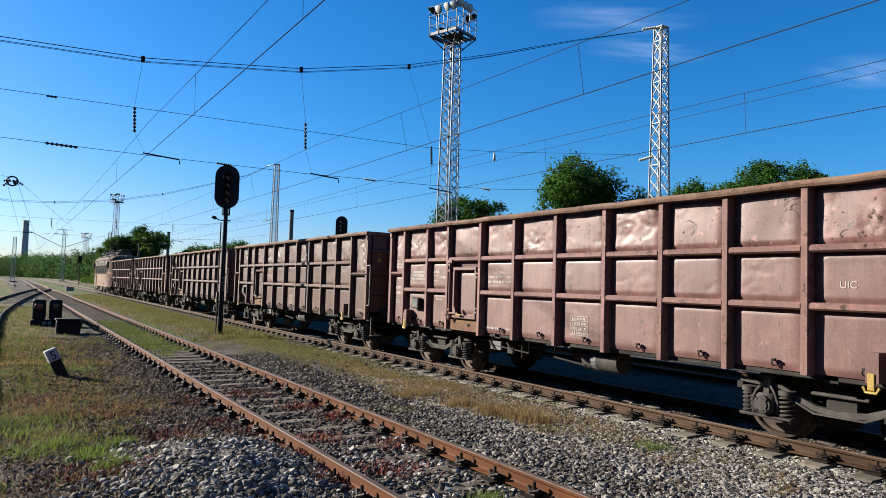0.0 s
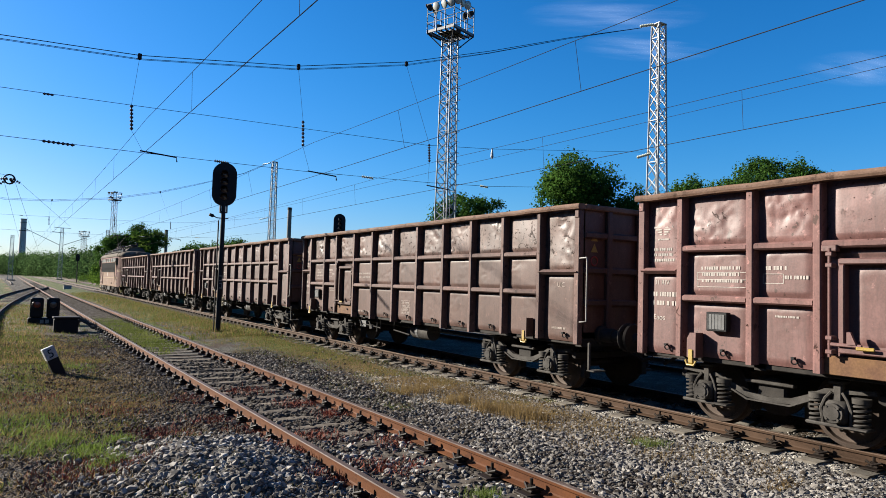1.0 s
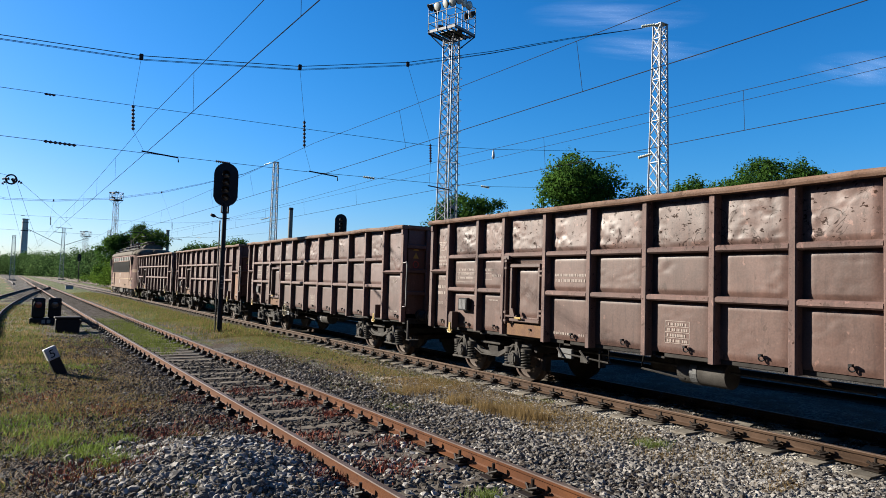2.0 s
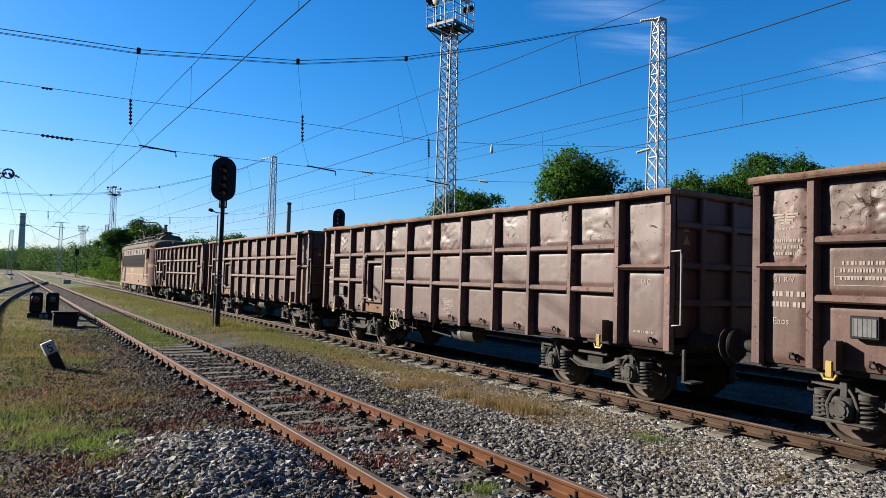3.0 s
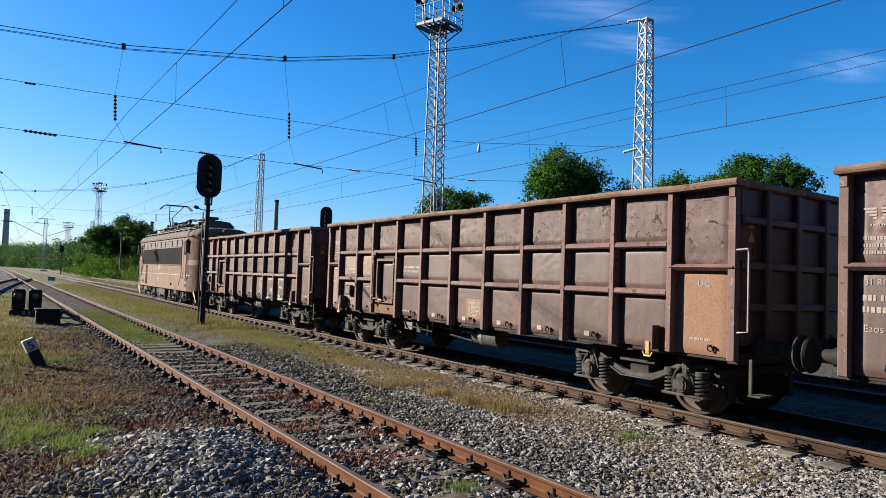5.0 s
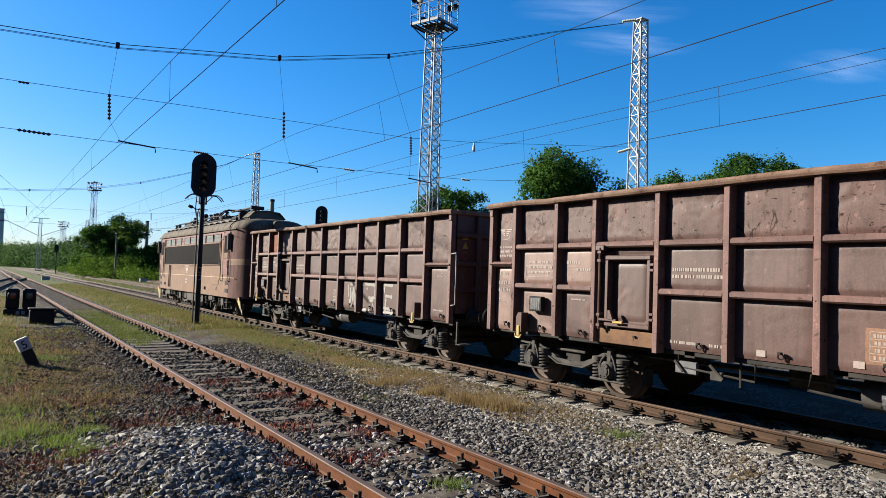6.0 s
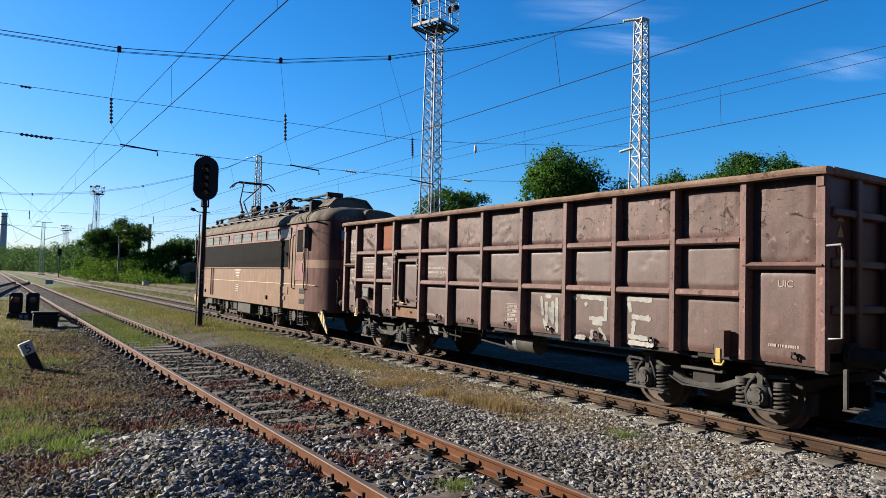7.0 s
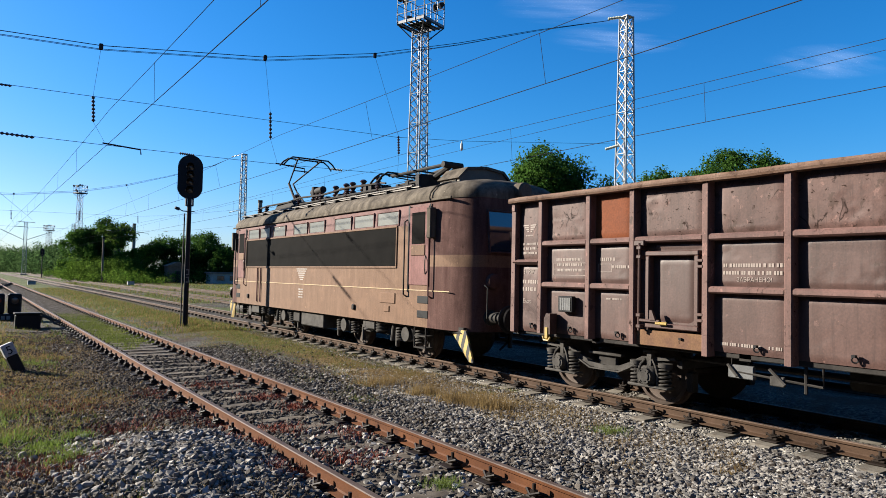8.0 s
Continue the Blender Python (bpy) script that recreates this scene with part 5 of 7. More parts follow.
    # running gear
    for yc in (5.22, 12.42):
        for sgn in (-1, 1):
            f = Shape()
            X = sgn * 1.12
            f.prism([(yc - 2.2, 0.62), (yc - 2.0, 0.78), (yc + 2.0, 0.78), (yc + 2.2, 0.62), (yc + 0.9, 0.62), (yc + 0.6, 0.45), (yc - 0.6, 0.45), (yc - 0.9, 0.62)], "x", X - 0.06, X + 0.06)
            fo = part("bogie_frame", f, UNDER, L)
            for ay in (yc - 1.53, yc + 1.53):
                b = Shape().box(X - 0.02, X + sgn * 0.16, ay - 0.22, ay + 0.22, 0.38, 0.74, 0.05)
                b.cyl((X + sgn * 0.1, ay, 0.55), (X + sgn * 0.24, ay, 0.55), 0.16, n=16)
                part("axle_box", b, BOGIE, fo, smooth=True)
                for o in (-0.42, 0.42):
                    part("coil_spring", spring(Shape(), X + sgn * 0.08, ay + o, 0.36, 0.68, 0.11, 5, 0.022), BOGIE, fo, smooth=True)
                for o in (-0.7, 0.7):
                    part("brake_hanger", Shape().box(X - 0.05, X + 0.05, ay + o - 0.045, ay + o + 0.045, 0.2, 0.7, 0.02), BOGIE, fo)
            part("coil_spring", spring(Shape(), X + sgn * 0.1, yc - 0.3, 0.5, 0.85, 0.15, 5, 0.03), BOGIE, fo, smooth=True)
            part("coil_spring", spring(Shape(), X + sgn * 0.1, yc + 0.3, 0.5, 0.85, 0.15, 5, 0.03), BOGIE, fo, smooth=True)
            part("damper", Shape().cyl((X + sgn * 0.16, yc - 0.95, 0.85), (X + sgn * 0.16, yc - 0.85, 0.35), 0.05, n=10), BOGIE, fo)
            part("sand_pipe", Shape().tube([(X + sgn * 0.1, yc - 2.25, 0.8), (X + sgn * 0.05, yc - 2.2, 0.4), (X - sgn * 0.2, yc - 2.1, 0.15)], 0.025, 6), UNDER, fo)
        for ay in (yc - 1.53, yc + 1.53):
            wheelset(L, ay, LOCO_R)
    part("battery_box", Shape().box(-1.36, -0.6, 7.95, 9.5, 0.36, 0.80, 0.03), BOGIE, L)
    part("battery_box", Shape().box(-1.32, -0.8, 9.7, 10.2, 0.42, 0.78, 0.03), UNDER, L)
    part("equipment_box", Shape().box(-1.38, -1.0, 5.05, 5.65, 0.55, 0.86, 0.02), BOGIE, L)
    part("equipment_box", Shape().box(-1.38, -1.0, 13.0, 13.7, 0.5, 0.8, 0.02), BOGIE, L)
    tank = Shape().cyl((-1.15, 14.9, 0.55), (-1.15, 15.6, 0.55), 0.17, n=14)
    part("air_tank", tank, BOGIE, L, smooth=True)
    for yy in (3.0, 14.75):
        st = Shape()
        for zz in (0.3, 0.55):
            st.box(-1.42, -1.2, yy - 0.22, yy + 0.22, zz, zz + 0.03, 0.006)
        for o in (-0.22, 0.22):
            st.box(-1.42, -1.39, yy + o - 0.015, yy + o + 0.015, 0.3, 0.8, 0.006)
        part("step", st, UNDER, L)
    # roof equipment
    for xx in (-1.05, -0.85, 0.85, 1.05):
        part("roof_bar", Shape().box(xx - 0.02, xx + 0.02, 4.0, 16.0, 3.93, 3.965, 0.006), COPPER, roof)
    for k in range(13):
        part("bar_support", Shape().box(-1.1, -0.8, 4.2 + k * 0.95 - 0.03, 4.2 + k * 0.95 + 0.03, 3.80, 3.93), UNDER, roof)
    for yy, zz in ((10.9, 3.93), (10.6, 3.93), (10.3, 3.93), (9.3, 3.93), (8.6, 3.93), (8.2, 3.93), (7.55, 3.93), (6.7, 3.93), (12.3, 3.93)):
        insulator(roof, -0.45, yy, zz, 0.60, 0.10)
    part("breaker", Shape().cyl((-0.45, 10.95, 4.46), (-0.45, 10.2, 4.5), 0.11, n=14).cyl((-0.45, 10.75, 4.35), (-0.45, 10.75, 4.62), 0.14, n=14), UNDER, roof, smooth=True)
    part("roof_cable", Shape().tube([(-0.45, 9.3, 4.36), (-0.45, 8.95, 4.42), (-0.45, 8.6, 4.36), (-0.45, 8.2, 4.4), (-0.45, 7.55, 4.36), (-0.45, 6.7, 4.36), (-0.45, 6.3, 4.3)], 0.025, 6), COPPER, roof)
    part("hatch", Shape().prism([(11.6, 3.9), (13.9, 3.9), (13.4, 4.22), (12.2, 4.30)], "x", -0.7, 0.7), UNDER, roof)
    part("hatch", Shape().prism([(14.2, 3.88), (15.9, 3.88), (15.5, 4.05), (14.6, 4.10)], "x", -0.7, 0.7), UNDER, roof)
    part("ventilator", Shape().prism([(-0.72, 3.8), (0.72, 3.8), (0.72, 4.02), (0.5, 4.24), (0.0, 4.3), (-0.5, 4.24), (-0.72, 4.02)], "y", 2.62, 3.36), mat("tan_roof_housing", (0.05, 0.038, 0.027), (0.085, 0.066, 0.048), 0.7, 0, 3, 40, 0.1), roof, "tan roof ventilator housing")
    vg = part("vent_grid", Shape().box(-0.735, -0.71, 2.72, 3.26, 3.83, 4.0, 0.006), BLACK, roof)
    for k in range(5):
        part("louvre", Shape().box(-0.745, -0.73, 2.74, 3.24, 3.845 + k * 0.032, 3.857 + k * 0.032), LOCO_ROOF, vg)
    part("vent_lid", Shape().prism([(-0.78, 4.02), (-0.52, 4.28), (0, 4.34), (0.52, 4.28), (0.78, 4.02), (0.74, 4.0), (0.5, 4.22), (0, 4.28), (-0.5, 4.22), (-0.74, 4.0)], "y", 2.58, 3.4), LOCO_ROOF, roof)
    seam = [(s_ * a * 1.45, 3.47 + b) for s_, pts in ((-1, ((1.02, 0.0), (1.03, 0.06), (1.008, 0.165), (0.92, 0.305), (0.73, 0.41), (0.45, 0.465), (0.0, 0.48))),) for a, b in pts]
    seam += [(-a, b) for a, b in seam[-2::-1]]
    part("roof_seam", Shape().tube([(a, 2.62, b) for a, b in seam], 0.02, 6), LOCO_ROOF, roof)
    for xx in (-0.62, 0.62):
        part("roof_duct", Shape().box(xx - 0.1, xx + 0.1, 5.2, 15.2, 3.9, 4.05, 0.02), UNDER, roof)
    part("roof_rail", Shape().tube([(-0.8, 4.3, 4.02), (-0.8, 6.5, 4.08), (-0.8, 11.0, 4.08), (-0.8, 15.6, 3.98)], 0.03, 6), UNDER, roof)
    for yy in (4.6, 5.1, 7.0, 7.3, 9.0, 9.9):
        part("roof_fitting", Shape().box(-0.55, 0.1, yy - 0.12, yy + 0.12, 3.9, 4.25 + 0.1 * (int(yy * 10) % 3), 0.04), UNDER, roof)
    for yy in (6.1, 7.9, 9.6, 11.3, 14.2, 14.9):
        insulator(roof, -0.78, yy, 3.88, 0.36, 0.09)
    part("resistor_box", Shape().box(-0.6, 0.6, 7.7, 8.9, 3.92, 4.18, 0.04), UNDER, roof)
    part("resistor_box", Shape().box(-0.6, 0.6, 11.5, 12.3, 3.92, 4.22, 0.04), UNDER, roof)
    part("bus_cable", Shape().tube([(-0.78, 6.1, 4.24), (-0.78, 7.9, 4.3), (-0.78, 9.6, 4.24), (-0.78, 11.3, 4.3), (-0.7, 12.4, 4.25), (-0.78, 14.2, 4.24), (-0.78, 14.9, 4.2)], 0.03, 6), UNDER, roof)
    pantograph(roof, 12.9, True)
    pantograph(roof, 5.1, False)
    return L


def pantograph(roof, y, up):
    base = 4.1
    P = part("pantograph", Shape().box(-0.5, 0.5, y - 0.55, y - 0.49, base, base + 0.05).box(-0.5, 0.5, y + 0.49, y + 0.55, base, base + 0.05).box(-0.53, -0.47, y - 0.55, y + 0.55, base + 0.051, base + 0.09).box(0.47, 0.53, y - 0.55, y + 0.55, base + 0.051, base + 0.09), UNDER, roof)
    for xx in (-0.5, 0.5):
        for o in (-0.5, 0.5):
            insulator(P, xx, y + o, 3.86, 0.24, 0.07)
    if up:
        knee, top = (y + 1.05, 5.10), (y - 0.45, 5.72)
        arm = Shape().tube([(-0.12, y + 0.1, base + 0.08), (-0.08, knee[0], knee[1])], 0.045, 8).tube([(0.12, y + 0.1, base + 0.08), (0.08, knee[0], knee[1])], 0.03, 8)
        arm.tube([(-0.08, knee[0], knee[1]), (-0.40, top[0], top[1])], 0.026, 8).tube([(0.08, knee[0], knee[1]), (0.40, top[0], top[1])], 0.026, 8)
        arm.tube([(0, y - 0.4, base + 0.1), (0, y + 0.5, base + 0.65)], 0.03, 6)
        arm.tube([(-0.28, knee[0] - 0.9, knee[1] + 0.35), (0.28, knee[0] - 0.9, knee[1] + 0.35)], 0.02, 6)
    else:
        top, kn = (y + 0.95, 4.46), (y - 1.2, 4.56)
        arm = Shape().tube([(-0.12, y - 0.3, base + 0.1), (-0.1, kn[0], kn[1] - 0.08)], 0.07, 8).tube([(0.12, y - 0.3, base + 0.1), (0.1, kn[0], kn[1] - 0.08)], 0.035, 8)
        arm.tube([(-0.1, kn[0], kn[1]), (-0.40, top[0], top[1])], 0.045, 8).tube([(0.1, kn[0], kn[1]), (0.40, top[0], top[1])], 0.045, 8)
        arm.cyl((-0.28, kn[0], kn[1] - 0.03), (0.28, kn[0], kn[1] - 0.03), 0.08, n=10)
        arm.tube([(0.4, top[0] - 1.0, top[1] + 0.04), (-0.4, top[0] - 1.0, top[1] + 0.04)], 0.02, 6)
    part("arm", arm, UNDER, P)
    for o in (-0.18, 0.18):
        z = top[1] + 0.06
        c = Shape().tube([(-0.95, top[0] + o, z - 0.28), (-0.82, top[0] + o, z - 0.12), (-0.65, top[0] + o, z), (0.65, top[0] + o, z), (0.82, top[0] + o, z - 0.12), (0.95, top[0] + o, z - 0.28)], 0.028, 6)
        part("contact_strip", c, UNDER, P)
    for xx in (-0.4, 0.4):
        part("strip_link", Shape().tube([(xx, top[0] - 0.18, top[1] + 0.03), (xx, top[0] + 0.18, top[1] + 0.03)], 0.025, 6), UNDER, P)


LOCO = locomotive()
WAGONS = [
    wagon(0, "rusty", "rust-brown open wagon with white graffiti and an orange patch", 11),
    wagon(1, "rusty", "rust-brown open wagon with a tan primer patch at its end", 23),
    wagon(2, "brown", "brown open wagon with a cream brake handwheel", 37),
    wagon(3, "dark", "dark brown open wagon with scarred upper sheets", 41),
    wagon(4, "red", "red-brown open wagon with dented upper sheets", 59)]


# ---- lattice structures ----
def lattice(s, x, y, z0, z1, w0, w1, bays, leg=0.05, brace=0.025):
    """A four-legged lattice mast, tapering from w0 to w1."""
    def corner(k, t):
        w = (w0 + (w1 - w0) * t) / 2
        sx_, sy_ = ((-1, -1), (1, -1), (1, 1), (-1, 1))[k]
        return Vector((x + sx_ * w, y + sy_ * w, z0 + (z1 - z0) * t))
    for k in range(4):
        s.cyl(corner(k, 0), corner(k, 1), leg, n=5)
    for i in range(bays):
        t0, t1 = i / bays, (i + 1) / bays
        for k in range(4):
            j = (k + 1) % 4
            s.cyl(corner(k, t0), corner(j, t1), brace, n=4, caps=False)
            s.cyl(corner(j, t0), corner(k, t1), brace, n=4, caps=False)
            if i % 3 == 0:
                s.cyl(corner(k, t0), corner(j, t0), brace, n=4, caps=False)
    return s


def catenary_mast(x, y, h, w0=1.35, w1=0.75, label="white lattice catenary mast beside the tracks", bays=22):
    m = thing("catenary_mast", label, "catenary mast", "catenary masts", (x, y, 0))
    part("lattice", lattice(Shape(), 0, 0, -0.3, h, w0, w1, bays, 0.055, 0.026), GALV, m)
    part("footing", Shape().box(-0.9, 0.9, -0.9, 0.9, -0.6, 0.1, 0.03), CONCRETE, m)
    part("cap", Shape().box(-w1 / 2 - 0.05, w1 / 2 + 0.05, -w1 / 2 - 0.05, w1 / 2 + 0.05, h, h + 0.05, 0.01), GALV, m)
    return m


def light_tower(x, y, h, w0, w1, plat, label, turn=0, lamps=8, detail=True):
    t = thing("floodlight_tower", label, "floodlight tower", "floodlight towers", (x, y, 0))
    t.rotation_euler.z = radians(turn)
    part("lattice", lattice(Shape(), 0, 0, -0.3, h, w0, w1, 28 if detail else 16, 0.06, 0.03), TOWER_STEEL, t)
    part("footing", Shape().box(-1.4, 1.4, -1.4, 1.4, -0.6, 0.15, 0.03), CONCRETE, t)
    p = Shape()
    q = plat / 2
    for a in (-q, q - 0.1):
        p.box(-q, q, a, a + 0.1, h, h + 0.22)
        p.box(a, a + 0.1, -q + 0.101, q - 0.101, h, h + 0.22)
    p.box(-0.8, 0.8, -0.8, 0.8, h, h + 0.06)
    pf = part("platform", p, TOWER_STEEL, t)
    for k in range(7):
        part("joist", Shape().box(-q, q, -q + k * plat / 6 - 0.03, -q + k * plat / 6 + 0.03, h - 0.1, h - 0.002), UNDER, pf)
    r = Shape()
    for zz in (0.8, 1.6, 2.4):
        for a, b in (((-q, -q), (q, -q)), ((q, -q), (q, q)), ((q, q), (-q, q)), ((-q, q), (-q, -q))):
            r.cyl((*a, h + zz), (*b, h + zz), 0.035, n=5)
    for k in range(4):
        for a in (-q, q):
            v = -q + plat * k / 3
            r.cyl((a, v, h), (a, v, h + 2.4), 0.04, n=5)
            r.cyl((v, a, h), (v, a, h + 2.4), 0.04, n=5)
    part("railing", r, TOWER_STEEL, t)
    for a in (-q, q):
        for b in (-1, 1):
            part("strut", Shape().cyl((a * 0.3, b * a * 0.3, h - 1.2), (a, b * a, h), 0.05, n=5), UNDER, t)
    rng = random.Random(7)
    for k in range(lamps):
        side = k % 4
        o = (-0.75 + 0.5 * (k // 4)) * q * 1.0 + rng.uniform(-0.1, 0.1)
        d = ((0, -1), (-1, 0), (0, 1), (1, 0))[side]
        px, py = (o if d[0] == 0 else d[0] * (q + 0.12)), (o if d[1] == 0 else d[1] * (q + 0.12))
        zz = h + (2.25 if k < lamps - 2 else 1.0) - 0.25 * (k % 2)
        ax = Vector((d[0] + rng.uniform(-0.3, 0.3), d[1] + rng.uniform(-0.3, 0.3), -0.35)).normalized()
        lamp = part("floodlight", Shape().lathe((px, py, zz), ax, [(-0.34, 0.07), (-0.29, 0.13), (-0.05, 0.34), (0.0, 0.36), (0.02, 0.35)], 16), UNDER, t, smooth=True)
        part("lens", Shape().lathe((px, py, zz), ax, [(0.02, 0.33), (0.035, 0.31), (0.045, 0.02)], 16), LAMP_FACE, lamp, smooth=True)
    if detail:
        lad = Shape()
        for o in (-0.2, 0.2):
            lad.cyl((w0 / 2 + 0.25, o, 0), (w1 / 2 + 0.25, o, h), 0.025, n=4)
        for k in range(int(h / 0.9)):
            f = k * 0.9 / h
            xx = w0 / 2 + (w1 - w0) / 2 * f + 0.25
            lad.ring((xx + 0.3, 0, k * 0.9 + 2), (0, 0, 1), 0.33, 0.02, 10, 4)
        part("ladder", lad, TOWER_STEEL, t)
    return t


catenary_mast(28.75, 24.3, 16.15, 0.90, 0.50)
catenary_mast(25.8, 78.3, 15.7, 0.8, 0.5, "grey lattice catenary mast behind the train")
throat_mast = catenary_mast(12.6, 229.0, 15.0, 1.1, 0.7, "distant lattice catenary mast with slanting stays at the yard throat")
for tip in ((-9.5, 0, 14.4), (6.5, 0, 12.6)):
    part("stay_arm", Shape().cyl((0.4 if tip[0] > 0 else -0.4, 0, 10.0), tip, 0.07, n=6), WIRE, throat_mast)
part("cross_arm", Shape().box(-2.0, 2.2, -0.08, 0.08, 15.06, 15.2, 0.01), GALV, throat_mast)
catenary_mast(0.25, 177.5, 9.8, 0.9, 0.6, "slim distant catenary mast")
catenary_mast(20.5, 190.0, 13.0, 1.0, 0.6, "distant lattice mast before the wood")
light_tower(29.7, 46.6, 22.5, 1.32, 0.92, 2.75, "tall grey lattice floodlight tower with round lamps", 20, 12)
light_tower(26.4, 231.0, 24.8, 1.6, 1.1, 2.8, "distant lattice floodlight tower", 25, detail=False)
light_tower(30.0, 372.0, 20.0, 2.2, 1.6, 3.4, "far floodlight tower above the wood", 30, detail=False)


# ---- overhead wires ----
def wire(parent, name, pts, r=0.011, n=5):
    return part(name, Shape().tube(pts, r * 0.85, n), WIRE, parent)


def messenger_z(y, sup=(24.3, 78.3, 132.3, 186.3, -29.7)):
    lo = max([v for v in sup if v <= y], default=-29.7)
    k = (y - lo) / 54.0
    return 7.05 - 0.95 * k * (1 - k)


def catenary(x, zc, stagger, label):
    c = thing("catenary_line", label, "overhead line", "overhead lines")
    ys = [-29.7 + 3 * i for i in range(73)]
    stag = lambda y: stagger * math.cos((y - 24.3) / 54 * math.pi)
    wire(c, "contact_wire", [(x + stag(y), y, zc) for y in ys], 0.0105)
    wire(c, "messenger_wire", [(x, y, messenger_z(y)) for y in ys], 0.0085)
    y = 10.15 - 7.45 * 4
    while y < 130:
        if abs((y - 24.3) % 54) > 3:
            wire(c, "dropper", [(x + stag(y), y, zc), (x, y, messenger_z(y))], 0.006, 4)
        y += 7.45
    return c


catenary(3.5, 5.97, 0.03, "contact and messenger wires over the near track")
catenary(9.35, 5.86, 0.28, "contact and messenger wires over the main track")
catenary(14.95, 5.88, 0.1, "contact and messenger wires over the siding")


def string_insulator(parent, a, b, r=0.06, k=7, material=CERAMIC):
    a, b = Vector(a), Vector(b)
    Ln = (b - a).length
    prof = [(0, 0.015)]
    for i in range(k):
        t = Ln * (i + 0.5) / k
        prof += [(t - Ln / k * 0.4, 0.02), (t - Ln / k * 0.1, r), (t + Ln / k * 0.1, r), (t + Ln / k * 0.4, 0.02)]
    prof.append((Ln, 0.015))
    part("insulator", Shape().lathe(a, b - a, prof, 8), material, parent, smooth=True)


def head_span(Y, xr, top, dz=0.0):
    """Cross-span wires from the mast over the tracks, with hangers, insulators and steady arms."""
    H = thing("head_span", "cross-span wires carrying the overhead line across the tracks", "overhead line", "head spans")
    f = lambda pts: [(x, Y, z + dz) for x, z in pts]
    upper = [(-24.0, 16.0), (-12.0, 11.6), (-5.0, 9.55), (-0.8, 8.95), (3.19, 9.13), (8.67, 9.87), (13.29, 10.97), (17.5, 12.32), (22.2, 13.98), (xr - 1.38, top - 0.42)]
    wire(H, "span_wire", f(upper), 0.016)
    slack = lambda i: min(1.0, (9 - i) / 3)
    wire(H, "span_wire", [(x, y + 0.05, z - 0.10 * slack(i)) for i, (x, y, z) in enumerate(f(upper))], 0.012)
    wire(H, "span_wire", [(x, y - 0.05, z - 0.16 * slack(i)) for i, (x, y, z) in enumerate(f(upper))], 0.010)
    mid = [(-24.0, 7.3), (-0.7, 7.37), (3.0, 7.43), (8.93, 7.54), (14.41, 7.65), (17.8, 7.94), (xr - 0.5, 9.16)]
    wire(H, "upper_cross_wire", f(mid), 0.010)
    low = [(-24.0, 5.95), (-0.6, 5.91), (3.5, 5.90), (9.0, 5.93), (14.47, 6.08), (17.7, 6.25), (20.0, 6.46), (xr - 0.5, 7.3)]
    wire(H, "lower_cross_wire", f(low), 0.010)
    for x0, z0, x1, za, zb, xc in ((3.19, 9.05, 3.02, 7.45, 6.60, 3.45), (8.67, 9.8, 8.93, 7.85, 6.85, 9.3), (13.29, 10.85, 14.5, 7.72, 6.95, 14.55)):
        wire(H, "hanger", f([(x0, z0), (x1, za)]), 0.007, 4)
        part("clamp", Shape().box(x0 - 0.06, x0 + 0.06, Y - 0.06, Y + 0.06, z0 - 0.06 + dz, z0 + 0.14 + dz, 0.02), WIRE, H)
        string_insulator(H, (x1, Y, za + dz), (x1 + 0.04, Y, zb + dz))
        wire(H, "hanger", f([(x1 + 0.04, zb), (xc - 0.05, 6.0)]), 0.006, 4)
        arm = Shape().tube(f([(xc - 0.1, 5.96), (xc + 1.05, 5.88), (xc + 1.07, 5.72)]), 0.025, 6)
        part("steady_arm", arm, WIRE, H)
    for x, z, w in ((1.0, 5.88, 0.9), (6.0, 5.9, 0.5), (11.7, 5.98, 0.5), (17.4, 6.2, 0.45)):
        string_insulator(H, (x - w / 2, Y, z + dz + 0.02), (x + w / 2, Y, z + dz), 0.05, 7, GLASS_INS if x > 10 else CERAMIC)
    string_insulator(H, (0.5, Y, 7.37 + dz), (0.8, Y, 7.37 + dz), 0.04, 3)
    for zz, x in ((top, xr - 0.45), (9.1, xr - 0.55)):
        string_insulator(H, (x - 1.0, Y, zz - 0.35 + dz), (x, Y, zz + dz - 0.02), 0.08, 8, GLASS_INS)
    return H


head_span(24.3, 28.75, 16.1)
head_span(78.3, 25.8, 15.6)


def extra_wires():
    w = thing("feeder_line", "feeder and signal wires beside the tracks", "overhead line", "overhead lines")
    wire(w, "feeder_wire", [(19.4, -20, 8.0), (19.3, 24.3, 8.0), (19.3, 78.3, 8.1), (19.3, 180, 8.2)], 0.009)
    wire(w, "feeder_wire", [(-3.0, 60, 8.4), (-2.5, 24.3, 9.2), (-6, -20, 10.0)], 0.010)
    part("hook_lamp", Shape().lathe((17.8, 24.3, 7.5), (0, 0, 1), [(0, 0.03), (0.1, 0.07), (0.3, 0.05), (0.45, 0.015)], 10), GALV, w)


extra_wires()


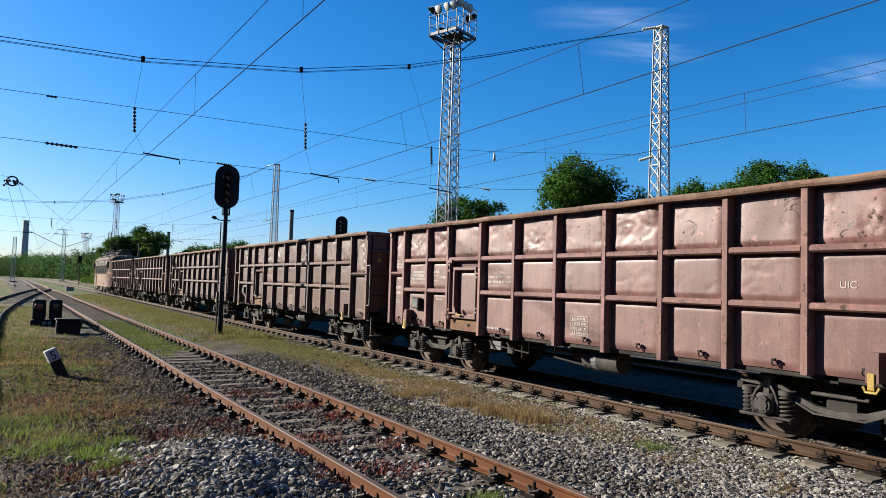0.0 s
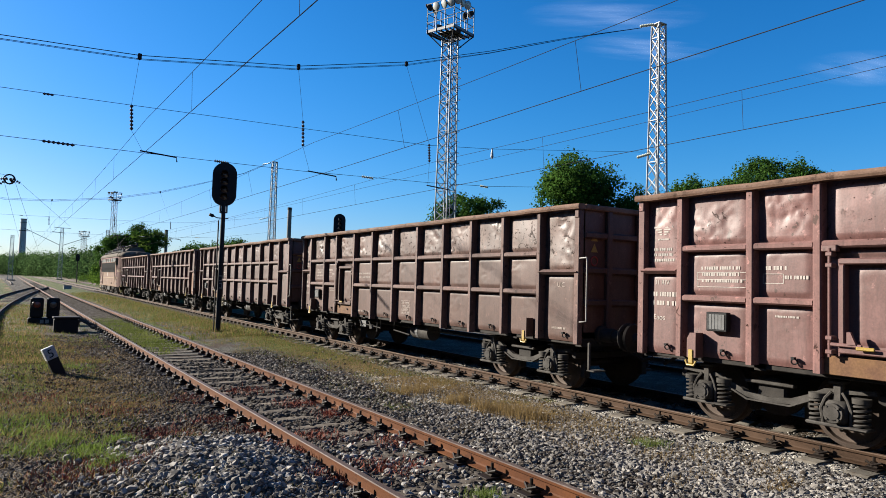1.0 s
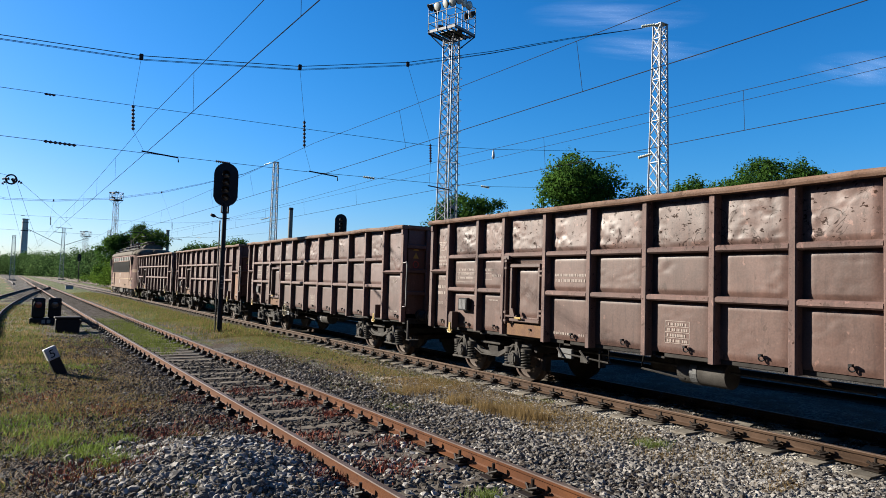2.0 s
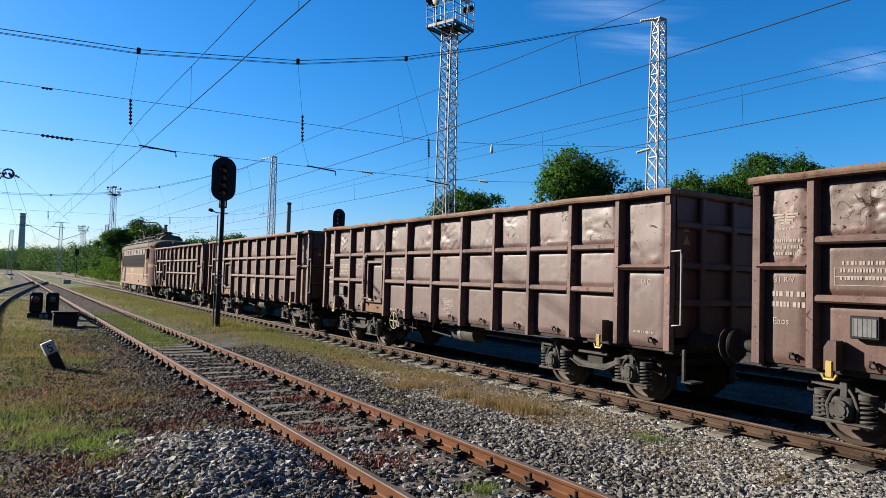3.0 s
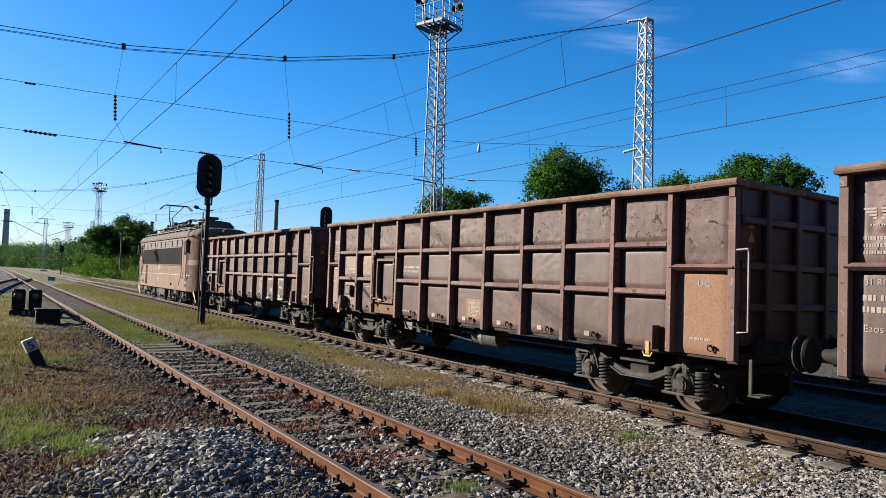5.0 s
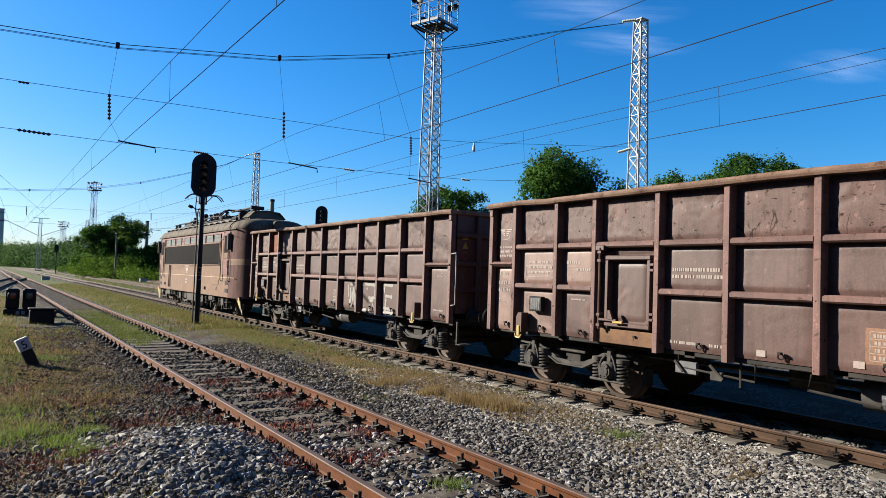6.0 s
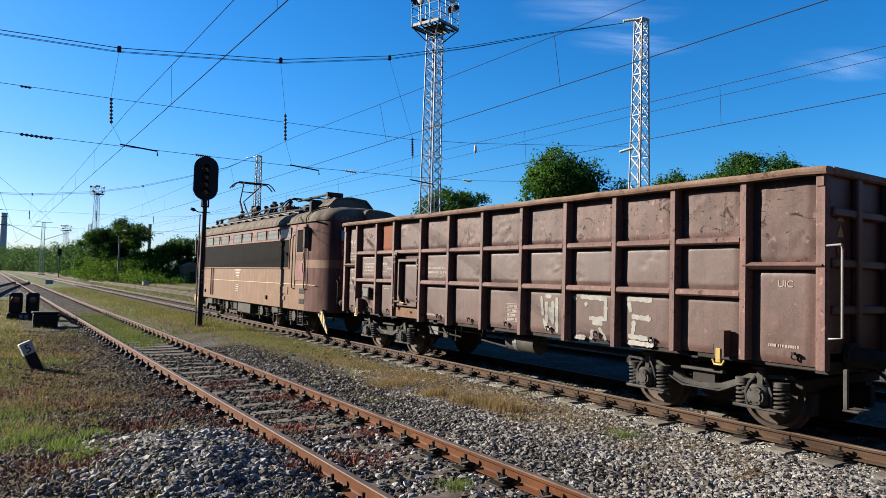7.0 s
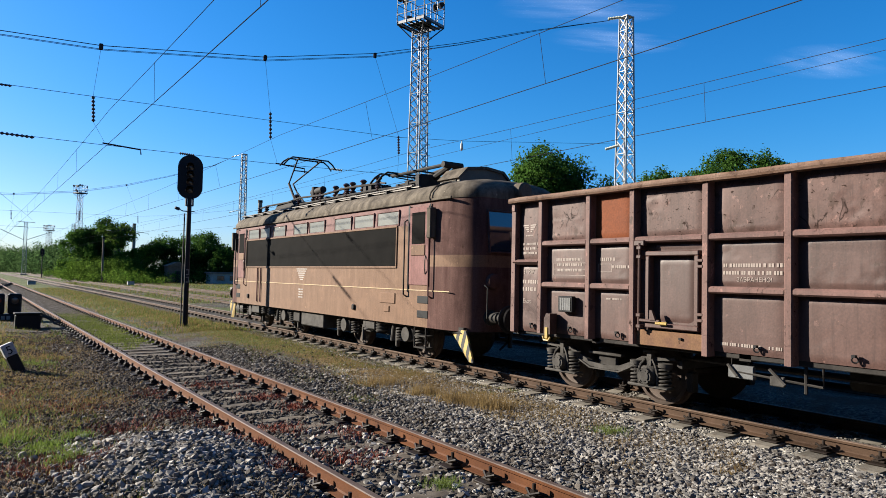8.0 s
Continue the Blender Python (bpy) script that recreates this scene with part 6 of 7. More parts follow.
def tension_gear():
    """Insulator cluster where several wires meet over the switch track."""
    g = thing("wire_junction", "dark insulator cluster where overhead wires meet", "overhead line", at=(-0.36, 52.0, 7.7))
    for k in range(5):
        a = k * 1.26
        string_insulator(g, (0.12 * math.cos(a), 0.1 * math.sin(a), 0.15), (0.62 * math.cos(a), 0.3 * math.sin(a), -0.1 + 0.16 * math.sin(a * 2)), 0.09, 4)
    part("yoke", Shape().ring((0, 0, 0.1), (0, 1, 0.2), 0.3, 0.05, 14, 6), WIRE, g)
    for p, q in (((0, 0, 0.3), (-21.9, 0, 4.4)), ((0.3, 0, 0), (3.6, 60, -2.6)), ((0.4, 0, 0.1), (5.2, 26, -1.1)), ((-0.3, 0, 0), (2.0, 90, -1.5))):
        wire(g, "stay_wire", [p, q], 0.012)


tension_gear()


def cirrus():
    """Thin high cloud wisps, a sheet far above the yard."""
    m = bpy.data.materials.new("thin_cirrus")
    m.use_nodes = True
    N, Lk = m.node_tree.nodes, m.node_tree.links.new
    N.remove(N["Principled BSDF"])
    co = N.new("ShaderNodeTexCoord").outputs["Generated"]
    mp = N.new("ShaderNodeMapping")
    mp.inputs["Scale"].default_value = (1.2, 3.0, 1)
    Lk(co, mp.inputs[0])
    n = N.new("ShaderNodeTexNoise")
    n.inputs["Scale"].default_value, n.inputs["Detail"].default_value = 1.6, 6
    Lk(mp.outputs[0], n.inputs["Vector"])
    r = N.new("ShaderNodeValToRGB")
    r.color_ramp.elements[0].position, r.color_ramp.elements[1].position = 0.35, 0.85
    Lk(n.outputs["Fac"], r.inputs[0])
    g = N.new("ShaderNodeTexGradient")
    g.gradient_type = "SPHERICAL"
    m2 = N.new("ShaderNodeMapping")
    m2.inputs["Location"].default_value, m2.inputs["Scale"].default_value = (-1, -1, 0), (2, 2, 0)
    Lk(co, m2.inputs[0])
    Lk(m2.outputs[0], g.inputs[0])
    k = N.new("ShaderNodeMath")
    k.operation = "MULTIPLY"
    thin = N.new("ShaderNodeMath")
    thin.operation = "MULTIPLY"
    thin.inputs[1].default_value = 0.2
    Lk(g.outputs[0], thin.inputs[0])
    Lk(r.outputs[0], k.inputs[0])
    Lk(thin.outputs[0], k.inputs[1])
    t, e, x = N.new("ShaderNodeBsdfTransparent"), N.new("ShaderNodeBsdfTranslucent"), N.new("ShaderNodeMixShader")
    e.inputs[0].default_value = (0.72, 0.82, 1.0, 1)
    Lk(k.outputs[0], x.inputs[0])
    Lk(t.outputs[0], x.inputs[1])
    Lk(e.outputs[0], x.inputs[2])
    Lk(x.outputs[0], N["Material Output"].inputs[0])
    for loc, size, turn in (((1754, 1670, 965), (330, 170), -35), ((1850, 1600, 850), (260, 140), -25), ((2313, 1093, 737), (260, 170), -10)):
        s = Shape()
        a, b = size
        s.add([(-a, -b, 0), (a, -b, 0), (a, b, 0), (-a, b, 0)], [(0, 1, 2, 3)])
        ob = tagged(new("cloud", s.mesh("cloud", m)), "thin white cirrus wisp high in the sky", "cloud", kind="structure")
        ob.matrix_basis = pose(*loc, 0, 0, turn)
        ob.visible_shadow = False


cirrus()


# ---- signals and lineside things ----
def colour_light_signal(x, y, z, h_low, h_top, post, label, bars=True):
    s = thing("railway_signal", label, "railway signal", "colour light signals", (x, y, z))
    p = part("post", Shape().cyl((0, 0, -0.3), (0, 0, h_low + 0.1), post, post * 0.85, n=14), SIGNAL_BLACK, s, smooth=True)
    w = 0.40
    out = []
    for k in range(13):
        a = math.pi * k / 12
        out.append((w * math.cos(a), h_top - w + w * math.sin(a)))
    for k in range(13):
        a = math.pi + math.pi * k / 12
        out.append((w * math.cos(a) * (1 if k in (0, 12) else 0.95), h_low + w * 0.8 + w * 0.8 * math.sin(a)))
    hd = part("head", Shape().prism(out, "y", -0.03, 0.03), SIGNAL_BLACK, s)
    hd.rotation_euler.z = radians(-16)
    part("case", Shape().box(-0.2, 0.2, 0.035, 0.3, h_low + 0.1, h_top - 0.12, 0.03), SIGNAL_BLACK, hd)
    n = 4
    for i in range(n):
        zz = h_top - 0.42 - i * (h_top - h_low - 0.72) / (n - 1)
        part("lens", Shape().lathe((0, -0.032, zz), (0, -1, 0), [(0, 0.115), (0.02, 0.11), (0.035, 0.02)], 16), LENS, hd, smooth=True)
        v = Shape()
        m = 12
        for k in range(m + 1):
            a = math.radians(-20) + math.radians(220) * k / m
            for d, rr in ((-0.03, 0.135), (-0.30, 0.125), (-0.30, 0.115), (-0.03, 0.125)):
                v.v.append((rr * math.cos(a), d - (0.05 if d < -0.1 and k in (4, 5, 6, 7, 8) else 0), zz + rr * math.sin(a)))
        v.f = [(k * 4 + j, k * 4 + (j + 1) % 4, (k + 1) * 4 + (j + 1) % 4, (k + 1) * 4 + j) for k in range(m) for j in range(4)]
        part("hood", v, SIGNAL_BLACK, hd)
    cl = Shape().box(-0.13, -0.09, -0.05, 0.05, h_low - 0.2, h_low + 0.05).box(0.09, 0.13, -0.05, 0.05, h_low - 0.2, h_low + 0.05).box(-0.13, 0.13, -0.05, 0.05, h_low - 0.24, h_low - 0.2)
    part("bracket", cl, SIGNAL_BLACK, s)
    if bars:
        lad = Shape()
        lad.cyl((-0.14, 0.02, -0.1), (-0.14, 0.02, h_low - 0.5), 0.022, n=6)
        part("cable_pipe", lad, SIGNAL_BLACK, s)
        part("lamp_arm", Shape().tube([(0.18, 0, h_low - 0.42), (-0.2, 0, h_low - 0.42), (-0.34, 0, h_low - 0.36)], 0.018, 6).lathe((-0.34, 0, h_low - 0.36), (-0.8, 0, 0.25), [(-0.05, 0.02), (0.0, 0.06), (0.12, 0.05), (0.14, 0.01)], 10), SIGNAL_BLACK, s)
        for zz in (1.75, 1.5):
            nb = Shape().box(-0.05, 0.05, -post - 0.012, -post - 0.002, zz, zz + 0.03).box(-0.05, 0.05, -post - 0.012, -post - 0.002, zz + 0.16, zz + 0.19).box(0.025, 0.05, -post - 0.012, -post - 0.002, zz + 0.031, zz + 0.159)
            part("number_bar", nb, HANDLE, s)
        part("base", Shape().box(-0.22, 0.22, -0.22, 0.22, -0.3, 0.02, 0.02), CONCRETE, s)
    return s


colour_light_signal(5.99, 23.7, -0.02, 4.32, 5.82, 0.085, "black four-lamp colour light signal on a post")
colour_light_signal(18.6, 42.5, -0.1, 4.9, 6.5, 0.09, "black four-lamp signal behind the wagons", False)


colour_light_signal(12.5, 168.0, -0.1, 4.6, 6.2, 0.10, "distant black signal before the wood", False)


def kilometre_post():
    k = thing("marker_post", "leaning black and white marker post in the grass", "marker post", at=(0.84, 15.06, -0.12))
    k.rotation_euler = (radians(-6), radians(-24), radians(12))
    part("lower_block", Shape().box(-0.10, 0.10, -0.07, 0.07, -0.1, 0.36, 0.012), BLACK, k)
    part("upper_block", Shape().box(-0.105, 0.105, -0.075, 0.075, 0.361, 0.60, 0.012), SIGNWHITE, k)
    cu = bpy.data.curves.new("digit", "FONT")
    cu.body, cu.size, cu.extrude, cu.align_x = "5", 0.22, 0.001, "CENTER"
    ob = new("digit", cu)
    me = bpy.data.meshes.new_from_object(ob.evaluated_get(bpy.context.evaluated_depsgraph_get()))
    bpy.data.objects.remove(ob)
    me.materials.clear()
    me.materials.append(BLACK)
    me.transform(Matrix.Translation((0, -0.078, 0.40)) @ Matrix.Rotation(radians(90), 4, "X"))
    part("digit", me, None, k)


kilometre_post()


def dwarf_signal():
    d = thing("dwarf_signal", "low black shunting signal with a red lens on a block", "dwarf signal", at=(1.15, 30.2, -0.1))
    part("base_block", Shape().box(-0.55, 0.55, -0.2, 0.2, -0.1, 0.22, 0.03), BLACK, d)
    for x in (-0.27, 0.27):
        h = part("lamp_case", Shape().box(x - 0.22, x + 0.22, -0.12, 0.18, 0.22, 0.98, 0.05), BLACK, d)
        part("hood", Shape().ring((x, -0.16, 0.72), (0, 1, 0), 0.15, 0.03, 16, 6), BLACK, h)
        part("lens", Shape().lathe((x, -0.125, 0.72), (0, -1, 0), [(0, 0.13), (0.03, 0.12), (0.05, 0.02)], 14), LENS_RED if x < 0 else LENS, h, smooth=True)
    nb = Shape().box(-0.15, -0.03, -0.212, -0.202, 0.02, 0.16).box(0.02, 0.14, -0.212, -0.202, 0.02, 0.16)
    part("number_bars", nb, HANDLE, d)


dwarf_signal()


def point_motor():
    b = thing("switch_box", "dark steel cable box with loose cables beside the rail", "cable box", at=(1.62, 26.3, -0.12))
    part("case", Shape().box(-0.36, 0.36, -0.25, 0.25, -0.05, 0.44, 0.03), BLACK, b)
    part("lid", Shape().box(-0.40, 0.40, -0.29, 0.29, 0.441, 0.50, 0.02), UNDER, b)
    rng = random.Random(3)
    for k in range(5):
        p = [(0.36, rng.uniform(-0.2, 0.2), 0.35 - 0.05 * k)]
        for j in range(4):
            p.append((0.42 + 0.17 * j, p[0][1] + rng.uniform(-0.1, 0.1), max(0.0, 0.35 - 0.09 * j + rng.uniform(-0.05, 0.12))))
        part("cable", Shape().tube(p, 0.022, 6), RUBBER, b)


point_motor()


def pole(x, y, h, r, label, cap=False, mt=None):
    p = thing("concrete_pole", label, "pole", "poles", (x, y, 0))
    part("shaft", Shape().cyl((0, 0, -0.3), (0, 0, h), r * 1.25, r, n=14), mt or CONCRETE, p, smooth=True)
    part("collar", Shape().cyl((0, 0, h - 0.3), (0, 0, h), r * 1.15, n=14), UNDER, p)
    return p


pole(30.9, 86.7, 11.4, 0.27, "thick concrete pole behind the train")
pole(38.5, 212.2, 15.4, 0.42, "distant ringed pole above the trees")
pole(17.0, 118.0, 7.0, 0.13, "thin timber pole before the wood", mt=BARK)


def chimney():
    c = thing("chimney", "tall pale factory chimney far behind the wood", "chimney", at=(7.4, 588, 0))
    part("stack", Shape().cyl((0, 0, -1), (0, 0, 41), 2.6, 1.9, n=24), BRICK_FAR, c, smooth=True)
    for z in (32, 38, 40.4):
        part("band", Shape().cyl((0, 0, z), (0, 0, z + 0.6), 2.15, n=24), CONCRETE, c)


chimney()


def small_box(x, y, label):
    b = thing("relay_cabinet", label, "cabinet", "lineside cabinets", (x, y, -0.15))
    part("case", Shape().box(-0.4, 0.4, -0.3, 0.3, 0, 0.5, 0.03), PALEWALL, b)
    part("lid", Shape().box(-0.44, 0.44, -0.34, 0.34, 0.501, 0.56, 0.02), GREYROOF, b)


small_box(17.6, 98.0, "small pale lineside cabinet in the grass")
small_box(5.9, 92.0, "small grey lineside cabinet by the switch")


def shed():
    s = thing("shed", "dark timber shed under the trees", "shed", at=(28.6, 120.5, -0.15))
    part("wall", Shape().box(-1.5, 1.5, -1.5, 1.5, 0, 2.9, 0.02), SHED, s)
    part("roof", Shape().prism([(-1.8, 2.85), (1.8, 2.85), (0, 3.6)], "y", -1.8, 1.8), SHED, s)
    part("door", Shape().box(-0.45, 0.45, -1.54, -1.5, 0, 2.0, 0.01), BLACK, s)
    h = thing("low_building", "low pale building with a flat roof beyond the trees", "building", at=(37.5, 116.0, -0.15))
    part("wall", Shape().box(-4.5, 4.5, -2, 2, 0, 1.75, 0.02), PALEWALL, h)
    part("roof", Shape().box(-4.8, 4.8, -2.3, 2.3, 1.751, 2.0, 0.02), GREYROOF, h)
    for k in range(4):
        w = part("window", Shape().box(-3.8 + k * 2.1, -2.6 + k * 2.1, -2.03, -1.99, 0.7, 1.4, 0.01), CABGLASS, h)
        part("sill", Shape().box(-3.9 + k * 2.1, -2.5 + k * 2.1, -2.08, -1.99, 0.62, 0.69, 0.01), CONCRETE, w)


shed()


# ---- vegetation ----
def leaf_cloud(lobes, count, size, seed, clumps_per_lobe=26):
    """Leaf-clump quads strewn through lobes (centre, radii), denser at the skin."""
    rng = np.random.default_rng(seed)
    w = np.array([l[1][0] * l[1][1] * l[1][2] for l in lobes]) ** 0.67
    pick = rng.choice(len(lobes), count, p=w / w.sum())
    C = np.array([l[0] for l in lobes])[pick]
    Rr = np.array([l[1] for l in lobes])[pick]
    # every lobe carries a few dozen leaf clumps on its skin
    m = clumps_per_lobe
    cd = rng.normal(size=(len(lobes), m, 3)) + np.array([0, 0, 0.15])
    cd /= np.linalg.norm(cd, axis=2)[..., None]
    cr = 0.6 + 0.5 * rng.random((len(lobes), m, 1)) ** 0.7
    which = (rng.random(count) * m).astype(int)
    d = cd[pick, which]
    spread = rng.normal(size=(count, 3)) * (0.62 / m ** 0.5 + 0.05)
    p = C + (d * cr[pick, which] + spread) * Rr
    d = d * 0.7 + spread * 2.0
    u = rng.normal(size=(count, 3))
    u /= np.linalg.norm(u, axis=1)[:, None]
    nrm = d * 0.6 + rng.normal(size=(count, 3)) * 0.5 + np.array([0, 0, 0.3])
    nrm /= np.linalg.norm(nrm, axis=1)[:, None]
    u = np.cross(nrm, u)
    u /= np.linalg.norm(u, axis=1)[:, None] + 1e-9
    v = np.cross(nrm, u)
    s = size * (0.55 + 0.9 * rng.random(count))[:, None]
    q = np.stack([p - u * s, p - v * s * 0.6 + nrm * s * 0.15, p + u * s, p + v * s * 0.6 + nrm * s * 0.15], 1).reshape(-1, 3)
    me = bpy.data.meshes.new("crown")
    me.from_pydata(q.tolist(), [], np.arange(count * 4).reshape(-1, 4).tolist())
    return me


def tree(x, y, h, r, label, seed, leaves=5000, size=0.28, light=False, low=0.3, name="tree"):
    t = thing(name, label, "tree", "trees", (x, y, -0.15))
    rng = random.Random(seed)
    s = Shape()
    th = h * 0.55
    s.cyl((0, 0, -0.2), (rng.uniform(-.2, .2), 0, th), h * 0.028, h * 0.014, n=9)
    lobes = []
    for k in range(11):
        a = rng.uniform(0, 2 * math.pi)
        f = rng.uniform(low, 0.92)
        env = math.sqrt(max(0.05, 1 - ((f - 0.58) / 0.5) ** 2))
        d = r * env * rng.uniform(0.35, 0.75)
        c = (d * math.cos(a), d * math.sin(a), h * f)
        rr = r * rng.uniform(0.30, 0.5)
        lobes.append((c, (rr, rr, rr * rng.uniform(0.7, 1.0))))
        z0 = min(th * 0.95, h * f * 0.65)
        s.cyl((0, 0, z0), c, h * 0.011, h * 0.004, n=6)
    lobes.append(((0, 0, h * 0.85), (r * 0.5, r * 0.5, h * 0.15)))
    part("trunk", s, BARK, t, smooth=True)
    me = leaf_cloud(lobes, int(leaves * 1.5), size * 0.78, seed)
    me.materials.append(LEAF_LIGHT if light else LEAF)
    part("crown", me, None, t)
    return t


tree(49.5, 51.3, 14.9, 6.6, "large round dark green tree behind the train", 1, 19800, 0.19)
tree(54.5, 48.6, 12.6, 3.6, "smaller green tree beside the large one", 2, 8800, 0.17)
tree(45.0, 66.0, 12.6, 4.6, "green tree behind the floodlight tower", 3, 11000, 0.19)
tree(63.0, 48.5, 14.6, 4.0, "leafy tree row behind the wagons", 4, 8800, 0.19)
tree(67.5, 46.0, 14.6, 4.0, "leafy tree row behind the wagons", 5, 8800, 0.19)
tree(81.5, 48.3, 19.0, 6.4, "tall spreading green tree behind the wagons", 6, 15400, 0.21)
tree(76.5, 51.5, 16.4, 4.5, "green tree behind the wagons", 7, 8800, 0.20)
tree(16.3, 134.0, 9.0, 4.6, "dark broad tree at the wood's edge", 8, 13200, 0.19, low=0.12)
tree(21.3, 129.5, 9.9, 4.4, "bright green tree at the wood's edge", 9, 13200, 0.19, True, low=0.08)
tree(18.8, 131.5, 10.0, 4.2, "dark tree at the wood's edge", 10, 11000, 0.19, low=0.1)
tree(27.0, 130.0, 6.6, 3.6, "rounded green tree near the shed", 12, 9900, 0.17, True, low=0.1)
tree(33.0, 126.0, 8.2, 5.0, "dark rounded tree over the shed", 13, 14300, 0.19, low=0.1)
tree(37.5, 124.5, 7.2, 4.0, "dark rounded tree over the low building", 14, 9900, 0.19, low=0.1)
tree(43.0, 121.0, 7.0, 4.0, "green tree beyond the low building", 15, 8800, 0.19, low=0.1)
tree(29.0, 127.5, 6.8, 3.8, "rounded green tree behind the shed", 17, 9000, 0.18, low=0.1)
tree(24.5, 128.5, 5.8, 3.2, "bushy green tree at the wood's edge", 18, 8000, 0.18, True, low=0.08)
tree(36.0, 118.0, 6.0, 3.0, "green shrub tree behind the train", 16, 6600, 0.17, low=0.1)


def woods():
    """Far wood along the left of the main line, thick to the ground."""
    rng = random.Random(21)
    lobes = []
    for k in range(230):
        f = rng.random()
        y = 150 + 420 * f ** 1.3
        x0 = 19.5 - (y - 140) * 0.018 if y < 330 else 16 - (y - 330) * 0.12
        x = x0 + rng.uniform(0, min(16, 0.16 * y - x0))
        h = rng.uniform(4.0, 7.0) + (x - x0) * 0.2 + (y - 150) * 0.010
        rr = rng.uniform(2.2, 4.0) * (1 + (y - 150) / 500)
        lobes.append(((x, y, h * 0.5), (rr, rr, h * 0.55)))
    for k in range(140):
        y = rng.uniform(380, 640)
        x = rng.uniform(-60, 30)
        h = rng.uniform(7, 12)
        lobes.append(((x, y, h * 0.5), (5, 5, h * 0.55)))
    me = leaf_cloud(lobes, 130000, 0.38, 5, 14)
    me.materials.append(LEAF_HAZED)
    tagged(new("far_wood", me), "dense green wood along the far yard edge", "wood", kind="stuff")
    lobes = []
    for k in range(70):
        f = rng.random()
        y = 105 + 70 * f
        x = 14.5 + rng.uniform(0, 9) + (0 if y > 120 else 2)
        h = rng.uniform(0.8, 2.4)
        lobes.append(((x, y, h * 0.4), (rng.uniform(0.9, 2.0),) * 2 + (h * 0.6,)))
    for k in range(40):
        lobes.append(((rng.uniform(26, 46), rng.uniform(116, 126), 0.5), (1.5, 1.2, rng.uniform(0.6, 1.6))))
    for k in range(26):
        lobes.append(((rng.uniform(13, 25), rng.uniform(122, 134), rng.uniform(1.0, 2.6)), (1.8, 1.8, rng.uniform(1.2, 2.2))))
    me = leaf_cloud(lobes, 36000, 0.13, 6, 14)
    me.materials.append(LEAF_LIGHT)
    tagged(new("undergrowth", me), "bright green bushes before the wood", "bushes", kind="stuff")


woods()


def stones(name, label, material, count, size, spots, seed, fine=False):
    """Angular stones lying on the ground, joined; spots gives places."""
    rng = np.random.default_rng(seed)
    if fine:
        base = np.array([(a, b, c) for a in (-1, 1) for b in (-1, 1) for c in (-1, 1)]) * 0.82
        tri = np.array([(0, 1, 3), (0, 3, 2), (4, 6, 7), (4, 7, 5), (0, 4, 5), (0, 5, 1), (2, 3, 7), (2, 7, 6), (0, 2, 6), (0, 6, 4), (1, 5, 7), (1, 7, 3)])
    else:
        g = (1 + 5 ** 0.5) / 2
        base = np.array([(-1, g, 0), (1, g, 0), (-1, -g, 0), (1, -g, 0), (0, -1, g), (0, 1, g), (0, -1, -g), (0, 1, -g), (g, 0, -1), (g, 0, 1), (-g, 0, -1), (-g, 0, 1)]) / 1.75
        tri = np.array([(0, 11, 5), (0, 5, 1), (0, 1, 7), (0, 7, 10), (0, 10, 11), (1, 5, 9), (5, 11, 4), (11, 10, 2), (10, 7, 6), (7, 1, 8), (3, 9, 4), (3, 4, 2), (3, 2, 6), (3, 6, 8), (3, 8, 9), (4, 9, 5), (2, 4, 11), (6, 2, 10), (8, 6, 7), (9, 8, 1)])
    n = len(base)
    P = np.array([spots(rng) for _ in range(count)])
    sc = size * (0.38 + 1.5 * rng.random(count) ** 3.2)
    V = base[None] * (0.62 + 0.62 * rng.random((count, n, 1))) * (0.85 + 0.3 * rng.random((count, n, 3)))
    V = V * (sc[:, None, None] * np.stack([0.8 + 0.7 * rng.random(count), 0.7 + 0.5 * rng.random(count), 0.62 + 0.4 * rng.random(count)], 1)[:, None, :])
    a = rng.random(count) * 6.283
    ti = (rng.random(count) - 0.5) * 0.9
    c, s_, ct, st = np.cos(a), np.sin(a), np.cos(ti), np.sin(ti)
    x, y, z = V[..., 0], V[..., 1], V[..., 2]
    x, z = x * ct[:, None] + z * st[:, None], -x * st[:, None] + z * ct[:, None]
    x, y = x * c[:, None] - y * s_[:, None], x * s_[:, None] + y * c[:, None]
    V = np.stack([x, y, z], -1) + P[:, None, :]
    F = (tri[None] + (np.arange(count) * n)[:, None, None]).reshape(-1, 3)
    me = bpy.data.meshes.new(name)
    me.from_pydata(V.reshape(-1, 3).tolist(), [], F.tolist())
    me.materials.append(material)
    tagged(new(name, me), label, "gravel", kind="stuff")


def on_ground(x, y, lift=0.006):
    return (x, y, ground_z(x, y) + lift)


def spots_between(rng):
    while True:
        y = 2.0 + 16 * rng.random() ** 1.6
        x = 4.5 + 3.55 * rng.random()
        k = 1.0 if x < 5.7 else max(0.04, 0.45 - (y - 5) / 9) * (0.5 if y < 8 else 1)
        if rng.random() < k:
            return on_ground(x, y)


def spots_track(rng):
    while True:
        y = 3.0 + 14 * rng.random() ** 1.5
        x = XN + (rng.random() - 0.5) * 2.9
        bare = abs(x - XN) < 0.65 and abs((y - 2.05 + 0.31) % 0.62 - 0.31) < 0.1 and rng.random() < 0.7
        if abs(abs(x - XN) - 0.753) > 0.10 and not bare:
            return on_ground(x, y, 0.0)


def spots_heap(rng):
    while True:
        x, y = 1.75 + rng.normal() * 0.48, 6.95 + rng.normal() * 0.72
        if x < 2.68:
            return on_ground(x, y, 0.012)


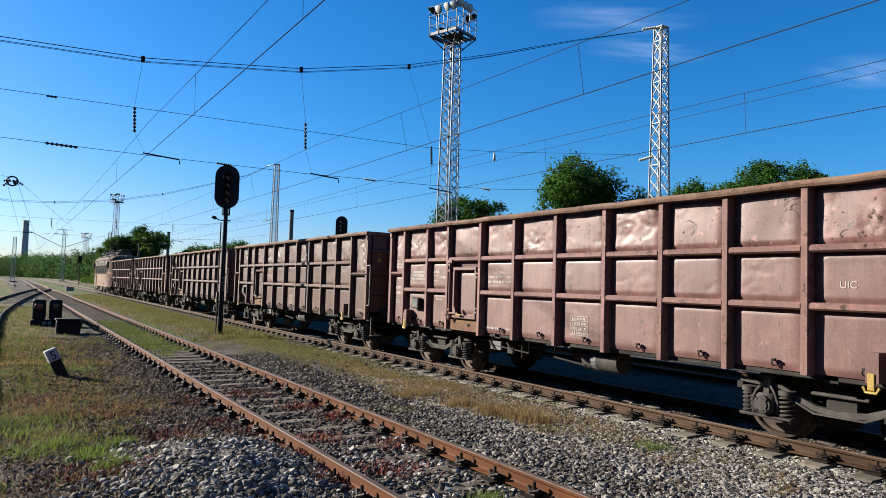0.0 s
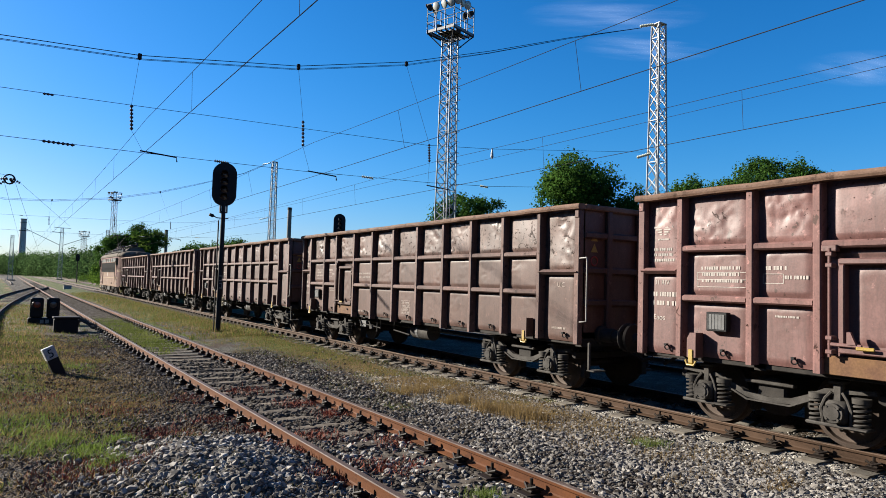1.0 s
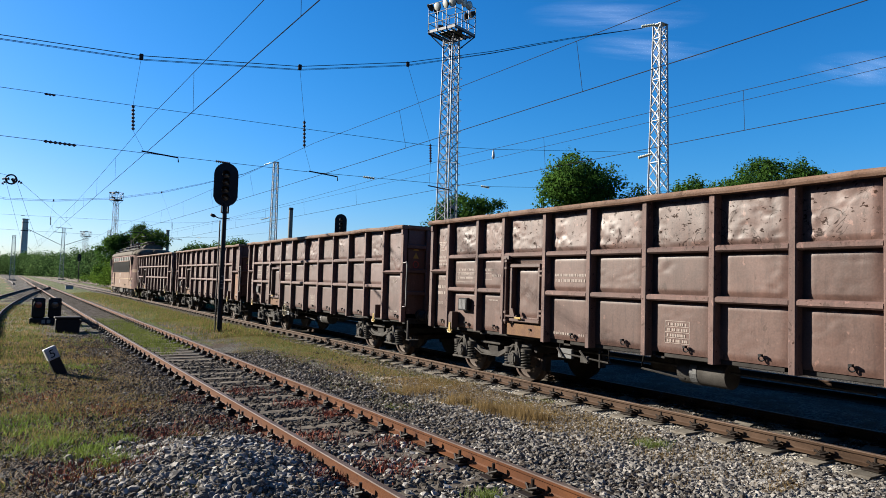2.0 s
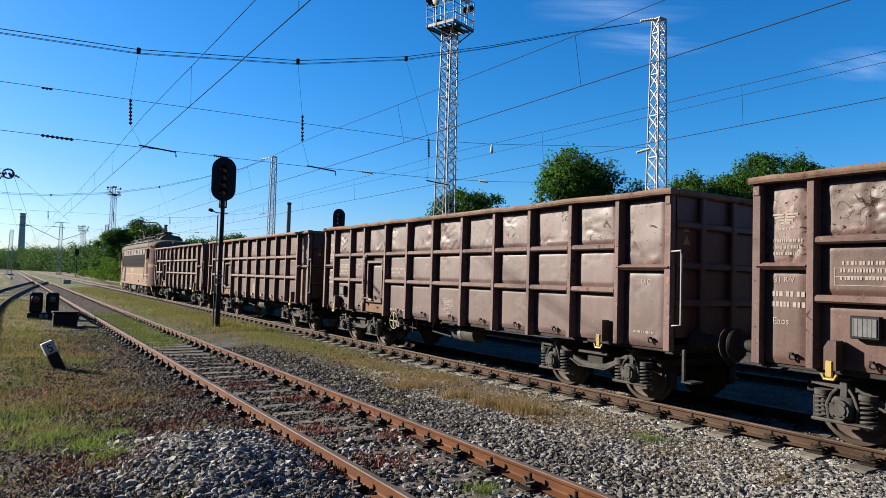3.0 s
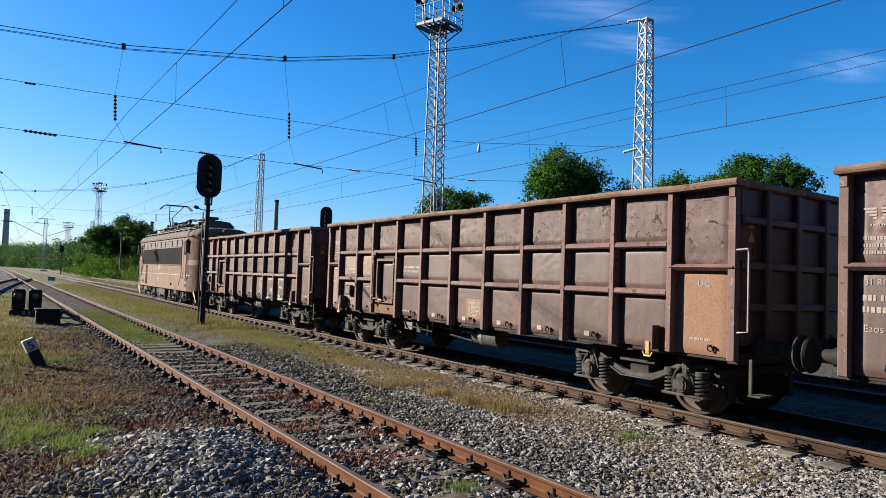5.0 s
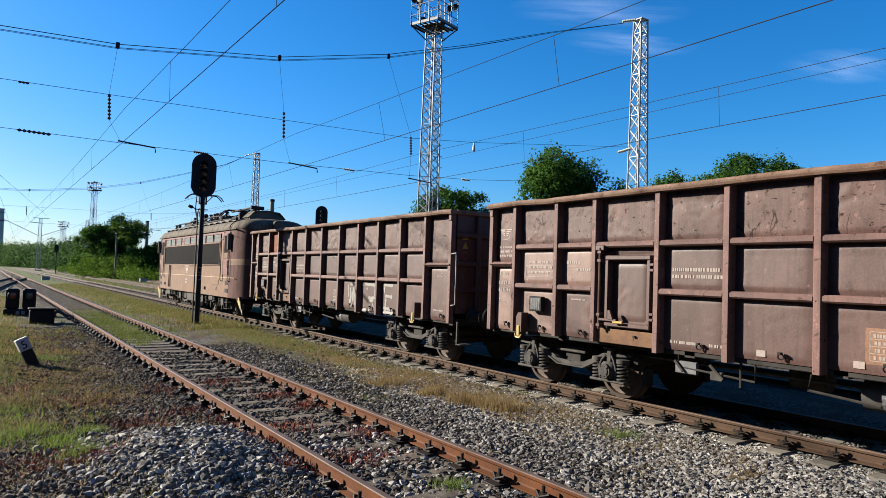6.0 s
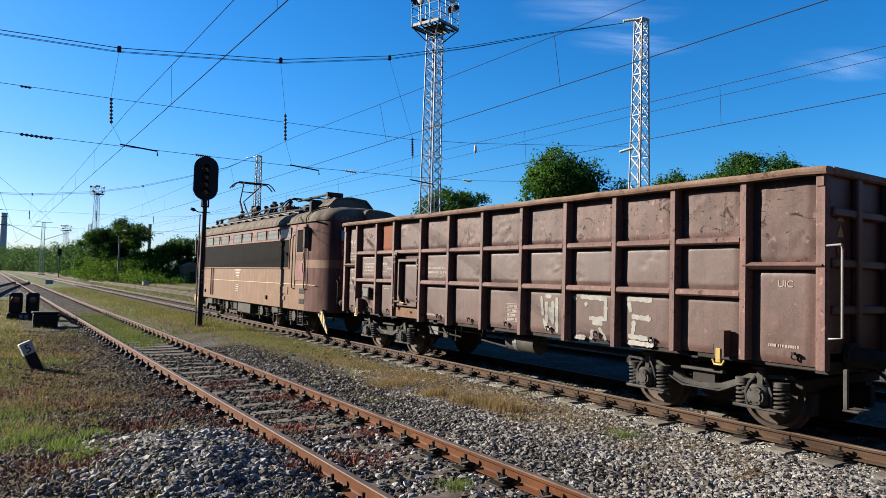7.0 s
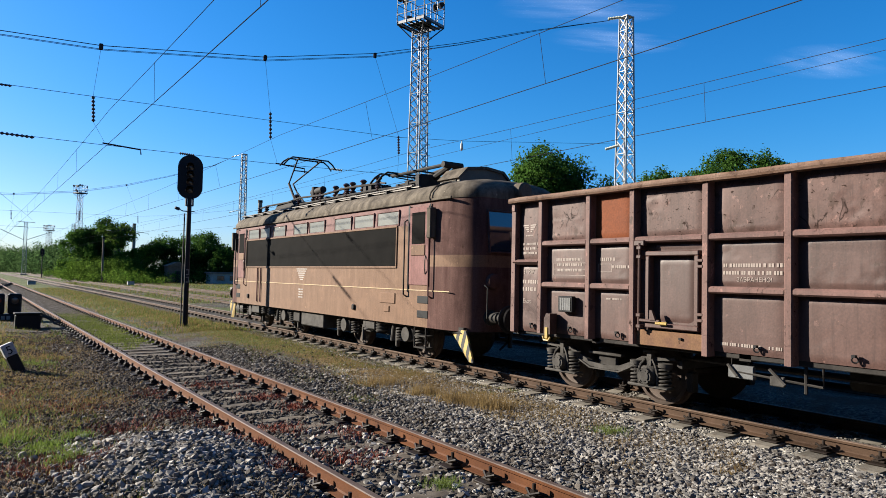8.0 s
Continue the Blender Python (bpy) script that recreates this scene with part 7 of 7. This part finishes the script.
def spots_main(rng):
    while True:
        y, x = -1 + 24 * rng.random() ** 1.3, 7.3 + 3.2 * rng.random() ** 1.2
        if x < 8.1 or abs((y - 0.42 + 0.31) % 0.62 - 0.31) > 0.13:
            return on_ground(x, y, 0.0)


def spots_left(rng):
    y = 5.0 + 20 * rng.random() ** 1.3
    return on_ground(0.2 + 2.4 * rng.random() ** 0.6, y, 0.0)


def spots_pale(rng):
    while True:
        y, x = 1.5 + 9.5 * rng.random() ** 1.2, 4.45 + 3.6 * rng.random()
        k = 0.75 + 0.9 * noise.noise((x * 1.1, y * 0.9, 4))
        if rng.random() < k * min(max((10.5 - y) / 4.0, 0.06), 1) * (1.0 if x < 6.4 else 0.45):
            return on_ground(x, y)


def spots_fine(rng):
    while True:
        y, x = 1.5 + 12 * rng.random() ** 1.2, 5.6 + 2.45 * rng.random()
        if rng.random() < min(1, (x - 5.2) / 1.2) * min(max((13 - y) / 5, 0.1), 1):
            return on_ground(x, y, 0.0)


def spots_yard(rng):
    y = 5.0 + 17 * rng.random() ** 1.4
    return on_ground(-5.0 + 7.5 * rng.random() ** 0.7, y, 0.0)


def spots_near(rng):
    while True:
        x, y = XN + (rng.random() - 0.5) * 2.6, 2.5 + 5.5 * rng.random()
        if abs(abs(x - XN) - 0.753) > 0.10:
            return on_ground(x, y, 0.004)


stones("ballast", "pale grey ballast stones between the tracks", STONE_PALE, 12000, 0.020, spots_between, 1)
stones("ballast", "dark ballast stones between the tracks", STONE_DARK, 15000, 0.020, spots_between, 2)
stones("ballast", "pale ballast stones between the tracks", STONE_PALE, 14000, 0.020, spots_pale, 8)
stones("ballast", "chalky fine gravel between the tracks", STONE_WHITE, 24000, 0.014, spots_fine, 18, True)
stones("ballast", "grey fine gravel beside the main track", STONE_PALE, 16000, 0.014, spots_fine, 19, True)
stones("ballast", "mixed grey ballast stones in the near track", STONE, 12000, 0.026, spots_track, 3)
stones("ballast", "dark stones in the near track", STONE_DARK, 8000, 0.024, spots_track, 16)
stones("ballast", "chalky stones lying between the near rails", STONE_WHITE, 2200, 0.026, spots_near, 9)
stones("gravel_heap", "heap of clean grey gravel beside the near rail", STONE_PALE, 6000, 0.024, spots_heap, 4)
stones("gravel_heap", "chalky stones in the gravel heap", STONE_WHITE, 2800, 0.024, spots_heap, 14)
stones("gravel_heap", "dusty darker stones in the gravel heap", STONE, 3600, 0.023, spots_heap, 15)
stones("ballast", "pale ballast stones beside the main track", STONE_PALE, 26000, 0.015, spots_main, 5, True)
stones("ballast", "scattered dark stones in worn grass", STONE_DARK, 13000, 0.022, spots_left, 6)
stones("ballast", "grey stones strewn over the worn yard", STONE, 9000, 0.020, spots_yard, 7)
stones("ballast", "dark clods and stones strewn over the worn yard", STONE_DARK, 12000, 0.020, spots_yard, 17)
stones("ballast", "few pale stones strewn over the worn yard", STONE_WHITE, 1500, 0.018, spots_yard, 10)


def blades(name, label, material, count, height, spots, seed, lean=0.5, wide=1.0):
    """Grass blades as thin tapered triangles, joined."""
    rng = np.random.default_rng(seed)
    V = np.zeros((count, 3, 3))
    for i in range(count):
        p = np.array(spots(rng))
        a = rng.random() * 6.283
        h = height * (0.4 + 0.9 * rng.random())
        w = (0.003 + 0.003 * rng.random()) * wide
        t = np.array([math.cos(a), math.sin(a), 0])
        l = np.array([rng.normal(), rng.normal(), 0]) * lean * h * 0.6
        V[i] = (p - t * w, p + t * w, p + l + np.array([0, 0, h]))
    me = bpy.data.meshes.new(name)
    me.from_pydata(V.reshape(-1, 3).tolist(), [], np.arange(count * 3).reshape(-1, 3).tolist())
    me.materials.append(material)
    tagged(new(name, me), label, "grass", kind="stuff")


def clumps(rng, cx, cy, r):
    x, y = cx + rng.normal() * r, cy + rng.normal() * r
    return on_ground(x, y, -0.01)


def spots_cover(channel, x0, x1, y0, y1):
    def pick(rng):
        while True:
            x, y = x0 + (x1 - x0) * rng.random(), y0 + (y1 - y0) * rng.random() ** 1.5
            if straw_green(x, y)[channel] + 0.45 * noise.noise((x * 1.3, y * 1.3, 2)) > rng.random() * 0.8:
                return on_ground(x, y, -0.01)
    return pick


def spots_list(places):
    def pick(rng):
        x, y, r = places[int(rng.random() * len(places))]
        return clumps(rng, x, y, r)
    return pick


blades("grass", "short green grass between the tracks", GRASS, 30000, 0.06, spots_cover(1, 4.9, 8.3, 9, 32), 1)
blades("dry_grass", "straw-coloured dry grass between the tracks", DRYGRASS, 30000, 0.06, spots_cover(0, 4.9, 8.3, 7, 32), 2)
blades("grass", "short green grass left of the near track", GRASS, 17000, 0.06, spots_cover(1, -2.5, 2.2, 6, 26), 3)
blades("dry_grass", "straw-coloured dry grass left of the near track", DRYGRASS, 14000, 0.05, spots_cover(0, -0.6, 2.2, 6, 26), 4)
blades("dry_grass", "tufts of dry grass in the gravel", DRYGRASS, 2600, 0.17, spots_list([(6.4, 8.2, 0.15), (6.45, 7.8, 0.16), (6.2, 9.4, 0.14), (6.25, 8.6, 0.14), (6.1, 10.6, 0.2)]), 5, 0.35)
blades("dry_grass", "thin dry grass scattered in the pale gravel", DRYGRASS, 14000, 0.06, spots_cover(0, 5.6, 8.0, 4, 12), 20, 0.8, 1.2)
blades("grass", "olive grass over the worn yard", GRASS, 16000, 0.07, spots_cover(1, -6, 1.6, 7, 26), 21, 0.6, 1.6)
blades("weeds", "fresh green weeds by the gravel heap", GREENWEED, 3600, 0.09, spots_list([(6.85, 6.0, 0.12), (0.2, 8.9, 0.22), (0.35, 10.6, 0.25), (1.1, 9.0, 0.1), (0.85, 7.6, 0.10), (0.75, 8.2, 0.14), (3.75, 5.3, 0.08), (0.55, 9.4, 0.2)]), 6, 0.7)
blades("weeds", "red-brown weeds along the rail", REDWEED, 8000, 0.07, spots_list([(2.35, 9.6, 0.2), (1.6, 9.2, 0.25), (2.45, 11.5, 0.25), (1.2, 11.0, 0.35), (0.6, 7.6, 0.25), (3.4, 6.6, 0.22), (4.05, 7.6, 0.16), (3.5, 12.0, 0.25), (0.2, 12.5, 0.4), (2.6, 7.4, 0.14), (2.65, 8.8, 0.2), (3.9, 10.5, 0.2), (2.6, 6.3, 0.12), (1.0, 7.3, 0.14), (4.1, 9.5, 0.15), (3.3, 8.2, 0.2)]), 7, 0.8, 1.8)

blades("dry_grass", "brown litter and dead stalks over the worn yard", TRIM_DUST, 30000, 0.045, spots_yard, 22, 1.4, 1.8)
blades("dry_grass", "straw stalks lying over the worn yard", DRYGRASS, 16000, 0.05, spots_yard, 23, 1.3, 1.2)
blades("grass", "thin green grass beside the switch track", GRASS, 9000, 0.10, spots_cover(1, -1.5, 2.3, 17, 48), 8, 0.6, 2.2)
blades("dry_grass", "dry straw grass beside the switch track", DRYGRASS, 8000, 0.10, spots_cover(0, -1.5, 2.3, 17, 48), 9, 0.6, 2.0)
blades("grass", "rough green grass between the far tracks", GRASS, 12000, 0.12, spots_cover(1, 4.8, 8.3, 22, 75), 10, 0.6, 2.6)
blades("dry_grass", "dry straw grass between the far tracks", DRYGRASS, 9000, 0.12, spots_cover(0, 4.8, 8.3, 22, 75), 11, 0.6, 2.6)
blades("grass", "rough grass of the field beyond the tracks", GRASS, 14000, 0.22, spots_cover(1, 11, 45, 45, 115), 12, 0.6, 6.0)
blades("dry_grass", "straw patches of the field beyond the tracks", DRYGRASS, 8000, 0.20, spots_cover(0, 11, 45, 45, 115), 13, 0.6, 5.0)
blades("grass", "green tufts in the near track", GRASS, 9000, 0.09, spots_cover(1, 2.9, 4.2, 18, 36), 14, 0.6, 2.2)
blades("dry_grass", "patches of dead straw grass in the worn yard", DRYGRASS, 9000, 0.06, spots_list([(0.9, 12.4, 0.45), (1.4, 11.3, 0.4), (0.2, 11.2, 0.4), (1.2, 14.0, 0.5), (0.4, 9.6, 0.3), (1.3, 18.0, 0.7), (0.6, 21.0, 0.8)]), 24, 0.9, 1.3)
blades("weeds", "low leafy weeds in the worn yard", GREENWEED, 1800, 0.08, spots_list([(0.1, 9.9, 0.25), (-0.1, 10.6, 0.3), (0.45, 9.1, 0.12), (0.75, 8.6, 0.1), (1.0, 16.2, 0.3)]), 25, 0.8, 2.2)


# ---- movement ----
TRAIN = [(0.0, 71.50), (0.5, 67.42), (1.0, 63.36), (1.5, 59.33), (2.25, 53.34), (3.0, 47.43), (3.5, 43.53), (4.0, 39.66), (4.5, 35.80),
         (5.25, 30.04), (6.0, 24.32), (6.5, 20.54), (7.0, 16.78), (7.5, 13.02), (8.0, 9.29)]


def train_at(t):
    ts, ss = zip(*TRAIN)
    return float(np.interp(t, ts, ss))


def motions():
    """The train rolls towards the camera; every wheelset turns with the way gone."""
    for k, v in enumerate([LOCO] + WAGONS):
        back = 14.04 * max(0, k - 1)
        walk(v, [(t, pose(XT, s - back, 0)) for t, s in TRAIN])
    times = [i / 15 for i in range(121)]
    for ax, y, r in spinning:
        walk(ax, [(t, pose(0, y, r, math.degrees((71.5 - train_at(t)) / r))) for t in times])


motions()
